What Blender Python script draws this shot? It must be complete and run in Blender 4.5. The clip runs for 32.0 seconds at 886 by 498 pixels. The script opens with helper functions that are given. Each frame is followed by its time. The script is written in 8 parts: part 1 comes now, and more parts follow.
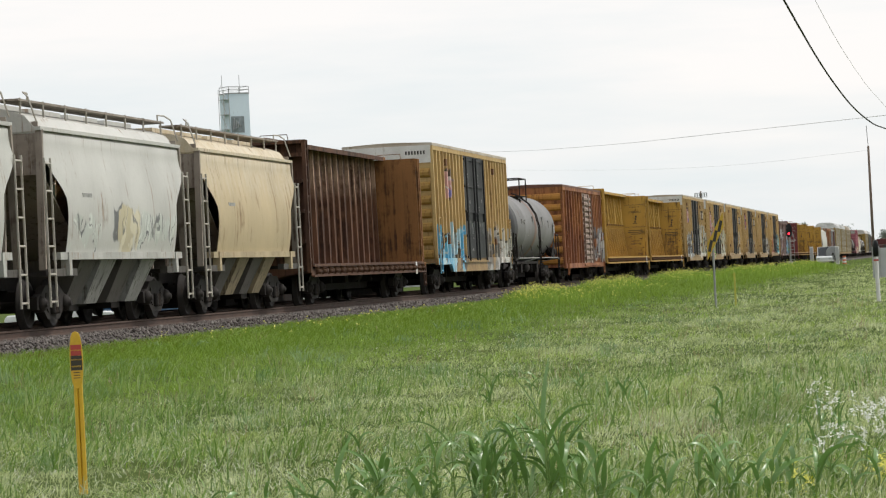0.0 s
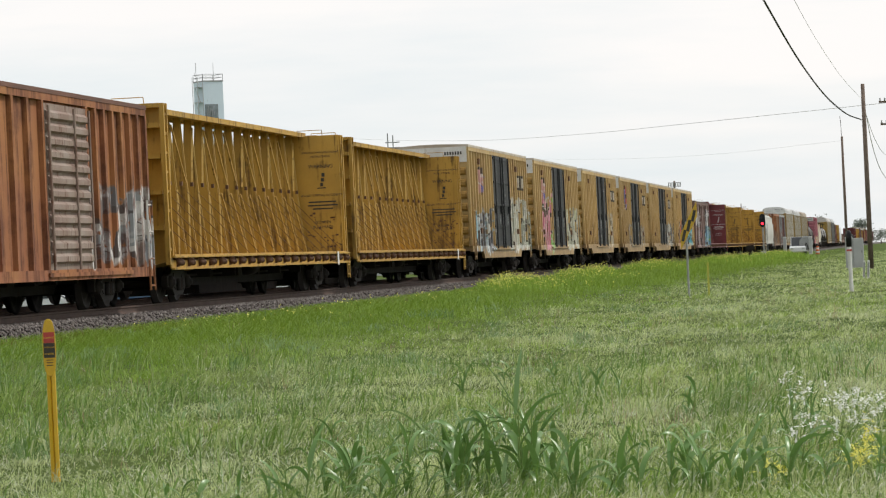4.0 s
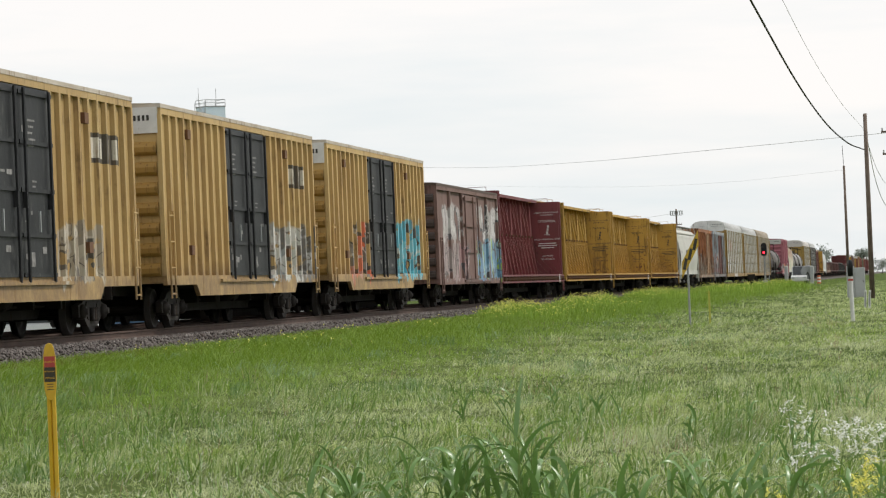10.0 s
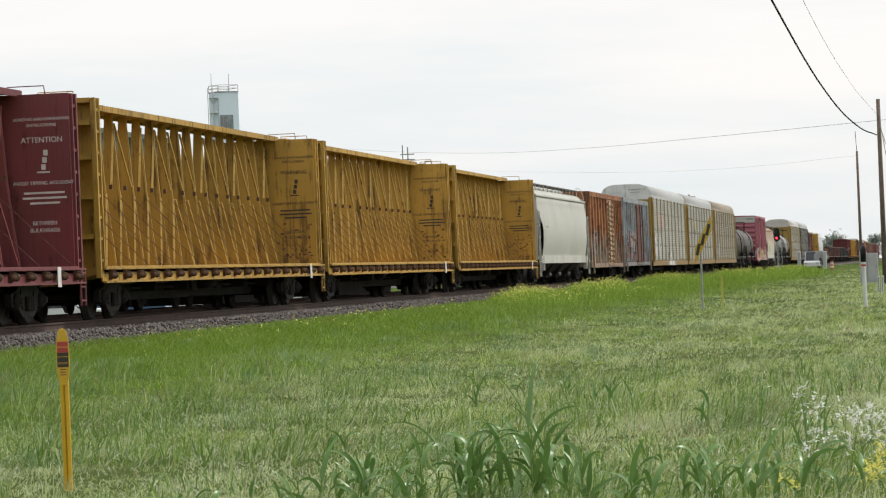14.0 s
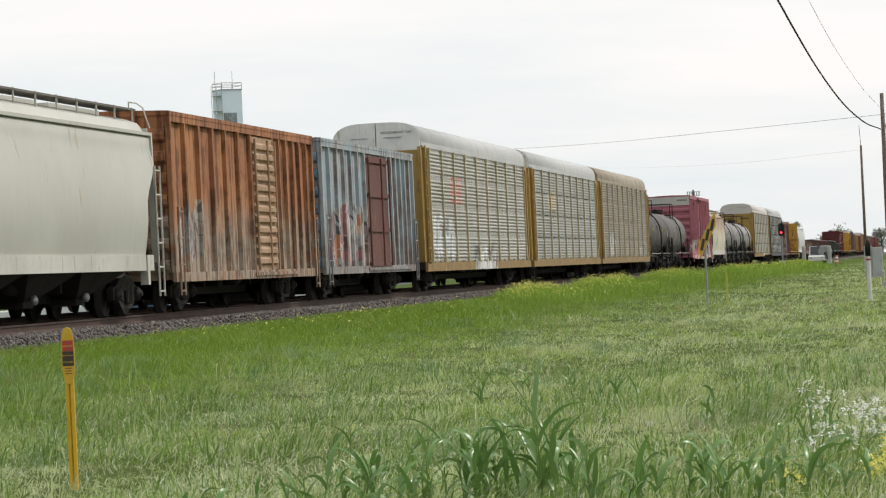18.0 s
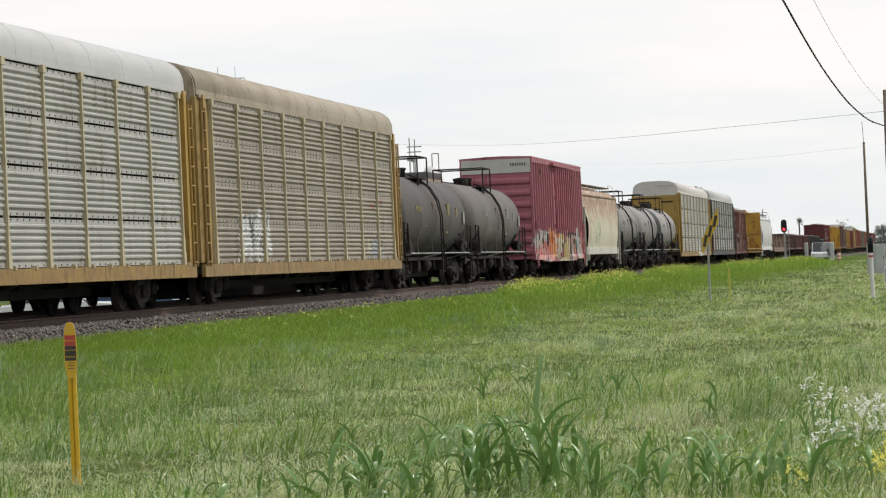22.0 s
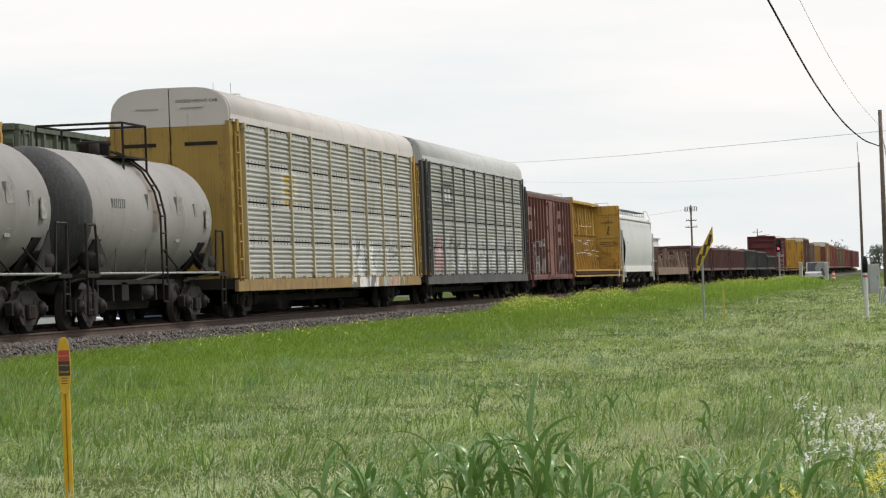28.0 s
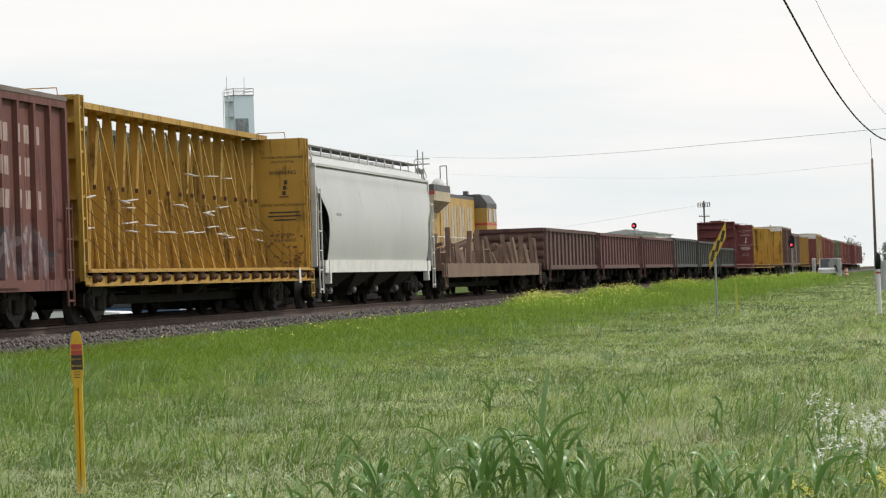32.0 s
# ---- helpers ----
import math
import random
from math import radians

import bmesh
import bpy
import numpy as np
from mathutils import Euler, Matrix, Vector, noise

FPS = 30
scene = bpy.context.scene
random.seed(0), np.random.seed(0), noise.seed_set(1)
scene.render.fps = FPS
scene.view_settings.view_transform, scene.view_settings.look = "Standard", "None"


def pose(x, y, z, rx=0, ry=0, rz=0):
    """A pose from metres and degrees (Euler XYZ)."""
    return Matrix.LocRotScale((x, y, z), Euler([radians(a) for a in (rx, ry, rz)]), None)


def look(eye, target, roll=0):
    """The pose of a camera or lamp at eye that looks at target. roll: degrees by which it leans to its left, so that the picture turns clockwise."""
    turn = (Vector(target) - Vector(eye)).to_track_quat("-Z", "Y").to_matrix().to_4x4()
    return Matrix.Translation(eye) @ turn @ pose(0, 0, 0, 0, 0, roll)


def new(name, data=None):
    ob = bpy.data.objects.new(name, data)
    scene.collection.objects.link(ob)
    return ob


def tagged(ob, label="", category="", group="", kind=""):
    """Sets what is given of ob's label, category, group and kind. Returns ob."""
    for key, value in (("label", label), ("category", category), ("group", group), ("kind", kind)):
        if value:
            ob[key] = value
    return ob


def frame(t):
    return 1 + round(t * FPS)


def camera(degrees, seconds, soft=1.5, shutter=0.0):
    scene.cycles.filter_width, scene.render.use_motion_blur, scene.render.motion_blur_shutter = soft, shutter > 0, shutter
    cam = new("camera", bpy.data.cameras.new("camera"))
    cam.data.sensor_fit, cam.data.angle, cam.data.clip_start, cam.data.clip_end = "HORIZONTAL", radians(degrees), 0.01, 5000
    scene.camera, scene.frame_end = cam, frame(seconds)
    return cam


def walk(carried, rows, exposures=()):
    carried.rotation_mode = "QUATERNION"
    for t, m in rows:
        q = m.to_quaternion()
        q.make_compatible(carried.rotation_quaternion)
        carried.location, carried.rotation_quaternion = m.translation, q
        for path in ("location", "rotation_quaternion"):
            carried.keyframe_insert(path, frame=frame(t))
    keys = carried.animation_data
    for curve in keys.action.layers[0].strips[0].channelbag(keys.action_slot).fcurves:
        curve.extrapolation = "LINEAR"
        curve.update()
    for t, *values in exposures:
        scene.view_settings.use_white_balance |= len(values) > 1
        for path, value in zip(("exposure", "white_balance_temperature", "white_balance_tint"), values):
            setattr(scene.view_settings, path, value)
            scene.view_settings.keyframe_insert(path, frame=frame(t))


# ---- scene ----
# World: x to the right of the track's direction, y along the track away from the camera, z = 0 at the top of the rails.
# The camera stands in the grass beside the line; track centre x = -18, siding centre x = -22.3.
EYE_Z = 0.64
TRACK_X, SIDING_X = -18.0, -22.3
SPEED = 22.83
cam = camera(15.24, 32.0, soft=1.2)
VIEW = ((0.0, 8.578, 0.439, -2.94), (0.5, 8.532, 0.441, -2.82), (1.0, 8.489, 0.407, -2.69), (1.5, 8.432, 0.37, -2.74), (2.0, 8.406, 0.335, -2.79), (2.5, 8.345, 0.309, -2.66), (3.0, 8.332, 0.234, -2.53), (3.5, 8.278, 0.193, -2.67), (5.5, 7.709, 0.384, -2.73), (6.0, 7.654, 0.422, -2.79), (6.5, 7.61, 0.495, -2.53), (7.0, 7.7, 0.499, -2.52), (7.5, 7.683, 0.477, -2.3), (8.0, 7.794, 0.478, -2.16), (8.5, 7.927, 0.516, -2.33), (9.0, 7.982, 0.575, -2.53), (9.5, 8.042, 0.647, -2.56), (10.0, 8.135, 0.686, -2.35), (10.5, 8.181, 0.705, -2.37), (11.0, 8.206, 0.706, -2.36), (11.5, 8.243, 0.672, -2.38), (12.0, 8.279, 0.612, -2.19), (12.5, 8.293, 0.528, -2.35), (13.0, 8.3, 0.494, -2.3), (13.5, 8.343, 0.474, -2.38), (14.0, 8.366, 0.443, -2.34), (14.5, 8.357, 0.43, -2.47), (16.5, 8.46, 0.379, -2.56), (17.0, 8.435, 0.371, -2.74), (17.5, 8.444, 0.38, -2.76), (18.0, 8.446, 0.388, -2.67), (18.5, 8.434, 0.396, -2.65), (19.0, 8.441, 0.422, -2.7), (19.5, 8.456, 0.425, -2.54), (20.0, 8.448, 0.41, -2.55), (20.5, 8.447, 0.382, -2.52), (21.0, 8.472, 0.343, -2.47), (21.5, 8.494, 0.317, -2.46), (22.0, 8.494, 0.315, -2.53), (22.5, 8.521, 0.314, -2.42), (23.0, 8.551, 0.317, -2.35), (23.5, 8.535, 0.348, -2.44), (24.0, 8.519, 0.37, -2.52), (24.5, 8.518, 0.389, -2.42), (25.0, 8.53, 0.401, -2.3), (25.5, 8.512, 0.401, -2.3), (27.5, 8.389, 0.543, -2.19), (28.0, 8.387, 0.612, -2.18), (28.5, 8.418, 0.661, -2.1), (29.0, 8.461, 0.669, -1.99), (29.5, 8.514, 0.633, -2.04), (30.0, 8.541, 0.591, -2.03), (30.5, 8.568, 0.569, -1.81), (31.0, 8.573, 0.545, -1.91), (31.5, 8.585, 0.533, -2.03), (32.0, 8.613, 0.535, -2.0))
walk(cam, [(t, pose(0, 0, EYE_Z, 90 + pitch, 0, yaw) @ pose(0, 0, 0, 0, 0, roll)) for t, yaw, pitch, roll in VIEW])
scene.view_settings.exposure = 0.325

# ---------------------------------------------------------------- node helpers


def nd(nt, kind, inputs=None, **props):
    n = nt.nodes.new(kind)
    for k, v in props.items():
        setattr(n, k, v)
    for k, v in (inputs or {}).items():
        if isinstance(v, bpy.types.NodeSocket):
            nt.links.new(v, n.inputs[k])
        else:
            n.inputs[k].default_value = v
    return n


def mix(nt, fac, a, b, blend="MIX"):
    n = nt.nodes.new("ShaderNodeMix")
    n.data_type, n.blend_type = "RGBA", blend
    for s, v in ((0, fac), (6, a), (7, b)):
        if isinstance(v, bpy.types.NodeSocket):
            nt.links.new(v, n.inputs[s])
        else:
            n.inputs[s].default_value = v if s == 0 else (*v[:3], 1)
    return n.outputs[2]


def math_(nt, op, a, b=0.0, clamp=False):
    n = nt.nodes.new("ShaderNodeMath")
    n.operation, n.use_clamp = op, clamp
    for s, v in ((0, a), (1, b)):
        if isinstance(v, bpy.types.NodeSocket):
            nt.links.new(v, n.inputs[s])
        else:
            n.inputs[s].default_value = v
    return n.outputs[0]


def step_(nt, v, lo, hi):
    return nd(nt, "ShaderNodeMapRange", {"Value": v, "From Min": lo, "From Max": hi}, clamp=True).outputs[0]


def noise_(nt, vec, scale, detail=4.0, rough=0.55, stretch=None):
    if stretch:
        vec = nd(nt, "ShaderNodeMapping", {"Vector": vec, "Scale": stretch}).outputs[0]
    return nd(nt, "ShaderNodeTexNoise", {"Vector": vec, "Scale": scale, "Detail": detail, "Roughness": rough}).outputs[0]


def base(name, rough=0.6, metal=0.0, origin=None):
    m = bpy.data.materials.new(name)
    m.use_nodes = True
    nt = m.node_tree
    bsdf = nt.nodes["Principled BSDF"]
    bsdf.inputs["Roughness"].default_value, bsdf.inputs["Metallic"].default_value = rough, metal
    tc = nt.nodes.new("ShaderNodeTexCoord")
    if origin:
        tc.object = origin
    return m, nt, bsdf, tc.outputs["Object"]


def bump_(nt, bsdf, height, strength=0.3, distance=0.02):
    b = nd(nt, "ShaderNodeBump", {"Height": height, "Strength": strength, "Distance": distance})
    nt.links.new(b.outputs[0], bsdf.inputs["Normal"])


def surface(name, c1, c2, scale=2.0, rough=0.6, metal=0.0, dirt=None, dirt_amount=0.0, streak=(9, 9, 0.5), bump=0.2,
            origin=None, tags=(), bands=(), wash=None):
    """Painted or raw surface: two tones at a large scale, grain at a fine one, dirt or rust in running streaks, sprayed tags, bands of another paint."""
    m, nt, bsdf, vec = base(name, rough, metal, origin)
    big = noise_(nt, vec, scale, 5)
    col = mix(nt, step_(nt, big, 0.35, 0.68), c1, c2)
    sep = nd(nt, "ShaderNodeSeparateXYZ", {0: vec}).outputs
    for y0, y1, z0, z1, c in bands:
        k = math_(nt, "MULTIPLY", math_(nt, "MULTIPLY", step_(nt, sep[1], y0, y0 + 0.01), step_(nt, sep[1], y1 + 0.01, y1)),
                  math_(nt, "MULTIPLY", step_(nt, sep[2], z0, z0 + 0.01), step_(nt, sep[2], z1 + 0.01, z1)))
        col = mix(nt, k, col, c)
    if wash:
        # another tone from a height upwards, its lower edge running down in drips
        z0, spread, amount, tone_ = wash
        drip = noise_(nt, vec, 1.0, 4, 0.6, (4.5, 4.5, 0.3))
        hgt = math_(nt, "ADD", sep[2], math_(nt, "MULTIPLY", math_(nt, "SUBTRACT", drip, 0.5), 3.2 * spread))
        k = math_(nt, "MULTIPLY", step_(nt, hgt, z0 - spread, z0 + spread), step_(nt, noise_(nt, vec, 2.4, 5, 0.7), 0.3, 0.55))
        col = mix(nt, math_(nt, "MULTIPLY", k, amount), col, tone_)
    fine = noise_(nt, vec, 38, 3, 0.6)
    col = mix(nt, math_(nt, "MULTIPLY", step_(nt, fine, 0.35, 0.75), 0.28), col, tuple(v * 0.55 for v in c1))
    for i, (y0, y1, z0, z1, colours, size, seed) in enumerate(tags):
        wob = noise_(nt, nd(nt, "ShaderNodeMapping", {"Vector": vec, "Location": (0, seed * 3.1, seed)}).outputs[0], 1.4, 2)
        w = math_(nt, "MULTIPLY", math_(nt, "SUBTRACT", wob, 0.5), 1.1)
        yy, zz = math_(nt, "ADD", sep[1], w), math_(nt, "ADD", sep[2], w)
        mask = math_(nt, "MULTIPLY", math_(nt, "MULTIPLY", step_(nt, yy, y0, y0 + 0.08), step_(nt, yy, y1, y1 - 0.08)),
                     math_(nt, "MULTIPLY", step_(nt, zz, z0, z0 + 0.08), step_(nt, zz, z1, z1 - 0.08)))
        loc = nd(nt, "ShaderNodeCombineXYZ", {1: math_(nt, "ADD", yy, seed * 7.0), 2: math_(nt, "MULTIPLY", sep[2], 0.45)}).outputs[0]
        body = noise_(nt, loc, 0.75 * size, 1.0, 0.3, (1, 1, 1.3))
        hue = noise_(nt, loc, 0.4 * size, 0.0, 0.3)
        ramp = nt.nodes.new("ShaderNodeValToRGB")
        ramp.color_ramp.interpolation = "CONSTANT"
        while len(ramp.color_ramp.elements) < len(colours):
            ramp.color_ramp.elements.new(0.5)
        for j, c in enumerate(colours):
            ramp.color_ramp.elements[j].position, ramp.color_ramp.elements[j].color = 0.0 if j == 0 else 0.36 + 0.28 * j / len(colours), (*c, 1)
        nt.links.new(hue, ramp.inputs[0])
        shine = step_(nt, noise_(nt, loc, 2.2 * size, 1.0, 0.4), 0.56, 0.6)
        fill = mix(nt, math_(nt, "MULTIPLY", shine, 0.5), ramp.outputs[0], tuple(min(0.75, 0.3 + v) for v in colours[0]))
        rim_ = math_(nt, "ABSOLUTE", math_(nt, "SUBTRACT", body, 0.4))
        fill = mix(nt, step_(nt, rim_, 0.028, 0.02), fill, (0.03, 0.03, 0.035) if seed % 2 else (0.07, 0.075, 0.08))
        on = math_(nt, "MULTIPLY", mask, step_(nt, body, 0.375, 0.38))
        # quick pen lines over the sprayed fields
        pen = math_(nt, "ABSOLUTE", math_(nt, "SUBTRACT", noise_(nt, loc, 1.1 * size, 1, 0.4, (1, 1, 0.8)), 0.5))
        fill = mix(nt, math_(nt, "MULTIPLY", step_(nt, pen, 0.014, 0.008), 0.8), fill, (0.62, 0.62, 0.6) if seed % 2 else (0.04, 0.04, 0.05))
        patchy = math_(nt, "MULTIPLY", step_(nt, noise_(nt, vec, 5.0 + seed % 3, 4, 0.6), 0.3, 0.4), 0.88)
        col = mix(nt, math_(nt, "MULTIPLY", on, patchy), col, fill)
    if origin:
        # thin dark runs of rain-washed grime
        runs = step_(nt, noise_(nt, vec, 1.0, 3, 0.5, (21, 21, 0.22)), 0.5, 0.68)
        col = mix(nt, math_(nt, "MULTIPLY", runs, math_(nt, "MULTIPLY", step_(nt, big, 0.3, 0.6), 0.3 if dirt_amount else 0.2)), col, tuple(v * (0.38 if max(c1) < 0.5 else 0.66) for v in c1))
    if dirt_amount:
        st = noise_(nt, vec, 1.0, 6, 0.62, streak)
        spot = noise_(nt, vec, scale * 2.2, 6, 0.7)
        k = step_(nt, math_(nt, "ADD", math_(nt, "MULTIPLY", st, 0.6), math_(nt, "MULTIPLY", spot, 0.4)), 0.615 - dirt_amount * 0.28, 0.70 - dirt_amount * 0.26)
        tone = mix(nt, step_(nt, noise_(nt, vec, 6, 4), 0.35, 0.65), dirt, tuple(v * 0.5 for v in dirt))
        col = mix(nt, math_(nt, "MULTIPLY", k, 0.8), col, tone)
        nt.links.new(math_(nt, "ADD", math_(nt, "MULTIPLY", k, 0.3), rough, True), bsdf.inputs["Roughness"])
    nt.links.new(col, bsdf.inputs["Base Color"])
    bump_(nt, bsdf, math_(nt, "ADD", math_(nt, "MULTIPLY", fine, 0.3), noise_(nt, vec, 7, 3)), bump)
    return m


# ---------------------------------------------------------------- sky and sun: a bright, thinly clouded sky

world = bpy.data.worlds.new("sky")
scene.world = world
world.use_nodes = True
wn = world.node_tree
SUN_EL, SUN_ROT = radians(50), radians(62)
sky = nd(wn, "ShaderNodeTexSky", sky_type="NISHITA", sun_disc=False, sun_elevation=SUN_EL, sun_rotation=SUN_ROT)
wtc = wn.nodes.new("ShaderNodeTexCoord").outputs["Generated"]
veil = noise_(wn, wtc, 3.4, 6, 0.55, (1, 1, 7))
cloud = mix(wn, step_(wn, veil, 0.38, 0.6), (0.775, 0.822, 0.842), (0.955, 0.925, 0.908))
skies = mix(wn, 1.0, sky.outputs[0], (0.10, 0.10, 0.10), "MULTIPLY")
wcol = mix(wn, 0.92, skies, cloud)
wn.links.new(wcol, wn.nodes["Background"].inputs[0])
wn.nodes["Background"].inputs[1].default_value = 0.868
sun = new("sun", bpy.data.lights.new("sun", "SUN"))
sun.data.energy, sun.data.angle, sun.data.color = 2.1, radians(7), (1.0, 0.96, 0.9)
sun.matrix_world = look((0, 0, 0), (-math.cos(SUN_EL) * math.sin(SUN_ROT), -math.cos(SUN_EL) * math.cos(SUN_ROT), -math.sin(SUN_EL)))

# ---------------------------------------------------------------- geometry helpers


def box(bm, x0, x1, y0, y1, z0, z1):
    v = [bm.verts.new(p) for p in ((x0, y0, z0), (x1, y0, z0), (x1, y1, z0), (x0, y1, z0), (x0, y0, z1), (x1, y0, z1), (x1, y1, z1), (x0, y1, z1))]
    for f in ((3, 2, 1, 0), (4, 5, 6, 7), (0, 1, 5, 4), (1, 2, 6, 5), (2, 3, 7, 6), (3, 0, 4, 7)):
        bm.faces.new([v[i] for i in f])
    return v


def bar(bm, a, b, r=0.02, n=6):
    """A round bar from a to b."""
    a, b = Vector(a), Vector(b)
    d = b - a
    q = d.to_track_quat("Z", "Y")
    rings = []
    for e in (a, b):
        rings.append([bm.verts.new(e + q @ Vector((r * math.cos(2 * math.pi * i / n), r * math.sin(2 * math.pi * i / n), 0))) for i in range(n)])
    for i in range(n):
        bm.faces.new((rings[0][i], rings[0][(i + 1) % n], rings[1][(i + 1) % n], rings[1][i]))
    bm.faces.new(rings[0][::-1])
    bm.faces.new(rings[1])


def beam(bm, a, b, w, h):
    """A flat bar from a to b, w wide along y (or x for bars along y) and h thick."""
    a, b = Vector(a), Vector(b)
    q = (b - a).to_track_quat("Z", "Y")
    l = (b - a).length
    vs = box(bm, -w / 2, w / 2, -h / 2, h / 2, 0, l)
    for v in vs:
        v.co = a + q @ v.co


def prism(bm, outline, axis, lo, hi):
    """A solid with this outline (list of two-number points, anticlockwise) drawn out along an axis from lo to hi."""
    def at(p, k):
        return {"x": (k, p[0], p[1]), "y": (p[0], k, p[1]), "z": (p[0], p[1], k)}[axis]
    a, b = [bm.verts.new(at(p, lo)) for p in outline], [bm.verts.new(at(p, hi)) for p in outline]
    n = len(outline)
    for i in range(n):
        bm.faces.new((a[i], a[(i + 1) % n], b[(i + 1) % n], b[i]))
    bm.faces.new(a[::-1])
    bm.faces.new(b)


def lathe(bm, profile, n, axis="y", centre=(0, 0, 0)):
    """A turned solid: profile of (along, radius) pairs round an axis through the centre."""
    c = Vector(centre)
    rings = []
    for s, r in profile:
        ring = []
        for i in range(n):
            u, w = r * math.cos(2 * math.pi * i / n), r * math.sin(2 * math.pi * i / n)
            ring.append(bm.verts.new(c + Vector({"x": (s, u, w), "y": (u, s, w), "z": (u, w, s)}[axis])))
        rings.append(ring)
    for a, b in zip(rings, rings[1:]):
        for i in range(n):
            f = bm.faces.new((a[i], a[(i + 1) % n], b[(i + 1) % n], b[i]))
            f.smooth = True
    bm.faces.new(rings[0][::-1])
    bm.faces.new(rings[-1])


def finish(name, bm, bevel=0.0):
    if bevel:
        bmesh.ops.bevel(bm, geom=bm.edges[:], offset=bevel, segments=1, affect="EDGES")
    bmesh.ops.recalc_face_normals(bm, faces=bm.faces[:])
    me = bpy.data.meshes.new(name)
    bm.to_mesh(me)
    bm.free()
    return me


def part(name, bm, material, parent, label="", at=None, bevel=0.0):
    """One mesh object under a thing or part, from a bmesh or a ready mesh."""
    me = bm if isinstance(bm, bpy.types.Mesh) else finish(name, bm, bevel)
    ob = new(name, me)
    if not me.materials:
        me.materials.append(material)
    if me.materials[0] != material:
        ob.material_slots[0].link = "OBJECT"
        ob.material_slots[0].material = material
    ob.parent = parent
    if at is not None:
        ob.location = at
    return tagged(ob, label) if label else ob


def boxes(*dims):
    bm = bmesh.new()
    for d in dims:
        box(bm, *d)
    return bm


def thing(name, m, label, category, group=""):
    ob = new(name)
    ob.matrix_basis = m
    return tagged(ob, label, category, group)


def words(parent, s, size, loc, turn, material, name="lettering"):
    cu = bpy.data.curves.new(name, "FONT")
    cu.body, cu.size, cu.extrude, cu.align_x = s, size, 0.003, "CENTER"
    tmp = bpy.data.objects.new(name, cu)
    scene.collection.objects.link(tmp)
    bpy.context.view_layer.update()
    me = bpy.data.meshes.new_from_object(tmp.evaluated_get(bpy.context.evaluated_depsgraph_get()))
    bpy.data.objects.remove(tmp)
    me.materials.clear()
    ob = part(name, me, material, parent)
    ob.matrix_basis = pose(*loc, *turn)
    return ob


SIDE, FACE = (90, 0, 90), (90, 0, 0)
CACHE = {}


def cached(key, make):
    if key not in CACHE:
        CACHE[key] = finish(key[0] if isinstance(key, tuple) else key, make())
    return CACHE[key]


# ---------------------------------------------------------------- shared materials

STEEL = surface("running_gear_steel", (0.02, 0.017, 0.016), (0.032, 0.027, 0.024), 3, 0.75, 0.1, (0.06, 0.04, 0.03), 0.2)
DARK = surface("underframe_black", (0.02, 0.018, 0.017), (0.032, 0.028, 0.026), 2, 0.85, 0.0, (0.05, 0.03, 0.02), 0.25)
BLACK = surface("black_door_paint", (0.011, 0.012, 0.014), (0.022, 0.023, 0.025), 0.9, 0.5, 0.0, (0.16, 0.16, 0.155), 0.28, (7, 7, 1.1))
ROD_BLACK = surface("black_rod_paint", (0.014, 0.014, 0.016), (0.024, 0.024, 0.026), 3, 0.4)
BOARD = surface("rusty_board", (0.16, 0.075, 0.03), (0.1, 0.045, 0.025), 4, 0.8)
RUSTY_WINCH = surface("rusty_winch_iron", (0.085, 0.04, 0.024), (0.14, 0.07, 0.035), 4, 0.8)
for m_, v_ in ((DARK, 0.15), (STEEL, 0.25), (BLACK, 0.2)):
    m_.node_tree.nodes["Principled BSDF"].inputs["Specular IOR Level"].default_value = v_
WHITE = surface("faded_white_paint", (0.72, 0.71, 0.68), (0.58, 0.57, 0.54), 2, 0.6, 0.0, (0.3, 0.22, 0.15), 0.15)
INK = surface("stencil_black", (0.03, 0.028, 0.025), (0.06, 0.05, 0.04), 4, 0.7)
FADED_CHALK = surface("worn_white_stencil", (0.3, 0.29, 0.28), (0.14, 0.135, 0.13), 9, 0.75)
FADED_YELLOW = surface("worn_yellow_stencil", (0.26, 0.22, 0.09), (0.12, 0.1, 0.05), 9, 0.75)
FADED_INK = surface("worn_black_stencil", (0.2, 0.2, 0.19), (0.4, 0.4, 0.38), 9, 0.75)
CHALK = surface("stencil_white", (0.7, 0.68, 0.65), (0.5, 0.48, 0.46), 4, 0.7)
GALV = surface("galvanized_post", (0.36, 0.37, 0.37), (0.28, 0.29, 0.29), 3, 0.5, 0.4)
RAILSTEEL = surface("rusty_rail", (0.06, 0.036, 0.027), (0.095, 0.056, 0.04), 3, 0.8, 0.1)
# ---------------------------------------------------------------- running gear


def wheel_mesh():
    bm = bmesh.new()
    lathe(bm, [(-0.07, 0.12), (-0.07, 0.2), (-0.03, 0.24), (-0.03, 0.36), (-0.07, 0.4), (-0.07, 0.5), (-0.035, 0.5), (-0.03, 0.46), (0.07, 0.45), (0.07, 0.4), (0.03, 0.36), (0.03, 0.24), (0.07, 0.2), (0.09, 0.12)], 24, "x")
    return bm


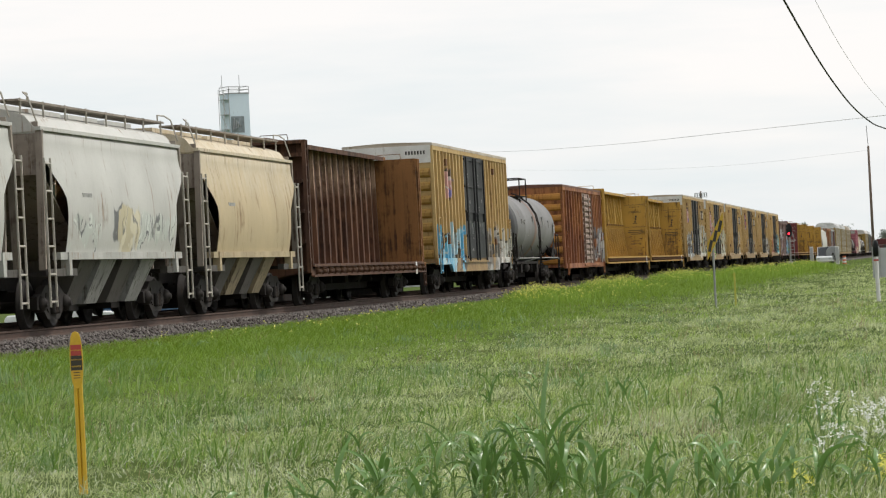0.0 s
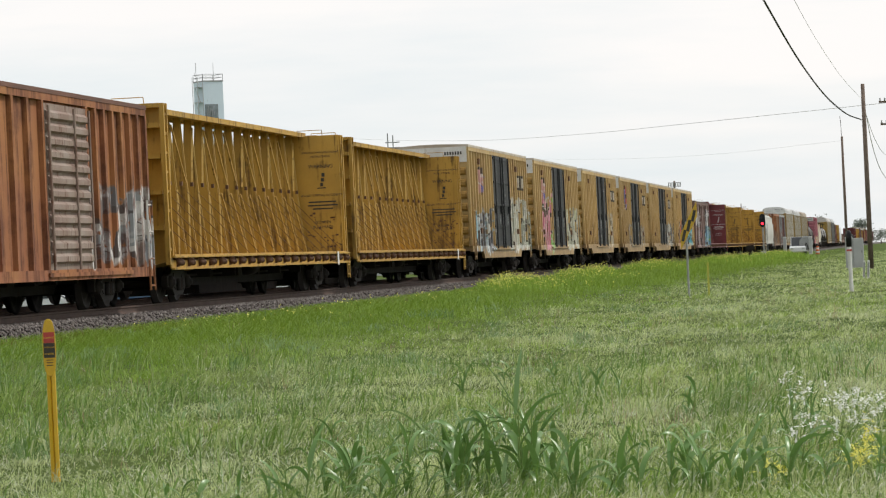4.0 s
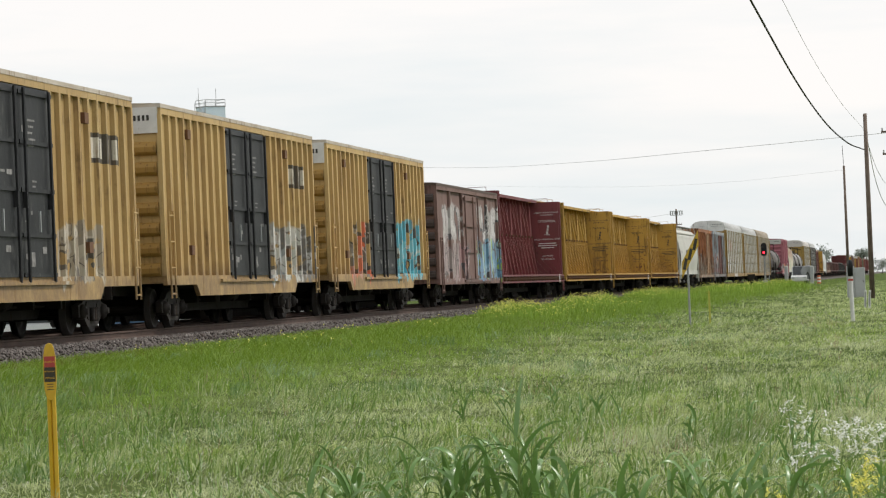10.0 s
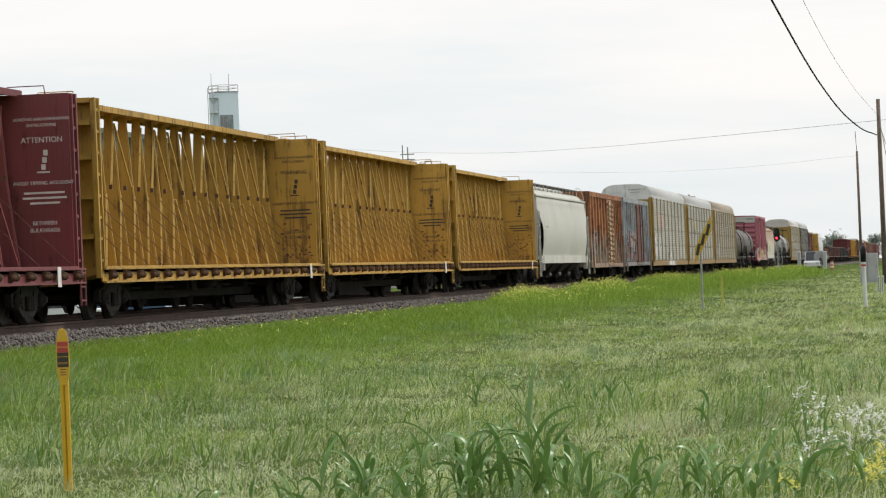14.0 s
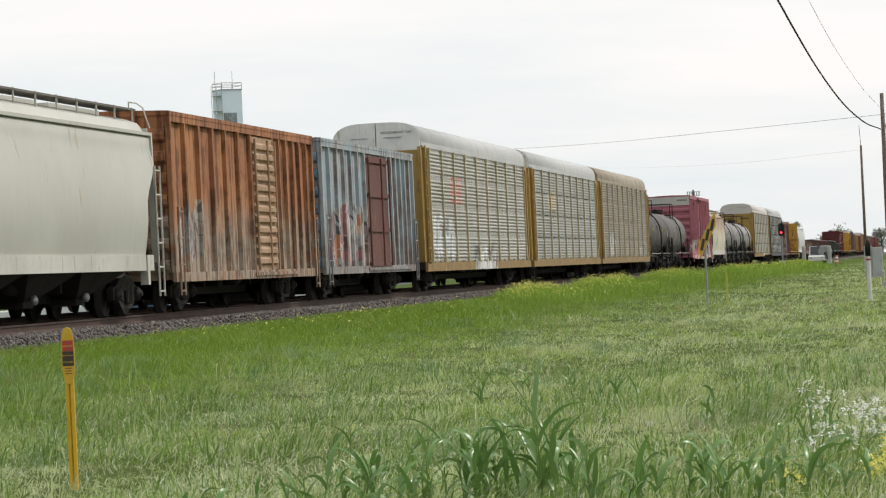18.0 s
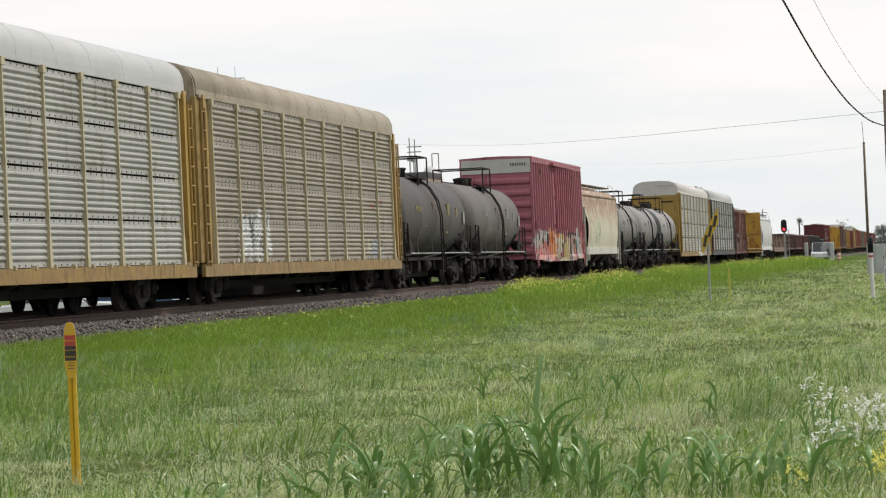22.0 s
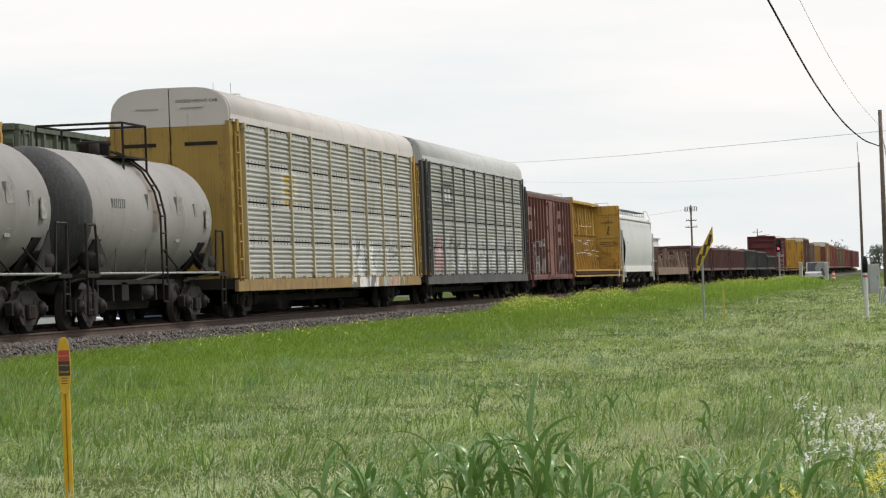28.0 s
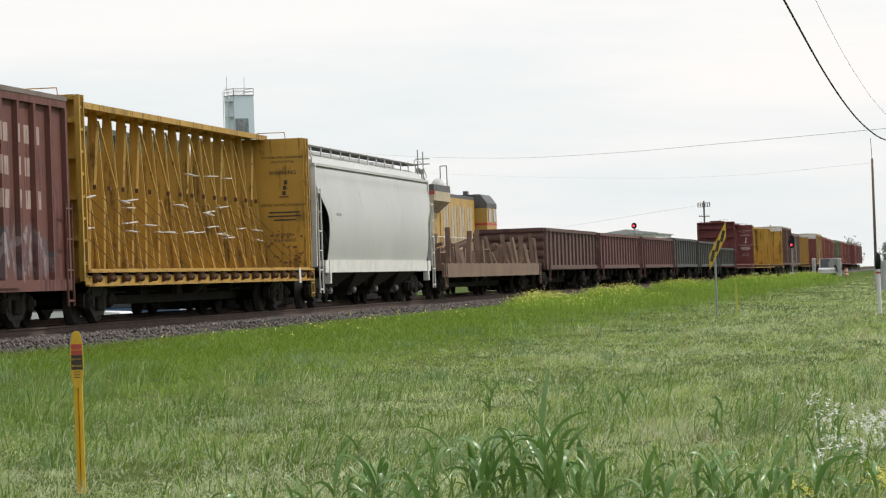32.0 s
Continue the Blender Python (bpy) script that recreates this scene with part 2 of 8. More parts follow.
def side_frame_mesh():
    bm = bmesh.new()
    prism(bm, [(-1.12, 0.36), (-0.72, 0.36), (-0.42, 0.17), (0.42, 0.17), (0.72, 0.36), (1.12, 0.36), (1.14, 0.6), (0.8, 0.66), (0.5, 0.82), (-0.5, 0.82), (-0.8, 0.66), (-1.14, 0.6)], "x", -0.07, 0.07)
    for s in (-1, 1):
        prism(bm, [(s * 0.62, 0.46), (s * 0.38, 0.3), (s * 0.36, 0.62), (s * 0.5, 0.68)][::s], "x", 0.07, 0.09)
    return bm


def full_frame_mesh():
    """Side frame with its spring nest and bearing caps, cast and bolted as one."""
    bm = side_frame_mesh()
    for y in (-0.15, 0.0, 0.15):
        lathe(bm, [(0.27 + 0.04 * i, 0.06 + 0.015 * (i % 2)) for i in range(8)], 8, "z", (0.1, y, 0))
    for y in (-0.86, 0.86):
        lathe(bm, [(-0.1, 0.16), (0.1, 0.16), (0.15, 0.13), (0.17, 0.07), (0.21, 0.06)], 12, "x", (0, y, 0.47))
    return bm


def bolster_mesh():
    bm = boxes((-0.95, 0.95, -0.22, 0.22, 0.5, 0.72), (-0.25, 0.25, -0.25, 0.25, 0.7, 0.92))
    for s in (-1, 1):
        bar(bm, (-0.8, s * 0.86, 0.46), (0.8, s * 0.86, 0.46), 0.085, 10)
        box(bm, -0.75, 0.75, s * 0.38 - 0.05, s * 0.38 + 0.05, 0.32, 0.44)
    return bm


def far_truck_mesh():
    bm = bolster_mesh()
    for x in (-1, 1):
        box(bm, x * 1.0 - 0.07, x * 1.0 + 0.07, -1.1, 1.1, 0.35, 0.65)
        for y in (-0.86, 0.86):
            lathe(bm, [(-0.06, 0.46), (0.06, 0.46)], 14, "x", (x * 0.76, y, 0.46))
    return bm


def truck(car, y, far=False):
    """A two-axle truck under a car, with its wheels and frames."""
    if far:
        part("truck", cached("far_truck", far_truck_mesh), STEEL, car, "", (0, y, 0))
        return
    t = part("truck", cached("truck", bolster_mesh), STEEL, car, "", (0, y, 0))
    for x in (-1, 1):
        f = part("side_frame", cached("side_frame", full_frame_mesh), STEEL, t, "", (x * 1.0, 0, 0))
        f.rotation_euler = (0, 0, 0 if x > 0 else math.pi)
        for s in (-1, 1):
            w = part("wheel", cached("wheel", wheel_mesh), STEEL, t, "", (x * 0.76, s * 0.86, 0.46))
            w.rotation_euler = (0, 0, 0 if x > 0 else math.pi)


def coupler_mesh():
    bm = boxes((-0.1, 0.1, 0, 0.75, 0.78, 0.98), (-0.17, 0.17, 0.55, 0.85, 0.72, 1.02), (-0.25, 0.25, -0.05, 0.1, 0.7, 1.05))
    bar(bm, (0.3, 0.1, 0.8), (0.25, 0.75, 0.35), 0.03)
    return bm


def gear(car, L, inset=2.4, far=False):
    """Trucks, couplers, centre sill and brake gear common to all cars."""
    for s in (-1, 1):
        truck(car, s * (L / 2 - inset), far)
        c = part("coupler", cached("coupler", coupler_mesh), STEEL, car, "", (0, s * L / 2, 0))
        if s < 0:
            c.rotation_euler = (0, 0, math.pi)
    m = L / 2 - inset - 1.4
    bm = bmesh.new()
    prism(bm, [(-L / 2, 0.78), (-m - 0.5, 0.74), (-m, 0.36), (m, 0.36), (m + 0.5, 0.74), (L / 2, 0.78), (L / 2, 1.06), (-L / 2, 1.06)], "x", -0.28, 0.28)
    part("center_sill", bm, DARK, car)
    if far:
        return
    part("underframe", boxes((-0.9, 0.9, -L / 2 + inset + 1.3, L / 2 - inset - 1.3, 0.9, 1.0)), DARK, car)
    cm = cached("cross_bearer", lambda: boxes((-0.85, 0.85, -0.07, 0.07, 0.55, 0.9)))
    for i in range(6):
        part("cross_bearer", cm, DARK, car, "", (0, -L / 2 + inset + 1.6 + (L - 2 * inset - 3.2) * i / 5, 0))
    bm = bmesh.new()
    lathe(bm, [(-0.5, 0.1), (-0.45, 0.2), (0.45, 0.2), (0.5, 0.1)], 12, "y", (0.7, 1.1, 0.75))
    part("brake_reservoir", bm, DARK, car)
    bm = boxes((0.35, 0.9, -1.4, -0.9, 0.55, 0.95))
    bar(bm, (0.5, -L / 2 + inset, 0.62), (0.5, L / 2 - inset, 0.62), 0.03)
    bar(bm, (-0.5, -L / 2 + inset, 0.6), (-0.5, L / 2 - inset, 0.6), 0.03)
    part("brake_gear", bm, DARK, car)


def ladder(car, material, x, y, z0, z1, w=0.42, rungs=None, along="y", name="ladder"):
    bm = bmesh.new()
    n = rungs or max(3, int((z1 - z0) / 0.38))
    for i in range(n):
        z = z0 + (z1 - z0) * i / (n - 1)
        if along == "y":
            bar(bm, (x, y - w / 2, z), (x, y + w / 2, z), 0.022, 5)
        else:
            bar(bm, (x - w / 2, y, z), (x + w / 2, y, z), 0.022, 5)
    for s in (-1, 1):
        if along == "y":
            bar(bm, (x, y + s * w / 2, z0 - 0.1), (x, y + s * w / 2, z1 + 0.1), 0.025, 5)
        else:
            bar(bm, (x + s * w / 2, y, z0 - 0.1), (x + s * w / 2, y, z1 + 0.1), 0.025, 5)
    return part(name, bm, material, car)


def rib_mesh(h, w, d):
    bm = bmesh.new()
    prism(bm, [(0, -w / 2), (d, -w * 0.36), (d, w * 0.36), (0, w / 2)], "z", 0, h)
    return bm


def end_rib_mesh(w):
    bm = bmesh.new()
    prism(bm, [(0, -0.2), (0.05, -0.19), (0.1, -0.13), (0.11, -0.02), (0.08, 0.06), (0, 0.1)], "x", -w, w)
    return bm


def row(name, mesh, places, material, car, near=True, turn=0.0):
    """A repeated piece at many places: single parts on the near side, one joined part on the far side."""
    if near:
        for p in places:
            o = part(name, mesh, material, car, "", p)
            if turn:
                o.rotation_euler = (0, 0, turn)
        return
    bm = bmesh.new()
    for p in places:
        k = len(bm.verts)
        bm.from_mesh(mesh)
        bm.verts.ensure_lookup_table()
        m = pose(*p, 0, 0, math.degrees(turn))
        for v in bm.verts[k:]:
            v.co = m @ v.co
    tagged(part(name + "_bank", bm, material, car), kind="stuff")


TRAIN = []


def car_at(name, u0, u1, label, category, x=TRACK_X):
    """A car whose body reaches from u0 to u1 along the track at the clip's start."""
    t = thing(name, pose(x, (u0 + u1) / 2, 0), label, category, "cars of the freight train" if x == TRACK_X else "cars on the siding")
    if x == TRACK_X:
        TRAIN.append(t)
    return t, u1 - u0


def boxcar(u0, u1, label, paint, top, door="slide", door_paint=None, roof=None, end=None, cap=None, ribs=9, door_w=3.0, belly=0.0, floor=1.02,
           boards=True, marks=None, door_off=0.0, x=TRACK_X, far=False):
    """A ribbed steel boxcar. top: height of the eaves; cap: paint of the end's upper panel; belly: extra depth of the sill between the trucks."""
    car, L = car_at("boxcar", u0, u1, label, "boxcar", x)
    mp = paint(car) if callable(paint) else paint
    md = door_paint or mp
    mr, me_ = roof or mp, (end(car) if callable(end) else end) or mp
    h, w, rib = L / 2, 1.42, 0.095
    gear(car, L, 2.4, far)
    part("body", boxes((-w, w, -h, h, floor, top)), mp, car)
    bm = bmesh.new()
    prism(bm, [(-w - 0.1, top - 0.06), (w + 0.1, top - 0.06), (w + 0.1, top + 0.03), (0.3, top + 0.06), (-0.3, top + 0.06), (-w - 0.1, top + 0.03)], "y", -h - 0.03, h + 0.03)
    n = int(L / 1.2)
    for i in range(n + 1):
        y = -h + L * i / n
        prism(bm, [(-w - 0.09, top + 0.035), (w + 0.09, top + 0.035), (0.3, top + 0.085), (-0.3, top + 0.085)], "y", y - 0.04, y + 0.04)
    part("roof", bm, mr, car)
    for s in (-1, 1):
        # sills and top chord
        part("top_chord", boxes((min(s * w, s * (w + 0.09)), max(s * w, s * (w + 0.09)), -h, h, top - 0.2, top - 0.06)), mp, car)
        bm = boxes((min(s * w, s * (w + 0.1)), max(s * w, s * (w + 0.1)), -h, h, floor - 0.05, floor + 0.16))
        if belly:
            m = h - 3.4
            prism(bm, [(-m - 0.35, floor - 0.05), (-m, floor - 0.05 - belly), (m, floor - 0.05 - belly), (m + 0.35, floor - 0.05)], "x", min(s * w, s * (w + 0.1)), max(s * w, s * (w + 0.1)))
        part("side_sill", bm, mp, car)
        # ribs either side of the door
        d0, d1 = door_off - door_w / 2, door_off + door_w / 2
        rm = cached(("rib", round(top - floor, 2), rib), lambda: rib_mesh(top - floor - 0.36, 0.2, rib))
        for a, b, k in ((-h + 0.05, d0 - 0.05, ribs), (d1 + 0.05, h - 0.05, ribs)):
            row("rib", rm, [(s * w, a + (b - a) * i / k, floor + 0.16) for i in range(k + 1)], mp, car, s > 0 and not far, 0 if s > 0 else math.pi)
        # door
        xo = s * (w + 0.09)
        xi, xj = min(s * w, xo), max(s * w, xo)
        if door == "double":
            for a, b in ((d0, door_off - 0.02), (door_off + 0.02, d1)):
                leaf = part("door", boxes((xi, xj, a, b, floor + 0.1, top - 0.22)), md, car)
                for z in (floor + 0.2, floor + 0.95, floor + 1.8, floor + 2.7, top - 0.32) if s > 0 else ():
                    part("door_stiffener", boxes((min(xo, xo + s * 0.05), max(xo, xo + s * 0.05), a + 0.03, b - 0.03, z - 0.05, z + 0.03)), md, leaf)
                if s > 0:
                    rl = random.Random(int(u0 * 10 + a * 7))
                    for j in range(5):
                        # scratched chalk marks and stickers
                        ya, za = rl.uniform(a + 0.1, b - 0.5), floor + rl.choice((0.35, 0.5, 0.65, 0.8, 1.2, 1.4, 2.1, 2.9)) + rl.uniform(-0.08, 0.08)
                        part("sticker", boxes((xo + 0.002, xo + 0.007, ya, ya + rl.uniform(0.08, 0.4), za, za + rl.uniform(0.03, 0.14))), FADED_CHALK, leaf)
                for y in (a + 0.3, b - 0.3):
                    bm = bmesh.new()
                    bar(bm, (xo + s * 0.07, y, floor + 0.05), (xo + s * 0.07, y, top - 0.25), 0.035, 6)
                    box(bm, min(xo, xo + s * 0.09), max(xo, xo + s * 0.09), y - 0.05, y + 0.05, floor + 1.45, floor + 1.75)
                    part("lock_rod", bm, ROD_BLACK, leaf)
            for a in (d0 + 0.55, door_off + 0.65) if s > 0 and not far else ():
                for j in range(5):
                    part("stencil", boxes((xo + 0.002, xo + 0.008, a + 0.1 + 0.05 * (j % 2), a + 0.62 - 0.1 * (j % 3), top - 0.86 - 0.12 * j, top - 0.82 - 0.12 * j)), FADED_CHALK, car)
                for j in range(3):
                    part("stencil", boxes((xo + 0.002, xo + 0.008, a + 0.3, a + 0.62 - 0.06 * (j % 2), floor + 1.95 - 0.1 * j, floor + 1.985 - 0.1 * j)), FADED_CHALK, car)
                part("lock_handle", boxes((xo + 0.08, xo + 0.11, a + 0.42, a + 0.48, floor + 1.0, floor + 1.4)), GALV, car)
                part("placard_holder", boxes((xo + 0.002, xo + 0.012, a + 0.05, a + 0.3, floor + 0.35, floor + 0.62)), FADED_CHALK, car)
            bm = boxes((min(s * w, s * (w + 0.16)), max(s * w, s * (w + 0.16)), d0 - 1.2, d1 + 1.2, floor + 0.0, floor + 0.07))
            part("door_track", bm, mp, car)
        else:
            leaf = part("door", boxes((xi, xj, d0, d1, floor + 0.12, top - 0.25)), md, car)
            if door == "louvre":
                k = 12
                for i in range(k):
                    z = floor + 0.25 + (top - floor - 0.6) * (i + 0.5) / k
                    bm = bmesh.new()
                    prism(bm, [(xo, z - 0.1), (xo + s * 0.07, z - 0.06), (xo + s * 0.07, z + 0.04), (xo, z + 0.1)], "y", d0 + 0.1, d1 - 0.1)
                    part("door_corrugation", bm, md, leaf)
            else:
                for i in range(4):
                    z = floor + 0.2 + (top - floor - 0.6) * i / 3
                    part("door_stiffener", boxes((min(xo, xo + s * 0.05), max(xo, xo + s * 0.05), d0 + 0.05, d1 - 0.05, z - 0.06, z + 0.06)), md, leaf)
            if door == "plug" and s > 0:
                for k_ in range(6):
                    bm = bmesh.new()
                    yk = d0 + door_w * (k_ + 0.5) / 6
                    bar(bm, (xo + 0.1, yk, floor + 0.05), (xo + 0.1, yk, top - 0.22), 0.04, 6)
                    box(bm, xo, xo + 0.12, yk - 0.07, yk + 0.07, top - 0.9, top - 0.75)
                    box(bm, xo, xo + 0.12, yk - 0.07, yk + 0.07, floor + 1.3, floor + 1.5)
                    part("lock_rod", bm, md, leaf)
                part("door_header", boxes((xo, xo + 0.16, d0 - 1.0, d1 + 1.0, top - 0.22, top - 0.1)), md, car)
            for y in (d0 + 0.08, d1 - 0.08, d0 + door_w * 0.62):
                bm = bmesh.new()
                bar(bm, (xo + s * 0.08, y, floor + 0.15), (xo + s * 0.08, y, top - 0.3), 0.03, 6)
                part("lock_rod", bm, md, leaf)
            part("door_track", boxes((min(s * w, s * (w + 0.14)), max(s * w, s * (w + 0.14)), d0 - 0.2, d1 + door_w, floor + 0.02, floor + 0.1)), mp, car)
        if boards and s > 0:
            for y, z in ((-h * 0.72, top - 0.55), (-h * 0.72, floor + 0.75), (h * 0.55, top - 0.6), (h * 0.55, floor + 0.75)):
                part("tack_board", boxes((min(s * (w + 0.05), s * (w + 0.12)), max(s * (w + 0.05), s * (w + 0.15)), y - 0.16, y + 0.16, z - 0.12, z + 0.1)), BOARD, car)
        for y in (-h + 0.35, h - 0.35) if not far else ():
            ladder(car, mp, s * (w + 0.16), y, floor - 0.25, floor + 1.5)
    rm = cached(("end_rib", w), lambda: end_rib_mesh(w - 0.03))
    k = 7
    ctop = top - 0.66 if cap else top - 0.2
    for s in (-1, 1):
        row("end_rib", rm, [(0, s * h, floor + 0.35 + (ctop - floor - 0.6) * i / (k - 1)) for i in range(k)], me_, car, s < 0 and not far, 0 if s > 0 else math.pi)
        if cap:
            part("end_cap", boxes((-w - 0.02, w + 0.02, min(s * h, s * (h + 0.05)), max(s * h, s * (h + 0.05)), top - 0.62, top - 0.04)), cap, car)
        ladder(car, mp, -w + 0.35, s * (h + 0.14), floor - 0.2, top - 0.9, along="x")
        if marks:
            for j in range(7):
                part("marking", boxes((0.6 + 0.1 * j, 0.655 + 0.1 * j, s * h + min(0, s) * 0.0 - (0.062 if s < 0 else -0.05), s * h + (-0.05 if s < 0 else 0.062), top - 0.34, top - 0.22)), INK, car)
    return car


def centerbeam(u0, u1, label, paint, top=4.6, closed=False, bays=18, x=TRACK_X, ink=None, post_paint=None, far=False, brace_paint=None, scraps=0):
    """A lumber flat with a bulkhead at each end and a tall open beam along its middle, empty."""
    car, L = car_at("lumber_car", u0, u1, label, "freight car", x)
    mp = paint(car) if callable(paint) else paint
    h, w, deck = L / 2, 1.5, 1.06
    gear(car, L, 2.6, far)
    bm = bmesh.new()
    prism(bm, [(-w, deck - 0.1), (-0.3, deck - 0.34), (0.3, deck - 0.34), (w, deck - 0.1), (w, deck), (0, deck + 0.05), (-w, deck)], "y", -h + 0.25, h - 0.25)
    part("deck", bm, mp, car)
    for s in (-1, 1):
        # side channel: web with a top and a bottom flange
        bm = boxes(*[(min(s * a, s * b), max(s * a, s * b), -h + 0.1, h - 0.1, z0, z1) for a, b, z0, z1 in ((w - 0.03, w, deck - 0.28, deck - 0.02), (w, w + 0.08, deck - 0.04, deck + 0.0), (w, w + 0.08, deck - 0.31, deck - 0.27))])
        part("side_sill", bm, mp, car)
        wm = cached("winch", lambda: winch_mesh())
        row("winch", wm, [(s * w, -h + 0.7 + (L - 1.4) * i / (bays + 1), deck - 0.14) for i in range(bays + 2)], RUSTY_WINCH, car, s > 0 and not far, 0 if s > 0 else math.pi)
        if s > 0 and not far:
            bm = boxes((w - 0.2, w + 0.02, -h + 0.4, h - 0.4, deck, deck + 0.035))
            part("rub_rail", bm, mp, car)
    bm = boxes((-0.42, 0.42, -h + 0.1, h - 0.1, top - 0.07, top), (-0.42, -0.38, -h + 0.1, h - 0.1, top - 0.13, top - 0.071), (0.38, 0.42, -h + 0.1, h - 0.1, top - 0.13, top - 0.071))
    part("top_chord", bm, mp, car)
    mb = brace_paint or mp
    step = (L - 1.2) / bays
    y0 = -h + 0.6
    mk = post_paint(car) if post_paint else mp
    pm = cached(("post", round(top, 2), closed), lambda: post_mesh(top - 0.1 - deck, closed))
    row("post", pm, [(0, y0 + step * i, deck + 0.02) for i in range(bays + 1)], mk, car, not far)
    web = top - deck - 0.12 if closed else 0.3
    panel = cached(("panel", round(step, 2), round(web, 2)), lambda: boxes((-0.03, 0.03, 0.0, step, 0.0, web)))
    row("web_panel", panel, [(0, y0 + step * i, deck + 0.03) for i in range(bays)], mp, car, not far)
    if not closed:
        fm = cached(("flange", round(top, 2)), lambda: flange_mesh(top - 0.1 - deck))
        row("post_flange", fm, [(0, y0 + step * i, deck + 0.02) for i in range(bays + 1)], mb, car, not far)
        # straps from the chord to mid height and on to the deck, leaning away from the car's middle
        zm = deck + 0.49 * (top - deck)
        for i in range(bays):
            q = 1 if i >= bays / 2 else -1
            ya = y0 + step * (i if q > 0 else i + 1)
            bm = bmesh.new()
            if i % 3 != 2:
                beam(bm, (0.12, ya + q * 0.05, top - 0.3), (0.24, ya + q * step * 0.72, zm + 0.1), 0.045, 0.03)
            else:
                beam(bm, (0.12, ya + q * step, top - 0.3), (0.24, ya + q * step * 0.3, zm + 0.1), 0.045, 0.03)
            part("upper_strap", bm, mb, car)
            bm = bmesh.new()
            beam(bm, (0.24, ya + q * 0.1, zm - 0.1), (0.42, ya + q * step * 0.8, deck + 0.05), 0.04, 0.03)
            part("lower_strap", bm, mb, car)
        if not far:
            bm = bmesh.new()
            for i in range(bays):
                q = 1 if i >= bays / 2 else -1
                yb_ = y0 + step * (i if q > 0 else i + 1) + q * step * 0.72
                box(bm, 0.2, 0.27, yb_ - 0.04, yb_ + 0.04, zm + 0.02, zm + 0.12)
            tagged(part("strap_bolting", bm, RUSTY_WINCH, car), kind="stuff")
        for i in range(0, bays - 1, 1 if 160 < u0 < 190 or u0 > 380 else 2) if not far else ():
            y = y0 + step * (i + 0.4)
            bm = bmesh.new()
            bar(bm, (0.36, y, zm - 0.15), (w - 0.04, y + 1.9, deck + 0.04), 0.009, 4)
            part("tie_down_cable", bm, RUSTY_WINCH, car)
    for s in (-1, 1):
        y = s * (h - 0.42)
        ya, yb = sorted((y, s * h))
        bk = part("bulkhead", boxes((-w + 0.06, w - 0.06, y - 0.03, y + 0.03, deck - 0.05, top - 0.1)), mp, car)
        for q in (-1, 1):
            part("corner_post", boxes((q * (w - 0.05) - 0.05, q * (w - 0.05) + 0.05, ya + (0.032 if s > 0 else 0.0), ya + 0.1, deck - 0.2, top - 0.11), (q * (w - 0.05) - 0.05, q * (w - 0.05) + 0.05, yb - 0.1, yb - (0.032 if s < 0 else 0.0), deck - 0.2, top - 0.11)), mp, bk)
            bm = boxes(*[(q * (w - 0.05) - 0.03, q * (w - 0.05) + 0.03, ya + 0.1, yb - 0.1, deck + 0.12 + (top - deck - 0.5) * j / 7, deck + 0.18 + (top - deck - 0.5) * j / 7) for j in range(8)])
            part("side_ladder", bm, mp, bk)
        part("head_rail", boxes((-w + 0.12, w - 0.12, ya + 0.033, yb - 0.033, top - 0.2, top - 0.104)), mp, bk)
        for z in (1.7, 2.5, 3.3, 4.0):
            part("bulkhead_rib", boxes((-w + 0.125, w - 0.125, ya + 0.034, yb - 0.034, z - 0.05, z + 0.05)), mp, bk)
        bm = bmesh.new()
        pts = [(0.2, y, top - 0.1), (0.22, y, top + 0.06), (0.95, y, top + 0.06), (0.97, y, top - 0.1)]
        for a, b in zip(pts, pts[1:]):
            bar(bm, a, b, 0.011, 5)
        part("grab_rail", bm, mp, bk)
        ladder(car, mp, -w + 0.35, s * (h + 0.06), deck, top - 0.4, along="x")
        ladder(car, mp, s * (w + 0.05), s * (h - 0.3), 0.42, deck - 0.1, w=0.35, rungs=3, name="stirrup")
    rs_ = random.Random(int(u0))
    for i in range(scraps):
        ys_, zs_ = rs_.uniform(-h + 1.5, h - 1), deck + rs_.choice((0.8, 0.9, 1.05, 1.4, 1.55, 2.3))
        bm = bmesh.new()
        beam(bm, (0.33, ys_, zs_), (0.4, ys_ + rs_.uniform(0.3, 0.9), zs_ + rs_.uniform(-0.06, 0.06)), 0.11, 0.02)
        part("paper_scrap", bm, CHALK, car)
    if ink:
        y = h - 0.42 - 0.034
        for s, z, size in (("LOADING AND UNLOADING", top - 0.62, 0.085), ("INSTRUCTIONS", top - 0.74, 0.085), ("WARNING" if ink is INK else "ATTENTION", top - 1.05, 0.15), ("AVOID TIPPING ACCIDENT", deck + 1.66, 0.1), ("BETWEEN", deck + 0.87, 0.11), ("BULKHEADS", deck + 0.73, 0.11)):
            words(car, s, size, (0.88, y, z), FACE, ink)
        bm = bmesh.new()
        for k in range(3):
            box(bm, 0.85 + 0.025 * k, 0.94 + 0.025 * k, y - 0.004, y, deck + 1.95 + 0.14 * k, deck + 2.06 + 0.14 * k)
        box(bm, 0.76, 1.02, y - 0.004, y, deck + 1.89, deck + 1.92)
        part("warning_symbol", bm, ink, car, "pictogram of a leaning stack")
        for j, (a, b) in enumerate(((0.48, 1.3), (0.45, 1.34), (0.6, 1.2))):
            part("small_print", boxes((a, b, y - 0.004, y, deck + 1.48 - 0.1 * j, deck + 1.52 - 0.1 * j)), ink, car)
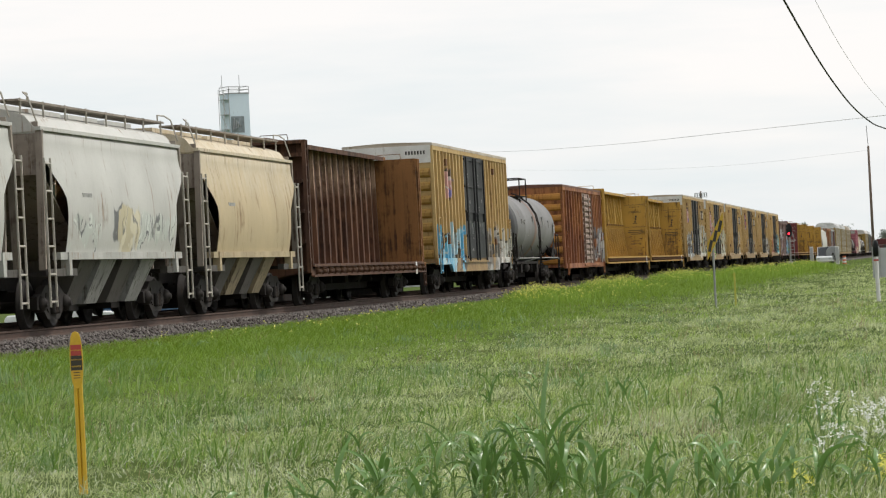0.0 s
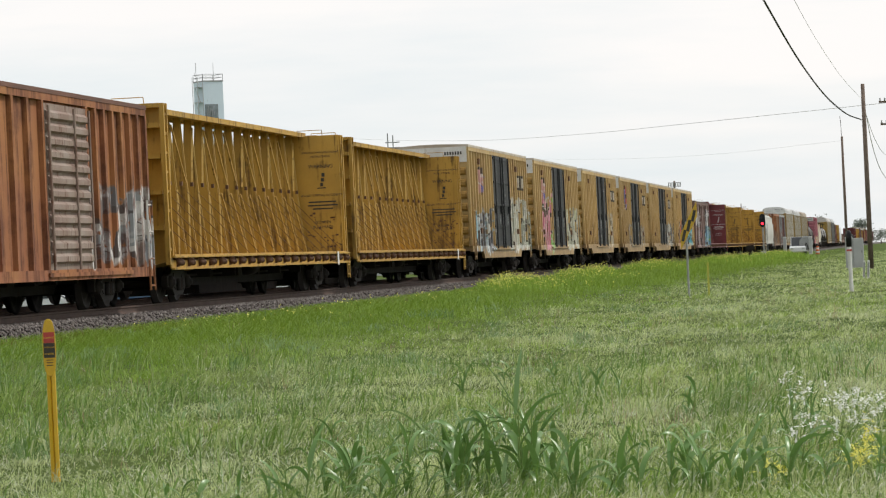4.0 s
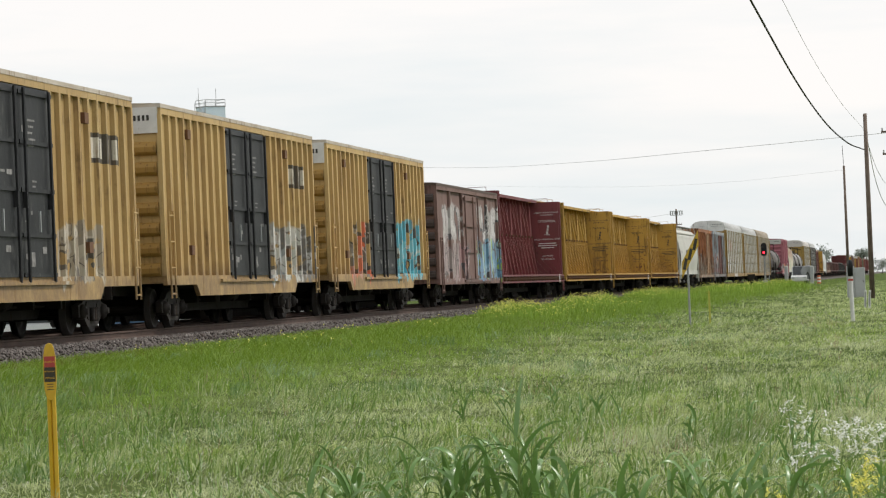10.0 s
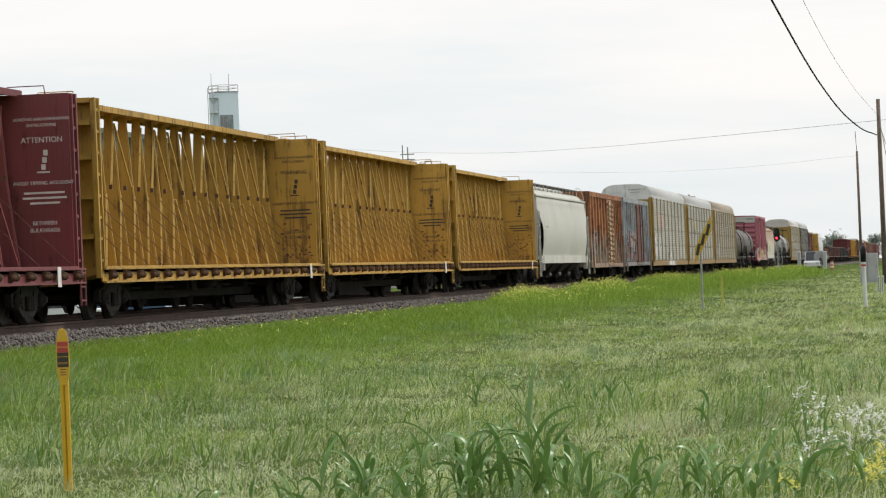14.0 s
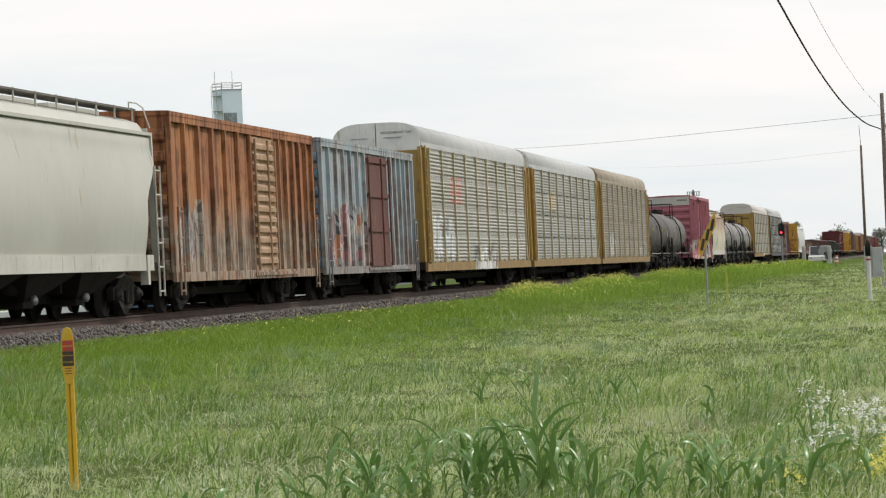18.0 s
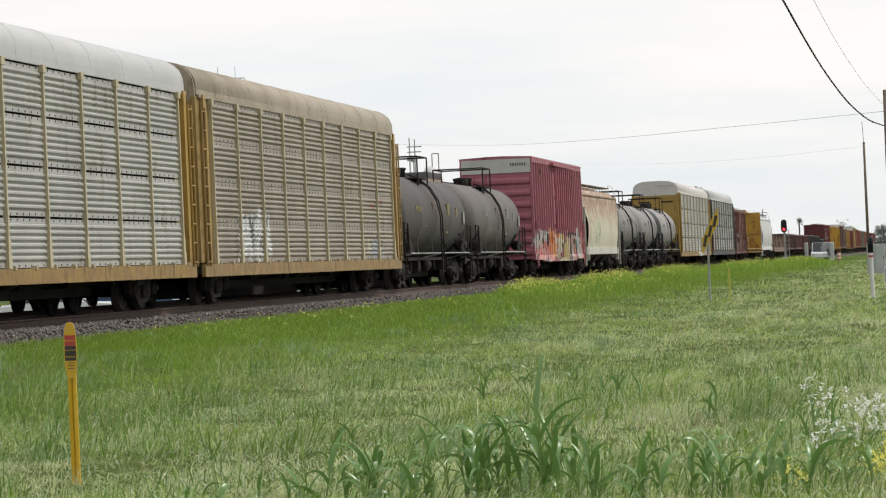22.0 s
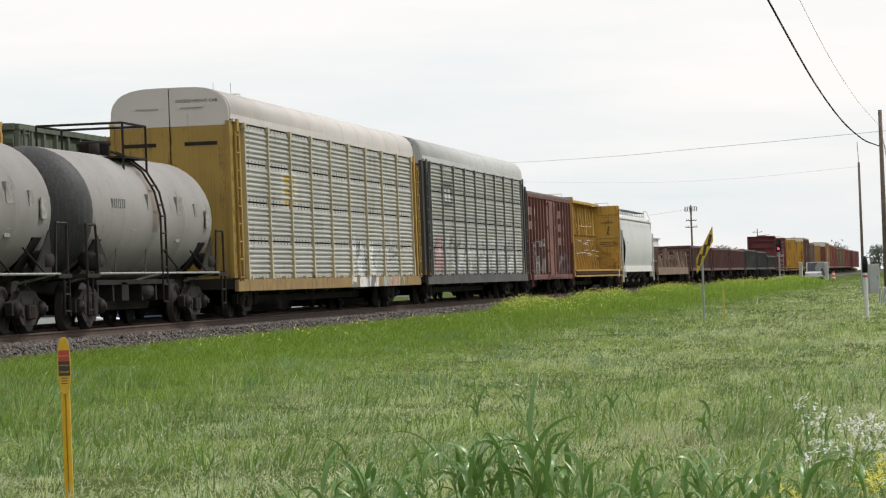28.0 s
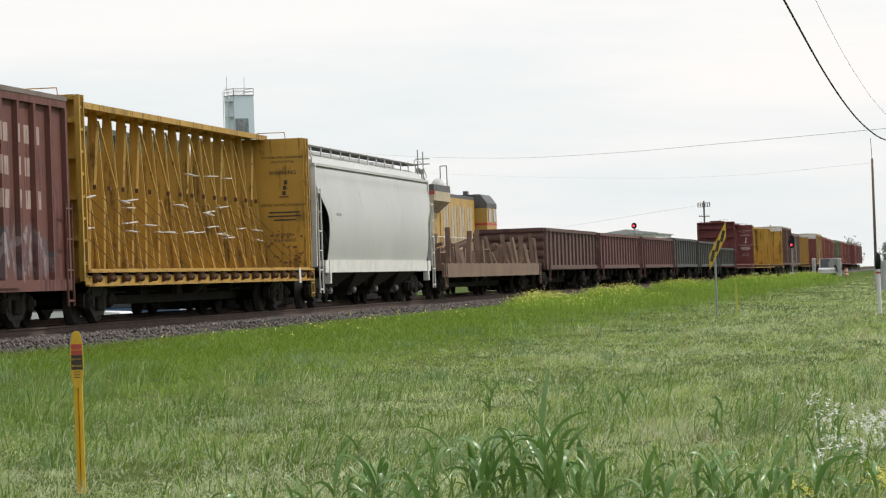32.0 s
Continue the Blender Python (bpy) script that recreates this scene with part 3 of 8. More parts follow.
        if ink is INK:
            # patches of rust where the paint has come off
            bm = bmesh.new()
            for i in range(34):
                a, z = rs_.uniform(0.35, 1.35), deck + 0.15 + 1.0 * rs_.random() ** 1.6
                box(bm, a, a + rs_.uniform(0.02, 0.1), y - 0.002, y + 0.002, z, z + rs_.uniform(0.015, 0.06))
            tagged(part("flaked_rust", bm, RUSTY_WINCH, car), kind="stuff")
    part("number_plate", boxes((w + 0.085, w + 0.095, h - 2.3, h - 2.05, deck - 0.36, deck + 0.02)), WHITE, car, "small white stencil panel")
    return car


def winch_mesh():
    bm = bmesh.new()
    prism(bm, [(0.0, -0.11), (0.13, -0.05), (0.13, 0.05), (0.0, 0.11)], "y", -0.09, -0.06)
    prism(bm, [(0.0, -0.11), (0.13, -0.05), (0.13, 0.05), (0.0, 0.11)], "y", 0.06, 0.09)
    lathe(bm, [(-0.14, 0.03), (-0.1, 0.03), (-0.1, 0.055), (0.1, 0.055), (0.1, 0.075), (0.13, 0.075)], 8, "y", (0.08, 0, -0.02))
    return bm


def post_mesh(hh, closed):
    bm = bmesh.new()
    if closed:
        prism(bm, [(-0.16, 0), (0.16, 0), (0.13, hh), (-0.13, hh)], "y", -0.05, 0.05)
    else:
        prism(bm, [(-0.36, 0), (0.36, 0), (0.17, hh * 0.5), (0.055, hh), (-0.055, hh), (-0.17, hh * 0.5)], "y", -0.025, 0.025)
    return bm


def flange_mesh(hh):
    """Narrow flanges along both sloping edges of a post."""
    bm = bmesh.new()
    for q in (-1, 1):
        for (a, z0), (b, z1) in (((0.36, 0.0), (0.17, hh * 0.5)), ((0.17, hh * 0.5), (0.055, hh))):
            beam(bm, (q * a, 0, z0), (q * b, 0, z1), 0.03, 0.07)
    return bm


def hopper(u0, u1, label, paint, top=4.15, bays=3, rail_paint=None, low=None, x=TRACK_X, sill=None, sz=(0.95, 1.28), flange=None, ladder_paint=None):
    """A covered hopper with bulging sides, sloping end sheets, a roof walk on posts and tapered discharge bays."""
    car, L = car_at("covered_hopper", u0, u1, label, "hopper car", x)
    mp = paint(car) if callable(paint) else paint
    mk = rail_paint or STEEL
    h = L / 2
    gear(car, L, 1.75)
    # body as loft: half-width and half-length by height; the ends of the side sheets curve inwards towards the sill
    def wide(z):
        return 1.38 + 0.17 * math.sin(math.pi * min(1, max(0, (z - sz[1] + 0.35) / (top - 0.2 - sz[1]))))

    def long_(z):
        k = min(1, max(0, (top - 0.75 - z) / (top - 0.75 - 2.35)))
        return h - 0.28 - 1.15 * k * k * (3 - 2 * k)

    n = 14
    zs = [sz[1] - 0.02 + (top - 0.3 - sz[1]) * i / 13 for i in range(14)]
    prof = [(z, wide(z), long_(z)) for z in zs] + [(top - 0.28, 1.34, h - 0.26), (top + 0.02, 1.1, h - 0.25), (top + 0.14, 0.8, h - 0.25), (top + 0.2, 0.45, h - 0.27)]
    bm = bmesh.new()
    rows = []
    for z, wx, ly in prof:
        rows.append([[bm.verts.new((s * wx, -ly + 2 * ly * i / n, z)) for i in range(n + 1)] for s in (-1, 1)])
    for j, (a, b) in enumerate(zip(rows, rows[1:])):
        for k in (0, 1):
            for i in range(n):
                bm.faces.new((a[k][i], a[k][i + 1], b[k][i + 1], b[k][i])).smooth = j < 13
        for i in (0, n) if j > 12 else ():
            bm.faces.new((a[0][i], a[1][i], b[1][i], b[0][i]))
    for i in range(n):
        bm.faces.new((rows[-1][0][i], rows[-1][0][i + 1], rows[-1][1][i + 1], rows[-1][1][i]))
    part("body", bm, mp, car)
    ms = sill or mp
    ml = ladder_paint or ms
    for s in (-1, 1):
        part("eave_rail", boxes((min(s * 1.3, s * 1.42), max(s * 1.3, s * 1.42), -h + 0.2, h - 0.2, top - 0.27, top - 0.2)), mp, car)
        part("side_sill", boxes((min(s * 1.34, s * 1.5), max(s * 1.34, s * 1.5), -h + 0.9, h - 0.9, *sz)), ms, car)
        for e in (-1, 1):
            y = e * (h - 1.15)
            part("end_sill", boxes((min(s * 1.3, s * 1.46), max(s * 1.3, s * 1.46), y - 1.05, y + 1.05, 0.98, 1.12)), low or DARK, car)
        for e in (-1, 1):
            # end posts, slope sheet stiffeners, ladders and jacking pads
            y = e * (h - 0.12)
            bm = bmesh.new()
            beam(bm, (s * 1.36, y, 1.1), (s * 1.36, e * (h - 0.3), top - 0.25), 0.13, 0.1)
            part("end_post", bm, mk if bays < 3 else ml, car)
            bm = bmesh.new()
            beam(bm, (s * 0.6, y, 1.1), (s * 0.6, e * (h - 0.4), top - 0.2), 0.1, 0.1)
            part("end_post", bm, mk, car)
            ladder(car, ml, s * 1.5, e * (h - 0.25), 0.5, 3.1, w=0.45)
            part("jacking_pad", boxes((min(s * 1.36, s * 1.53), max(s * 1.36, s * 1.53), e * (h - 1.5) - 0.1, e * (h - 1.5) + 0.1, sz[0] - 0.3, sz[1] + 0.0)), ms, car)
    for e in (-1, 1):
        bm = bmesh.new()
        prism(bm, [(e * (h - 0.3), 2.95), (e * (h - 0.38), 2.95), (e * (h - 3.2), sz[0]), (e * (h - 3.1), sz[0])], "x", -1.36, 1.36)
        # slope sheets take the dark rail paint: shade of the end recess in colour
        part("slope_sheet", bm, mk, car)
        part("end_platform", boxes((-1.45, 1.45, e * h - 0.55 * max(e, 0), e * h + 0.55 * max(-e, 0), 1.0, 1.08)), DARK, car)
        part("end_sheet", boxes((-1.34, 1.34, min(e * (h - 0.34), e * (h - 0.29)), max(e * (h - 0.34), e * (h - 0.29)), 2.9, top - 0.1)), mk if bays < 3 else mp, car)
    yb = L - 5.2
    for b in range(bays):
        yc = -yb / 2 + yb * (b + 0.5) / bays
        hw = yb / bays / 2 * 0.96
        lo, hi = 0.42, sz[0] + 0.02
        if bays < 3:
            # two bays: pale side sheets lean inwards, dark blocks paint the shaded gaps between
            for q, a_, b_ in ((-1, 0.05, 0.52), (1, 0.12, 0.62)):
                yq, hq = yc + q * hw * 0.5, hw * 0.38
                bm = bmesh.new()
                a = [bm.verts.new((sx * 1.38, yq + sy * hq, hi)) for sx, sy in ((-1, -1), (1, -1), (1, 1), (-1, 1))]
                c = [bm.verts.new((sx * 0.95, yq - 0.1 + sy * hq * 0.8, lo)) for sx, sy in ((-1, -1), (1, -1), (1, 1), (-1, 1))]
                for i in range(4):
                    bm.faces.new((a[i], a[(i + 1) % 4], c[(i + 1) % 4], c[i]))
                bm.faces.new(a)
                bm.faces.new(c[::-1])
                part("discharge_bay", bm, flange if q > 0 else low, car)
            part("outlet_gate", boxes((-0.8, 0.8, yc - 0.36, yc + 0.36, 0.3, 0.42)), DARK, car)
            continue
        bm = bmesh.new()
        a = [bm.verts.new((sx * 1.36, yc + sy * hw, hi)) for sx, sy in ((-1, -1), (1, -1), (1, 1), (-1, 1))]
        c = [bm.verts.new((sx * 0.8, yc + sy * 0.3, lo)) for sx, sy in ((-1, -1), (1, -1), (1, 1), (-1, 1))]
        for i in range(4):
            bm.faces.new((a[i], a[(i + 1) % 4], c[(i + 1) % 4], c[i]))
        bm.faces.new(a)
        bm.faces.new(c[::-1])
        part("discharge_bay", bm, low or mp, car)
        part("outlet_gate", boxes((-0.8, 0.8, yc - 0.36, yc + 0.36, 0.3, 0.42)), DARK, car)
        bm = bmesh.new()
        lathe(bm, [(0.9, 0.05), (0.9, 0.1), (0.98, 0.1), (1.02, 0.04)], 10, "x", (0, yc - 0.1, 0.45))
        part("gate_capstan", bm, GALV, car)
    for j in range(3):
        part("stencil", boxes((wide(2.55) - 0.012, wide(2.55) + 0.006, -h + 2.6, -h + 3.3 - 0.1 * j, 2.5 - 0.16 * j, 2.58 - 0.16 * j)), FADED_INK, car)
    # roof walk
    bm = boxes((0.55, 1.05, -h + 0.1, h - 0.1, top + 0.3, top + 0.34), (-1.05, -0.55, -h + 0.1, h - 0.1, top + 0.3, top + 0.34))
    part("roof_walk", bm, mk, car)
    k = int(L / 1.5)
    for i in range(k + 1):
        y = -h + 0.3 + (L - 0.6) * i / k
        for q in (-1, 1):
            part("walk_post", cached("walk_post", walk_post_mesh), ml, car, "", (q * 1.02, y, top))
    for i in range(4):
        y = -h + L * (i + 0.5) / 4
        part("hatch", boxes((-0.35, 0.35, y - L * 0.1, y + L * 0.1, top + 0.18, top + 0.32)), mp, car)
    for e in (-1, 1):
        bm = bmesh.new()
        yy = e * (h - 0.15)
        pts = [(1.36, yy, top - 0.1), (1.22, yy, top + 0.36), (1.1, yy - e * 0.1, top + 0.46), (1.05, yy - e * 0.55, top + 0.46), (1.05, yy - e * 0.55, top + 0.3)]
        for a, b in zip(pts, pts[1:]):
            bar(bm, a, b, 0.018, 5)
        part("roof_handrail", bm, ml, car)
    return car


def walk_post_mesh():
    bm = bmesh.new()
    bar(bm, (0, 0, -0.02), (0, 0, 0.36), 0.022, 5)
    return bm


def tank_car(u0, u1, label, paint, r=1.42, zc=2.62, rail=None, x=TRACK_X, marks=None):
    """A tank car: shell with domed ends on saddles, side ladder, top platform with rails, end platforms."""
    car, L = car_at("tank_car", u0, u1, label, "tank car", x)
    mp = paint(car) if callable(paint) else paint
    mk = rail or DARK
    h = L / 2 - 0.35
    gear(car, L, 1.75)
    bm = bmesh.new()
    prof = [(-h + 0.7 * (1 - math.cos(math.pi / 2 * i / 9)), max(0.03, r * math.sin(math.pi / 2 * i / 9))) for i in range(10)]
    prof += [(y, rr) for k in range(1, 4) for y, rr in ((-h + 0.7 + (2 * h - 1.4) * k / 4 - 0.03, r), (-h + 0.7 + (2 * h - 1.4) * k / 4, r + 0.005), (-h + 0.7 + (2 * h - 1.4) * k / 4 + 0.03, r))]
    prof += [(-y, rr) for y, rr in [(-h + 0.7 * (1 - math.cos(math.pi / 2 * i / 9)), max(0.03, r * math.sin(math.pi / 2 * i / 9))) for i in range(10)][::-1]]
    lathe(bm, prof, 40, "y", (0, 0, zc))
    part("tank_shell", bm, mp, car)
    for e in (-1, 1):
        y = e * (h - 1.4)
        bm = bmesh.new()
        prism(bm, [(-1.3, zc - 0.55), (-0.7, 1.0), (0.7, 1.0), (1.3, zc - 0.55), (0.9, zc - 1.15), (0, zc - r + 0.05), (-0.9, zc - 1.15)], "y", y - 0.3, y + 0.3)
        part("saddle", bm, DARK, car)
        part("end_platform", boxes((-1.5, 1.5, e * (L / 2 - 0.55) - 0.5, e * (L / 2 - 0.55) + 0.5, 1.04, 1.12)), mk, car)
        yy = e * (L / 2 - 0.2)
        for s in (-1, 1):
            bm = bmesh.new()
            p = [(s * 1.45, yy, 1.1), (s * 1.45, yy, 2.1), (s * 1.45, yy - e * 0.75, 2.1), (s * 1.45, yy - e * 0.9, 1.1)]
            for a, b in zip(p, p[1:]):
                bar(bm, a, b, 0.028, 5)
            part("end_handrail", bm, STEEL, car)
        ladder(car, mk, 1.46, e * (L / 2 - 0.35), 0.4, 1.05, w=0.4, rungs=3, name="stirrup")
        bm = bmesh.new()
        lathe(bm, [(-0.34, 0.08), (-0.3, 0.2), (0.3, 0.2), (0.34, 0.08)], 12, "y", (1.25, e * (L / 2 - 1.35), 1.38))
        part("air_reservoir", bm, DARK, car)
    for s in (-1, 1):
        bm = bmesh.new()
        bar(bm, (s * 1.5, -L / 2 + 1.0, 1.12), (s * 1.5, L / 2 - 1.0, 1.12), 0.026, 6)
        for k in range(7):
            y = -L / 2 + 1.2 + (L - 2.4) * k / 6
            if k in (0, 3, 6):
                bar(bm, (s * 1.5, y, 1.12), (s * 0.7, y, 0.95), 0.025, 5)
        part("side_rail", bm, FADED_INK, car, "dull grey running rail")
        bm = bmesh.new()
        for k in (-1, 1):
            for y2 in (L * 0.13, L * 0.33):
                bar(bm, (s * 1.5, k * y2, 1.12), (s * 1.32, k * (y2 - 0.9), zc - 0.75), 0.02, 5)
        part("rail_brace", bm, STEEL, car)
        for e in (-1, 1):
            bm = bmesh.new()
            prism(bm, [(e * (L / 2 - 1.15), 1.12), (e * (L / 2 - 2.4), 1.12), (e * (L / 2 - 1.25), 1.95)][::e], "x", min(s * 1.36, s * 1.4), max(s * 1.36, s * 1.4))
            part("jack_plate", bm, DARK, car)
        bm = bmesh.new()
        for q in (-0.22, 0.22):
            pts = [(s * (r + 0.15), q, 0.5), (s * (r + 0.14), q, zc)] + [(s * (r + 0.12) * math.cos(a), q, zc + (r + 0.12) * math.sin(a)) for a in (0.35, 0.7, 1.05, 1.25)]
            for a, b in zip(pts, pts[1:]):
                bar(bm, a, b, 0.025, 5)
        lad = part("side_ladder", bm, mk, car)
        rg = cached("tank_rung", lambda: tank_rung())
        for i in range(6):
            part("rung", rg, mk, lad, "", (s * (r + 0.15), 0, 0.5 + 0.37 * i))
        for i in range(4):
            a = 0.15 + 0.3 * i
            part("rung", rg, mk, lad, "", (s * (r + 0.12) * math.cos(a), 0, zc + (r + 0.12) * math.sin(a)))
        part("placard", boxes((min(s * (r + 0.02), s * (r + 0.05)), max(s * (r + 0.02), s * (r + 0.05)), h - 1.5, h - 1.15, zc - 0.2, zc + 0.2)), FADED_INK, car, "pale placard")
    bm = bmesh.new()
    lathe(bm, [(0, 0.34), (0.24, 0.34), (0.28, 0.38), (0.34, 0.38), (0.36, 0.3)], 16, "z", (0, 0.15, zc + r - 0.06))
    lathe(bm, [(0, 0.12), (0.3, 0.12)], 10, "z", (0.2, -0.6, zc + r - 0.08))
    lathe(bm, [(0, 0.1), (0.42, 0.1)], 10, "z", (-0.2, 0.85, zc + r - 0.08))
    part("manway", bm, DARK, car)
    zt = zc + r
    part("top_platform", boxes((0.35, 0.98, -1.05, 1.05, zt - 0.13, zt - 0.09), (-0.98, -0.35, -1.05, 1.05, zt - 0.13, zt - 0.09)), mk, car)
    pr = cached("platform_post", lambda: platform_post_mesh())
    for s in (-1, 1):
        for y in (-1.05, 1.05):
            part("platform_post", pr, mk, car, "", (s * 0.95, y, zt))
    bm = bmesh.new()
    ring = [(-0.95, -1.05), (0.95, -1.05), (0.95, 1.05), (-0.95, 1.05)]
    for a, b in zip(ring, ring[1:] + ring[:1]):
        bar(bm, (*a, zt + 0.62), (*b, zt + 0.62), 0.028, 5)
    part("platform_rail", bm, mk, car)
    for j in range(7):
        part("marking", boxes((r - 0.02, r + 0.008, -h * 0.62 + 0.17 * j, -h * 0.62 + 0.17 * j + 0.11, zc + 0.12, zc + 0.3)), marks or FADED_CHALK, car)
    for j, (y, z, a, b) in enumerate(((0.32, 0.05, 0.5, 0.4), (0.34, -0.42, 0.45, 0.08), (0.34, -0.56, 0.4, 0.07), (0.6, 0.02, 0.3, 0.3), (-0.35, -0.35, 0.5, 0.07), (-0.33, -0.48, 0.4, 0.07), (-0.12, 0.1, 0.02, 0.35))):
        part("marking", boxes((r - 0.09, r + 0.008 - 0.4 * z * z, y * h, y * h + a, zc + z, zc + z + b)), marks or FADED_CHALK, car)
    return car


def platform_post_mesh():
    bm = bmesh.new()
    bar(bm, (0, 0, -0.45), (0, 0, 0.62), 0.028, 5)
    return bm


def tank_rung():
    bm = bmesh.new()
    bar(bm, (0, -0.22, 0), (0, 0.22, 0), 0.02, 5)
    return bm


def screen_mesh(w, hgt, n=6):
    """A corrugated side screen with its folds along the car, in one sheet."""
    bm = bmesh.new()
    lo, hi = hgt * 0.1, hgt * 0.9
    prof = [(0.0, 0.0), (0.035, 0.0), (0.035, lo)]
    for i in range(n):
        z0, d = lo + (hi - lo) * i / n, (hi - lo) / n
        prof += [(0.012, z0 + 0.04 * d), (0.02, z0 + 0.2 * d), (0.058, z0 + d * 0.5), (0.058, z0 + d * 0.8), (0.03, z0 + d * 0.97)]
    prof += [(0.035, hi), (0.035, hgt)]
    prism(bm, [(x_, z_) for x_, z_ in prof] + [(0.0, hgt)], "y", 0.015, w - 0.015)
    return bm


def autorack(u0, u1, label, screens, frame_paint, roof_paint, door_top, cols=9, rows=4, eave=4.82, skirt=None, x=TRACK_X, trim=None, gap=0.035, tread=None):
    """An enclosed automobile rack: corrugated screens between posts, rounded roof, hinged end doors."""
    car, L = car_at("autorack", u0, u1, label, "autorack car", x)
    ms = screens(car) if callable(screens) else screens
    mf = frame_paint(car) if callable(frame_paint) else frame_paint
    mt = trim or mf
    h, w = L / 2, 1.47
    gear(car, L, 3.2)
    part("deck", boxes((-w, w, -h, h, 0.72, 0.98)), DARK, car)
    part("inner_wall", boxes((-w + 0.1, w - 0.1, -h + 0.35, h - 0.35, 0.98, eave)), DARK, car)
    zb = 0.95
    for s in (-1, 1):
        part("side_skirt", boxes((min(s * w, s * (w + 0.09)), max(s * w, s * (w + 0.09)), -h, h, 0.66, zb)), skirt or mf, car)
        part("eave_rail", boxes((min(s * w, s * (w + 0.06)), max(s * w, s * (w + 0.06)), -h + 0.2, h - 0.2, eave - 0.07, eave)), roof_paint, car)
        y0, y1 = -h + 1.35, h - 1.15
        cw, rh = (y1 - y0) / cols, (eave - 0.075 - zb) / rows
        sm = cached(("screen", round(cw, 2), round(rh, 2), gap), lambda: screen_mesh(cw - 0.04, rh - gap))
        row("screen", sm, [(s * (w - 0.01), y0 + cw * i + (0.02 if s > 0 else cw - 0.02), zb + rh * j + 0.018) for i in range(cols) for j in range(rows)], ms, car, s > 0, 0 if s > 0 else math.pi)
        pm = cached(("rack_post", round(eave - zb, 2)), lambda: boxes((0, 0.095, -0.038, 0.038, 0, eave - zb - 0.05), (0.001, 0.105, -0.1, 0.1, 0, 0.28), (0.001, 0.1, -0.075, 0.075, 0.28, 0.6), (0.001, 0.12, -0.11, 0.11, eave - zb - 0.2, eave - zb - 0.06)))
        row("post", pm, [(s * w, y0 + cw * i, zb) for i in range(cols + 1)], mt, car, s > 0, 0 if s > 0 else math.pi)
        for e in (-1, 1):
            y = e * (h - 0.55)
            part("end_post", boxes((min(s * w, s * (w + 0.1)), max(s * w, s * (w + 0.1)), y - 0.12, y + 0.12, zb, eave), (min(s * (w - 0.1), s * w), max(s * (w - 0.1), s * w), y - 0.55 - 0.3 * max(e, 0), y + 0.55 + 0.3 * max(-e, 0), zb, eave - 0.05)), mf, car)
            ladder(car, mf, s * (w + 0.13), e * (h - 0.24), 1.0, eave - 0.4, w=0.34)
    # rows of bolts along the flat joints between the screens
    bm = bmesh.new()
    for j in range(rows):
        for zz in (zb + rh * (j + 0.055), zb + rh * (j + 0.94)):
            for i in range(int((y1 - y0) / 0.42)):
                y = y0 + 0.2 + 0.42 * i
                box(bm, w + 0.02, w + 0.032, y - 0.02, y + 0.02, zz - 0.018, zz + 0.018)
    tagged(part("bolt_line", bm, DARK, car), kind="stuff")
    rt = eave + 0.8
    half = [(w, eave), (w, eave + 0.12)] + [(0.35 + (w - 0.35) * math.cos(a) ** 0.75, eave + 0.12 + (rt - eave - 0.12) * math.sin(a) ** 0.8) for a in [math.pi / 2 * i / 9 for i in range(1, 9)]] + [(0.35, rt)]
    arch = [(-px, pz) for px, pz in half[:1]] + half + [(-px, pz) for px, pz in half[:0:-1]]
    bm = bmesh.new()
    prism(bm, arch, "y", -h + 0.15, h - 0.15)
    for f in bm.faces:
        f.smooth = len(f.verts) == 4 and f.calc_center_median().z > eave + 0.13
    part("roof", bm, roof_paint, car)
    k = int(L / 2.6)
    for i in range(k + 1):
        y = -h + 0.3 + (L - 0.6) * i / k
        bm = bmesh.new()
        prism(bm, [(px * 1.002, pz + (0.004 if pz > eave else 0.02)) for px, pz in arch], "y", y - 0.02, y + 0.02)
        part("roof_seam", bm, roof_paint, car)
    for e in (-1, 1):
        ya, yb = sorted((e * (h - 0.15), e * (h - 0.06)))
        for s in (-1, 1):
            lo, hi = (0.015, w - 0.02) if s > 0 else (-w + 0.02, -0.015)
            part("end_door", boxes((lo, hi, ya, yb, 0.98, eave - 0.15)), mf, car)
            bm = bmesh.new()
            pts = [(s * 0.015, eave - 0.146)] + [(s * (px - 0.02), eave - 0.146 if i == 0 else pz - 0.01) for i, (px, pz) in enumerate(half)] + [(s * 0.015, rt - 0.01)]
            prism(bm, pts[::s], "y", ya, yb)
            part("end_door_top", bm, door_top, car)
            part("door_slot", boxes((s * 0.75 - 0.4, s * 0.75 + 0.4, ya - 0.012, yb + 0.012, eave - 0.62, eave - 0.53)), DARK, car)
            part("door_grab", boxes((s * 0.55 - 0.28, s * 0.55 + 0.28, ya - 0.03, yb + 0.03, eave + 0.28, eave + 0.31)), GALV, car)
    if door_top is not DARK:
        words(car, "EXCESS HEIGHT CAR", 0.11, (0.68, -h + 0.055, eave + 0.42), FACE, INK)
    bm = bmesh.new()
    for i in range(int(L / 1.4)):
        y = -h + 1.6 + 1.4 * i
        box(bm, w + 0.03, w + 0.12, y - 0.05, y + 0.05, zb - 0.02, zb + 0.05)
    tagged(part("lug_strip", bm, mt, car), kind="stuff")
    return car


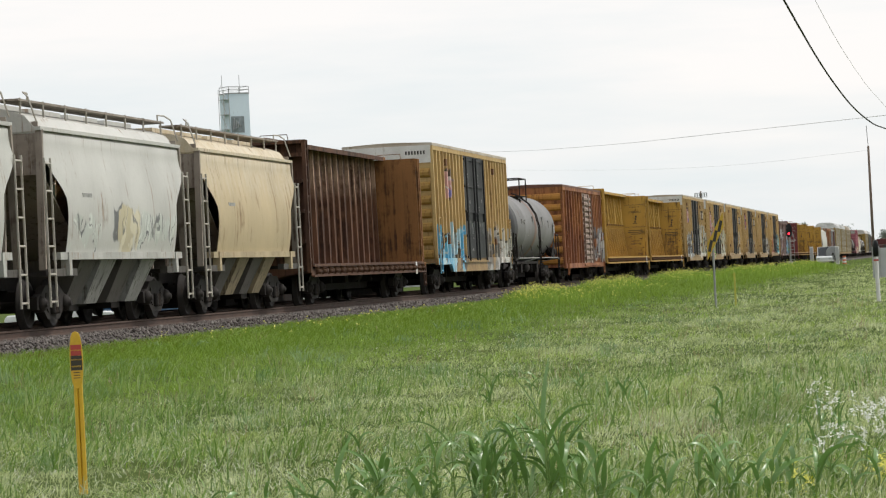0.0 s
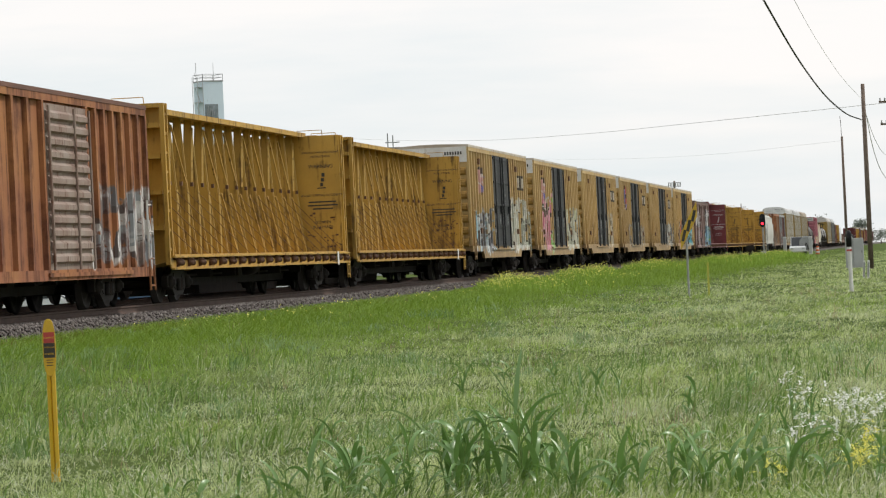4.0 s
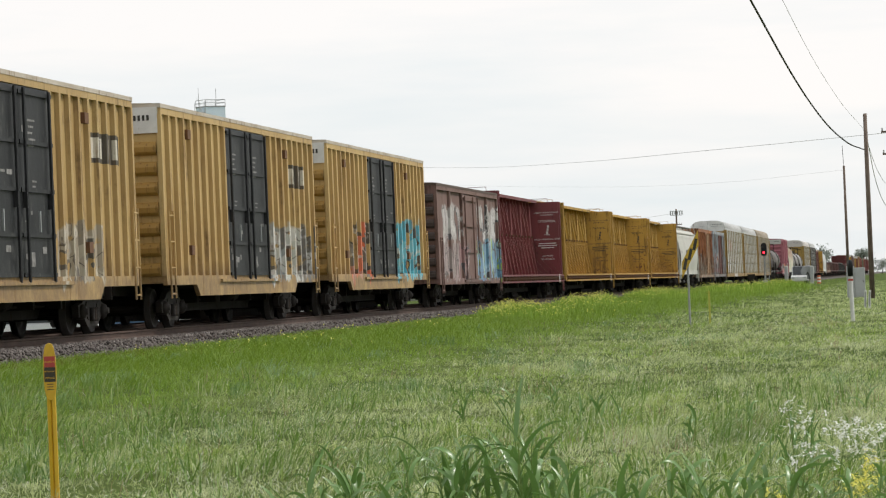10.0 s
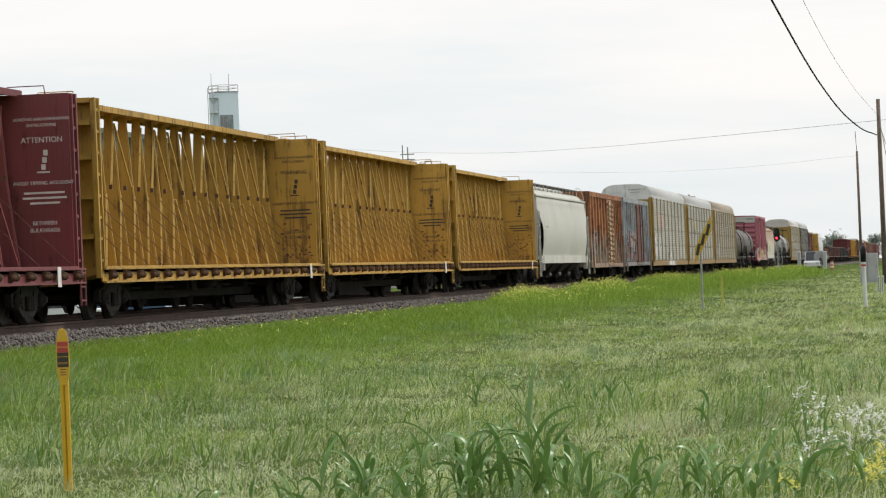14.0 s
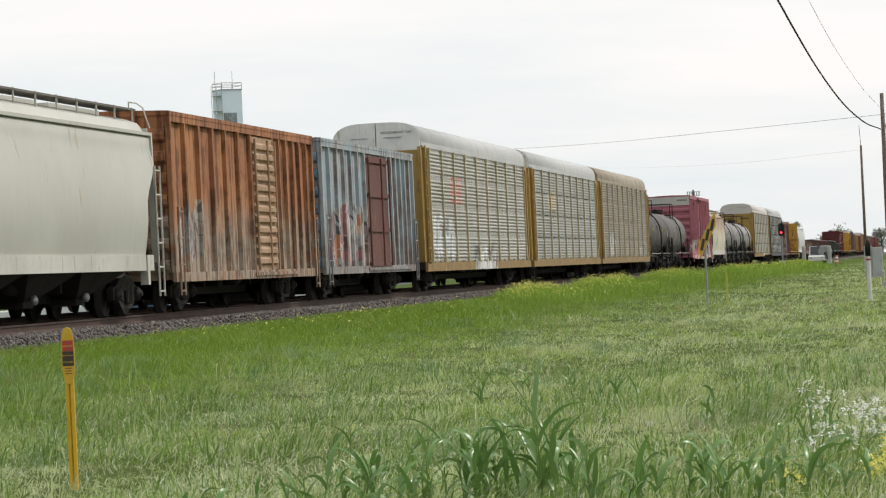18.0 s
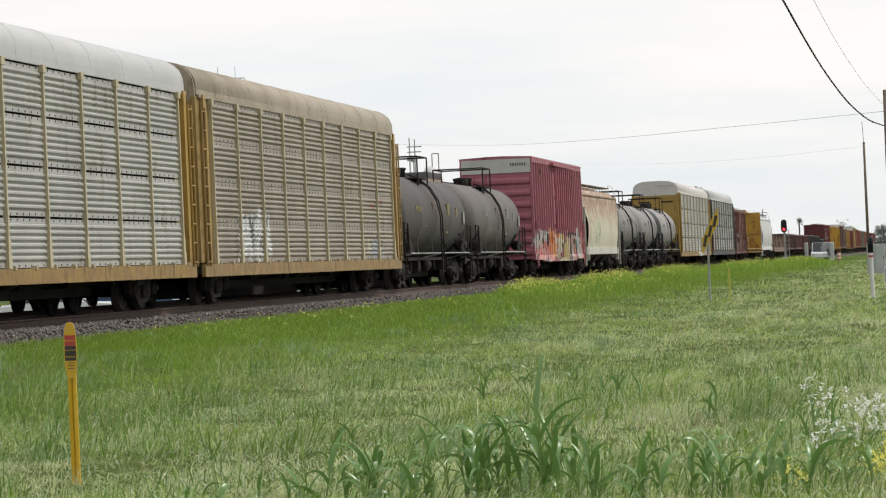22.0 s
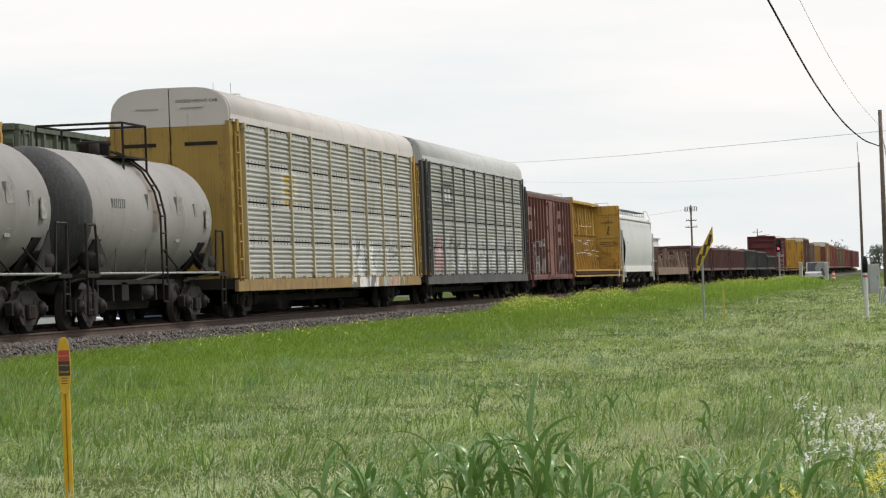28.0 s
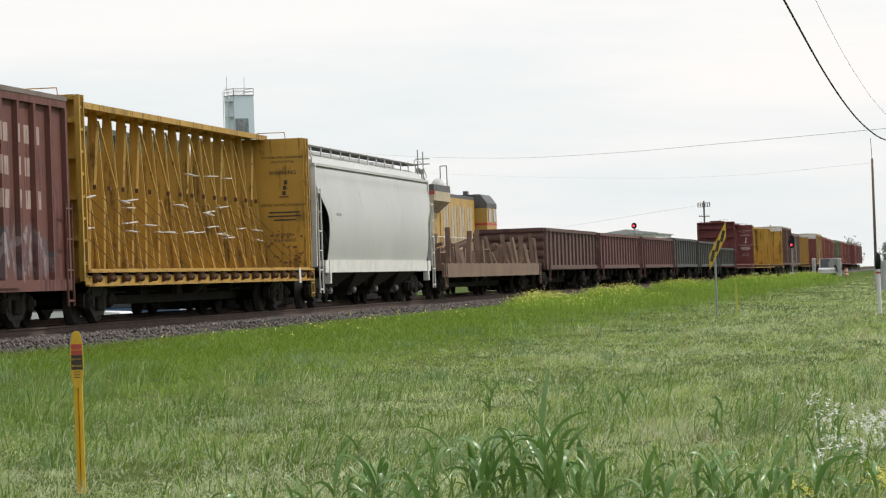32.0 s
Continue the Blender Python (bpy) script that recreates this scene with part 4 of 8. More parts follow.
def gondola(u0, u1, label, paint, top=2.7, ribs=14, load=None, x=TRACK_X, far=False):
    """An open gondola with ribbed sides and corrugated ends."""
    car, L = car_at("gondola", u0, u1, label, "gondola car", x)
    mp = paint(car) if callable(paint) else paint
    h, w, floor = L / 2, 1.42, 1.05
    gear(car, L, 2.4, far)
    part("floor_plate", boxes((-w, w, -h, h, floor - 0.1, floor)), mp, car)
    for s in (-1, 1):
        part("side_wall", boxes((min(s * (w - 0.05), s * w), max(s * (w - 0.05), s * w), -h, h, floor, top), (min(s * (w - 0.06), s * (w + 0.1)), max(s * (w - 0.06), s * (w + 0.1)), -h, h, top - 0.12, top + 0.02), (min(s * w, s * (w + 0.09)), max(s * w, s * (w + 0.09)), -h, h, floor - 0.12, floor + 0.06)), mp, car)
        rm = cached(("rib", round(top - floor, 2), 0.08), lambda: rib_mesh(top - floor - 0.18, 0.22, 0.08))
        row("rib", rm, [(s * w, -h + 0.12 + (L - 0.24) * i / ribs, floor + 0.06) for i in range(ribs + 1)], mp, car, s > 0 and not far, 0 if s > 0 else math.pi)
        for e in (-1, 1):
            ladder(car, mp, s * (w + 0.16), e * (h - 0.4), 0.5, top - 0.2, rungs=5)
        part("end_wall", boxes((-w + 0.05, w - 0.05, min(s * (h - 0.05), s * h), max(s * (h - 0.05), s * h), floor, top - 0.02), (-w, w, min(s * (h - 0.05), s * (h + 0.1)), max(s * (h - 0.05), s * (h + 0.1)), top - 0.12, top + 0.03)), mp, car)
        em = cached(("end_rib", 1.42), lambda: end_rib_mesh(1.3))
        row("end_rib", em, [(0, s * h, floor + 0.2 + (top - floor - 0.5) * i / 3) for i in range(4)], mp, car, s < 0 and not far, 0 if s > 0 else math.pi)
    if load:
        bm = bmesh.new()
        ny, nx = 40, 7
        g = [[bm.verts.new((-w + 0.06 + (2 * w - 0.12) * i / nx, -h + 0.06 + (L - 0.12) * j / ny, top - 0.35 + 0.5 * noise.noise(Vector((i * 0.7, j * 0.35, u0))))) for i in range(nx + 1)] for j in range(ny + 1)]
        for j in range(ny):
            for i in range(nx):
                bm.faces.new((g[j][i], g[j][i + 1], g[j + 1][i + 1], g[j + 1][i]))
        part("load", bm, load, car, "heap of dark scrap")
    return car


def stake_flat(u0, u1, label, paint, wood, x=TRACK_X):
    """A flat car with tall side stakes and cradles, mostly empty."""
    car, L = car_at("flat_car", u0, u1, label, "flat car", x)
    mp = paint(car)
    h, w = L / 2, 1.45
    gear(car, L)
    part("deck", boxes((-w, w, -h, h, 0.95, 1.2)), mp, car)
    rnd = random.Random(5)
    for s in (-1, 1):
        part("side_sill", boxes((min(s * w, s * (w + 0.08)), max(s * w, s * (w + 0.08)), -h, h, 0.72, 1.16)), mp, car)
        for i in range(22):
            y = -h + 0.6 + (L - 1.2) * i / 21
            bm = bmesh.new()
            hh = rnd.uniform(0.35, 1.25)
            beam(bm, (s * (w - 0.05), y, 1.1), (s * (w - rnd.uniform(0.0, 0.25)), y + rnd.uniform(-0.25, 0.25), 1.2 + hh), 0.16, 0.12)
            part("stake", bm, wood, car)
        for e in (-1, 1):
            ladder(car, mp, s * (w + 0.1), e * (h - 0.35), 0.45, 1.1, rungs=3, name="stirrup")
    for i in range(9):
        y = -h + 1.5 + (L - 3) * i / 8
        bm = bmesh.new()
        prism(bm, [(-1.2, 1.2), (1.2, 1.2), (1.2, 1.75), (0.7, 1.4), (-0.7, 1.4), (-1.2, 1.75)], "y", y - 0.12, y + 0.12)
        part("cradle", bm, wood, car)
    for i in range(14):
        y = rnd.uniform(-h + 1.5, h - 1.5)
        bm = bmesh.new()
        beam(bm, (rnd.uniform(-1.2, 0), y, 1.45), (rnd.uniform(0, 1.3), y + rnd.uniform(-1.5, 1.5), rnd.uniform(1.5, 2.1)), 0.14, 0.1)
        part("loose_timber", bm, wood, car)
    return car
# ---------------------------------------------------------------- the train, car by car, from its head to its tail

RUST = (0.14, 0.055, 0.025)
SOOT = (0.07, 0.06, 0.05)


def yellow_box(tags=(), seed=0, light=1.0, bands=()):
    c = tuple(v * light for v in (0.52, 0.36, 0.145))
    return lambda car: surface("faded_yellow_boxcar_paint", c, (c[0] * 0.8, c[1] * 0.72, c[2] * 0.64), 0.45, 0.6, 0, (0.24, 0.15, 0.075), 0.26, (5, 5, 0.3), 0.15, car, tags, bands, (1.3, -0.22, 0.9, (0.2, 0.12, 0.055)))


# end walls' yellow darkened to ochre: their shaded side put into the colour
SHADED_OCHRE_END = surface("shaded_ochre_end", (0.4, 0.235, 0.05), (0.32, 0.18, 0.04), 0.8, 0.65, 0, (0.16, 0.09, 0.04), 0.3)
# straps and post flanges paler than the car: sunlit edges painted into the colour
LIT_BRACE_YELLOW = surface("pale_lit_brace_paint", (0.52, 0.34, 0.085), (0.42, 0.27, 0.06), 1, 0.6, 0, (0.15, 0.08, 0.03), 0.3)
LIT_BRACE_RED = surface("pale_lit_red_brace_paint", (0.27, 0.09, 0.085), (0.2, 0.06, 0.06), 1, 0.6)


def yellow_beam(light=1.0):
    c = tuple(v * light for v in (0.5, 0.29, 0.042))
    return lambda car: surface("yellow_lumber_car_paint", c, tuple(v * 0.75 for v in c), 0.6, 0.6, 0, (0.1, 0.055, 0.025), 0.36, (7, 7, 0.5), 0.2, car)


WHITE_HOPPER_SILL = surface("pale_sill_paint", (0.54, 0.53, 0.48), (0.42, 0.41, 0.36), 1, 0.6, 0, (0.3, 0.2, 0.12), 0.2)
GREY_STEEL = surface("galvanized_roof", (0.47, 0.47, 0.465), (0.4, 0.4, 0.395), 0.7, 0.7, 0.0, (0.3, 0.26, 0.22), 0.12)
TAN_ROOF = surface("dusty_tan_roof", (0.36, 0.31, 0.24), (0.28, 0.23, 0.17), 0.8, 0.7, 0.1, RUST, 0.2)
ROOF_WHITE = surface("dirty_white_roof", (0.54, 0.48, 0.4), (0.4, 0.33, 0.25), 0.6, 0.6, 0, (0.25, 0.17, 0.1), 0.25)
PINK_WHITE = surface("faded_pinkish_white", (0.49, 0.45, 0.43), (0.54, 0.51, 0.48), 0.8, 0.6, 0, (0.4, 0.33, 0.3), 0.1)


def head_hopper(u0, u1, c, tags, label, rust=0.2, bands=(), wash=None):
    # low: dark dirt on the end sills, painted shade between the bays
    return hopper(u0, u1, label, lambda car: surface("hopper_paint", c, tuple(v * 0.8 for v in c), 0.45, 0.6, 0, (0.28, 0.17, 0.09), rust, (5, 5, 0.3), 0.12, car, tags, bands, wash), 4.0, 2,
                  surface("hopper_rail_paint", (0.3, 0.26, 0.22), (0.2, 0.165, 0.135), 1.2, 0.75, 0, (0.1, 0.065, 0.045), 0.3), low=surface("hopper_dirt_and_shade", (0.09, 0.08, 0.07), (0.05, 0.045, 0.04), 0.9, 0.7, 0, SOOT, 0.3), sill=surface("hopper_sill_paint", tuple(v * 0.85 for v in c), tuple(v * 0.6 for v in c), 1.2, 0.65, 0, (0.3, 0.18, 0.09), 0.25), sz=(1.29, 1.43), ladder_paint=surface("pale_ladder_paint", (0.46, 0.43, 0.38), (0.36, 0.33, 0.28), 2, 0.65, 0, (0.2, 0.13, 0.08), 0.2), flange=surface("hopper_flange_paint", tuple(v * 0.62 for v in c), tuple(v * 0.4 for v in c), 1.4, 0.7, 0, SOOT, 0.35))


head_hopper(46.6, 58.5, (0.53, 0.53, 0.49), (), "dirty white short covered hopper with ladders")
head_hopper(60.0, 71.9, (0.55, 0.545, 0.51), ((-1.0, 1.2, 1.5, 2.4, ((0.46, 0.4, 0.24), (0.44, 0.38, 0.24), (0.38, 0.4, 0.44)), 1.2, 4), (1.2, 4.4, 1.6, 2.2, ((0.42, 0.45, 0.4), (0.5, 0.52, 0.48), (0.46, 0.49, 0.45)), 2.6, 6), (-4.2, -2.0, 1.6, 2.1, ((0.42, 0.45, 0.4), (0.5, 0.52, 0.48), (0.46, 0.49, 0.45)), 2.6, 2)), "grey white short covered hopper with faded sprayed tags")
head_hopper(73.3, 84.7, (0.54, 0.43, 0.26), (), "tan short covered hopper, weathered, with roof walk", 0.28, wash=(3.2, 0.6, 0.8, (0.6, 0.54, 0.43)))
centerbeam(85.9, 105.2, "rust brown lumber flat car with closed ribbed middle", lambda car: surface("rusty_brown_paint", (0.075, 0.034, 0.021), (0.13, 0.055, 0.024), 0.7, 0.8, 0, (0.03, 0.018, 0.014), 0.42, (6, 6, 0.3), 0.3, car, (), ((9.15, 9.8, 0.9, 4.6, (0.27, 0.12, 0.035)),)), 4.5, True, 19,
           post_paint=lambda car: surface("rusty_post_paint", (0.1, 0.045, 0.025), (0.2, 0.095, 0.05), 0.9, 0.8, 0, (0.05, 0.025, 0.018), 0.4, (5, 5, 0.4), 0.3, car, wash=(3.3, 0.3, 1.0, (0.5, 0.34, 0.24))))
BLUE_TAG = ((0.05, 0.36, 0.62), (0.07, 0.45, 0.7), (0.05, 0.38, 0.66), (0.34, 0.58, 0.72))
STAR = (-6.6, -4.9, 3.3, 4.3, ((0.5, 0.12, 0.1), (0.14, 0.15, 0.5), (0.55, 0.3, 0.3)), 1.4, 3)
GREY_TAG = ((0.5, 0.52, 0.5), (0.62, 0.62, 0.6), (0.3, 0.34, 0.36), (0.12, 0.13, 0.14))
boxcar(108.1, 126.7, "yellow high boxcar with black double doors and a blue sprayed tag", yellow_box(((-9.2, -2.6, 0.6, 2.3, BLUE_TAG, 1.3, 1), (2.6, 9.3, 0.6, 2.3, GREY_TAG, 1.6, 2), STAR)), 4.98, "double", BLACK, ROOF_WHITE, SHADED_OCHRE_END, WHITE, 9, 4.9, 0.26, marks=True)
tank_car(128.2, 143.6, "silver grey tank car with a rusty dome and top platform", lambda car: surface("silver_tank_paint", (0.19, 0.187, 0.185), (0.15, 0.147, 0.145), 0.6, 0.6, 0.1, (0.2, 0.14, 0.1), 0.22, (2.0, 2.0, 0.6), 0.08, car, (), ((-0.35, 0.35, 1.0, 5.0, (0.22, 0.13, 0.09)), (-8.0, -5.85, 0.5, 5.0, (0.03, 0.03, 0.032)))), 1.42, 2.38)
boxcar(145.6, 161.9, "rusty orange brown boxcar with a pale louvred door and tags", lambda car: surface("rusty_orange_paint", (0.36, 0.15, 0.045), (0.24, 0.075, 0.035), 0.5, 0.75, 0, (0.13, 0.05, 0.03), 0.5, (5, 5, 0.3), 0.25, car, ((2.5, 8.8, 0.9, 2.6, GREY_TAG, 1.8, 4),)), 4.32, "louvre", surface("grey_brown_door", (0.3, 0.24, 0.2), (0.2, 0.12, 0.09), 1.5, 0.75, 0, RUST, 0.3), surface("brown_roof", (0.16, 0.07, 0.045), (0.1, 0.05, 0.035), 1, 0.8), lambda car: surface("orange_end_paint", (0.47, 0.22, 0.035), (0.38, 0.16, 0.03), 0.7, 0.7, 0, RUST, 0.35, origin=car), None, 7, 3.3, door_off=1.2, floor=0.68, boards=False)
centerbeam(163.7, 187.1, "yellow centre beam lumber car, empty", yellow_beam(1.0), ink=INK, brace_paint=LIT_BRACE_YELLOW)
centerbeam(188.6, 212.2, "yellow centre beam lumber car, empty, with warning lettering", yellow_beam(0.95), ink=INK, brace_paint=LIT_BRACE_YELLOW)
TAGS = (
    ((-8.2, -2.6, 0.9, 2.6, ((0.5, 0.6, 0.66), (0.3, 0.55, 0.68), (0.66, 0.68, 0.66), (0.08, 0.1, 0.14)), 1.5, 2), (1.8, 9.3, 0.9, 3.1, ((0.5, 0.5, 0.44), (0.6, 0.62, 0.55), (0.3, 0.34, 0.3)), 1.6, 5), STAR),
    ((-7, -2.6, 0.9, 3.4, ((0.6, 0.2, 0.3), (0.66, 0.35, 0.42), (0.25, 0.5, 0.15)), 1.3, 3), (3.2, 8.8, 0.9, 2.9, ((0.55, 0.6, 0.42), (0.62, 0.64, 0.55), (0.4, 0.42, 0.35)), 1.4, 6), STAR),
    ((3.4, 6.5, 1.0, 2.8, ((0.42, 0.38, 0.3), (0.5, 0.46, 0.36)), 1.6, 2),),
    ((-6.6, -5.2, 3.2, 4.4, ((0.5, 0.08, 0.1), (0.15, 0.15, 0.45)), 1.6, 3), (-4.6, -2.5, 1.0, 2.4, ((0.34, 0.3, 0.24), (0.42, 0.37, 0.28)), 2.2, 6), (3.0, 6.4, 1.0, 2.2, ((0.36, 0.32, 0.26), (0.44, 0.4, 0.32), (0.25, 0.22, 0.18)), 2.2, 4)),
    ((2.2, 8.8, 0.95, 2.5, GREY_TAG, 2.2, 4),),
    ((-6, -2.3, 0.95, 2.7, ((0.05, 0.05, 0.05), (0.12, 0.12, 0.12), (0.62, 0.14, 0.07)), 1.5, 7), (2.3, 8.2, 0.95, 2.9, ((0.04, 0.4, 0.55), (0.03, 0.05, 0.07), (0.1, 0.5, 0.62), (0.05, 0.36, 0.5)), 1.3, 9)),
)
# a black herald with three pale marks, and small dark stencils, painted over the ribs
HERALD = ((5.7, 8.3, 3.5, 4.12, (0.05, 0.045, 0.04)), *[(5.85 + 0.6 * k, 6.25 + 0.6 * k, 3.6, 4.02, (0.62, 0.58, 0.5)) for k in range(4)], (6.4, 6.6, 2.9, 3.2, (0.2, 0.14, 0.06)), (7.1, 7.3, 2.9, 3.2, (0.2, 0.14, 0.06)), (6.4, 6.6, 2.3, 2.6, (0.2, 0.14, 0.06)), (-5.9, -5.7, 2.7, 2.95, (0.2, 0.14, 0.06)), (-5.2, -5.0, 2.7, 2.95, (0.2, 0.14, 0.06)))
for i, (a, b) in enumerate(((214.7, 233.3), (236.3, 254.9), (257.7, 276.3), (278.9, 297.5), (300.2, 318.8), (321.1, 339.7))):
    c = boxcar(a, b, ("yellow high boxcar with black double doors and white tags", "yellow high boxcar with pink and green tags", "yellow high boxcar with black double doors, faded", "yellow high boxcar with black doors, clean sides", "yellow high boxcar with a grey tag by the door", "yellow high boxcar with dark and teal tags")[i],
               yellow_box(TAGS[i], i, 1.0 + 0.06 * ((i * 7) % 3 - 1), HERALD if i in (0, 2, 3, 4) else ()), 4.98, "double", BLACK, ROOF_WHITE, SHADED_OCHRE_END, WHITE, 9, 4.9, 0.26, marks=True)
boxcar(342.6, 359.5, "purplish brown boxcar covered in white and green graffiti", lambda car: surface("dusty_purple_brown", (0.16, 0.09, 0.076), (0.2, 0.12, 0.1), 0.5, 0.75, 0, (0.1, 0.06, 0.05), 0.3, (5, 5, 0.35), 0.2, car, ((-6.6, -2.0, 2.3, 3.7, ((0.46, 0.44, 0.42), (0.42, 0.4, 0.39)), 1.2, 4), (-6.8, -0.5, 0.9, 2.3, ((0.3, 0.17, 0.17), (0.2, 0.15, 0.15), (0.32, 0.27, 0.26)), 1.5, 2), (2.6, 9.2, 2.4, 3.8, ((0.5, 0.49, 0.48), (0.4, 0.38, 0.36)), 1.3, 6), (1.6, 9.2, 0.85, 2.5, ((0.14, 0.3, 0.42), (0.34, 0.48, 0.1), (0.26, 0.4, 0.52), (0.12, 0.26, 0.42)), 1.2, 8))), 4.32, "slide", None, surface("dark_brown_roof", (0.1, 0.065, 0.05), (0.07, 0.05, 0.04), 1, 0.8), lambda car: surface("dark_end_paint", (0.06, 0.045, 0.04), (0.09, 0.06, 0.05), 1, 0.8, origin=car), None, 2, 3.7, floor=0.83, boards=False)
centerbeam(360.0, 383.1, "maroon centre beam lumber car with white lettering", lambda car: surface("maroon_lumber_paint", (0.17, 0.03, 0.035), (0.125, 0.028, 0.03), 0.6, 0.6, 0, (0.07, 0.02, 0.02), 0.25, (6, 6, 0.5), 0.2, car), ink=CHALK, brace_paint=LIT_BRACE_RED)
centerbeam(384.5, 409.0, "yellow centre beam lumber car with cables", yellow_beam(0.92), ink=INK, brace_paint=LIT_BRACE_YELLOW)
centerbeam(409.9, 433.9, "yellow centre beam lumber car, stained", yellow_beam(1.02), ink=INK, brace_paint=LIT_BRACE_YELLOW)
centerbeam(435.4, 458.8, "yellow centre beam lumber car behind a white hopper", yellow_beam(0.97), ink=INK, brace_paint=LIT_BRACE_YELLOW)
hopper(460.1, 480.9, "white covered hopper with rust stains and a roof walk", lambda car: surface("white_hopper_paint", (0.5, 0.495, 0.44), (0.43, 0.42, 0.37), 0.3, 0.5, 0, (0.42, 0.25, 0.12), 0.1, (4, 4, 0.25), 0.06, car), 4.12, 4, surface("grey_walk_steel", (0.16, 0.15, 0.14), (0.1, 0.09, 0.08), 2, 0.7, 0, RUST, 0.3), low=DARK, sill=WHITE_HOPPER_SILL)
boxcar(482.0, 498.8, "rusty orange boxcar with white paint scuffs low down", lambda car: surface("orange_rust_paint", (0.4, 0.165, 0.06), (0.27, 0.1, 0.045), 0.6, 0.75, 0, (0.09, 0.04, 0.028), 0.5, (6, 6, 0.3), 0.25, car, ((-7.8, -5.4, 1.2, 2.4, ((0.25, 0.24, 0.24), (0.35, 0.33, 0.3)), 2.2, 4),), (), (2.15, -0.5, 0.85, (0.33, 0.31, 0.25))), 4.42, "louvre", surface("tan_rust_door", (0.4, 0.27, 0.17), (0.3, 0.17, 0.09), 1.2, 0.75, 0, (0.12, 0.08, 0.06), 0.3), None, None, None, 6, 2.6, door_off=1.6, floor=0.73, boards=False)
boxcar(500.1, 516.2, "pale blue grey boxcar with a rusty red door", lambda car: surface("pale_blue_paint", (0.26, 0.33, 0.38), (0.4, 0.42, 0.42), 0.5, 0.7, 0, (0.22, 0.13, 0.1), 0.5, (6, 6, 0.25), 0.2, car, ((-7.0, -0.8, 0.9, 2.6, ((0.46, 0.46, 0.44), (0.45, 0.16, 0.06), (0.1, 0.1, 0.11), (0.3, 0.1, 0.12)), 1.6, 7),), (), (1.6, -0.4, 0.75, (0.17, 0.12, 0.1))), 4.43, "slide", surface("rusty_red_door", (0.13, 0.045, 0.034), (0.085, 0.038, 0.03), 1, 0.8, 0, (0.3, 0.2, 0.15), 0.25), None, lambda car: surface("blue_end_paint", (0.14, 0.24, 0.33), (0.1, 0.18, 0.26), 1, 0.7, 0, RUST, 0.3, origin=car), None, 6, 3.8, door_off=0.9, floor=0.75, boards=False)


def screens(c, tags=(), bands=()):
    return lambda car: surface("galvanized_screen", c, tuple(v * 0.8 for v in c), 0.35, 0.55, 0.35, (0.3, 0.24, 0.17), 0.24, (4, 4, 0.6), 0.15, car, tags, bands)


RACK_YELLOW = (0.39, 0.245, 0.055)


def rack_paint(c=RACK_YELLOW, tags=()):
    return lambda car: surface("rack_frame_paint", c, tuple(v * 0.75 for v in c), 0.8, 0.6, 0, (0.14, 0.085, 0.035), 0.25, (5, 5, 0.6), 0.15, car, tags, (), (1.05, -0.2, 0.9, (0.2, 0.115, 0.045)))


CREAM_TRIM = surface("cream_post_paint", (0.5, 0.43, 0.29), (0.42, 0.35, 0.22), 1, 0.6, 0, (0.15, 0.1, 0.05), 0.2)
GREY_TRIM = surface("grey_post_paint", (0.2, 0.2, 0.19), (0.15, 0.15, 0.145), 1, 0.6)
RW = ((0.72, 0.73, 0.75), (0.66, 0.66, 0.68), (0.12, 0.13, 0.15), (0.7, 0.7, 0.72))
autorack(518.2, 546.2, "silver autorack with yellow frame, red panel and white tags", screens((0.52, 0.5, 0.465), ((-12.2, -7, 1.0, 2.5, RW, 1.7, 2), (-2.6, 3.4, 0.5, 1.6, RW, 2.0, 4)), ((-7.9, -5.1, 2.95, 3.9, (0.6, 0.3, 0.26)), (-7.9, -5.1, 3.15, 3.22, (0.62, 0.58, 0.54)), (-7.9, -5.1, 3.45, 3.52, (0.62, 0.58, 0.54)), (-7.9, -5.1, 3.7, 3.76, (0.62, 0.58, 0.54)))), rack_paint(RACK_YELLOW, ((-2.6, 3.4, 0.3, 1.6, RW, 2.0, 4),)), GREY_STEEL, WHITE, trim=CREAM_TRIM, gap=0.012)
autorack(547.3, 574.9, "silver grey autorack with yellow frame and small yellow panel", screens((0.49, 0.48, 0.46), (), ((-7.4, -4.6, 2.97, 3.9, (0.6, 0.54, 0.42)), (-7.0, -5.0, 3.55, 3.75, (0.55, 0.42, 0.22)), (-7.0, -5.0, 3.25, 3.42, (0.55, 0.42, 0.22)), (-7.4, -4.6, 2.97, 3.1, (0.28, 0.22, 0.14)))), rack_paint(), GREY_STEEL, WHITE, trim=CREAM_TRIM, gap=0.045)
autorack(575.8, 603.6, "dusty tan autorack with yellow frame", screens((0.39, 0.34, 0.29), ((-10, -6, 1.0, 2.2, RW, 2.4, 6), (8.2, 11.2, 1.0, 1.6, ((0.6, 0.56, 0.4), (0.3, 0.34, 0.4)), 2.2, 3), (8.6, 11.0, 2.5, 2.75, ((0.4, 0.1, 0.08), (0.3, 0.1, 0.1)), 3, 4))), rack_paint((0.38, 0.25, 0.085)), TAN_ROOF, TAN_ROOF, trim=CREAM_TRIM, gap=0.015)


def black_tank(c=(0.05, 0.043, 0.041)):
    return lambda car: surface("black_tank_paint", c, tuple(v * 1.4 for v in c), 0.5, 0.72, 0, (0.17, 0.14, 0.12), 0.16, (2.5, 2.5, 0.5), 0.06, car, (), ((-0.3, 0.25, 2.0, 5.0, (0.1, 0.075, 0.06)),))


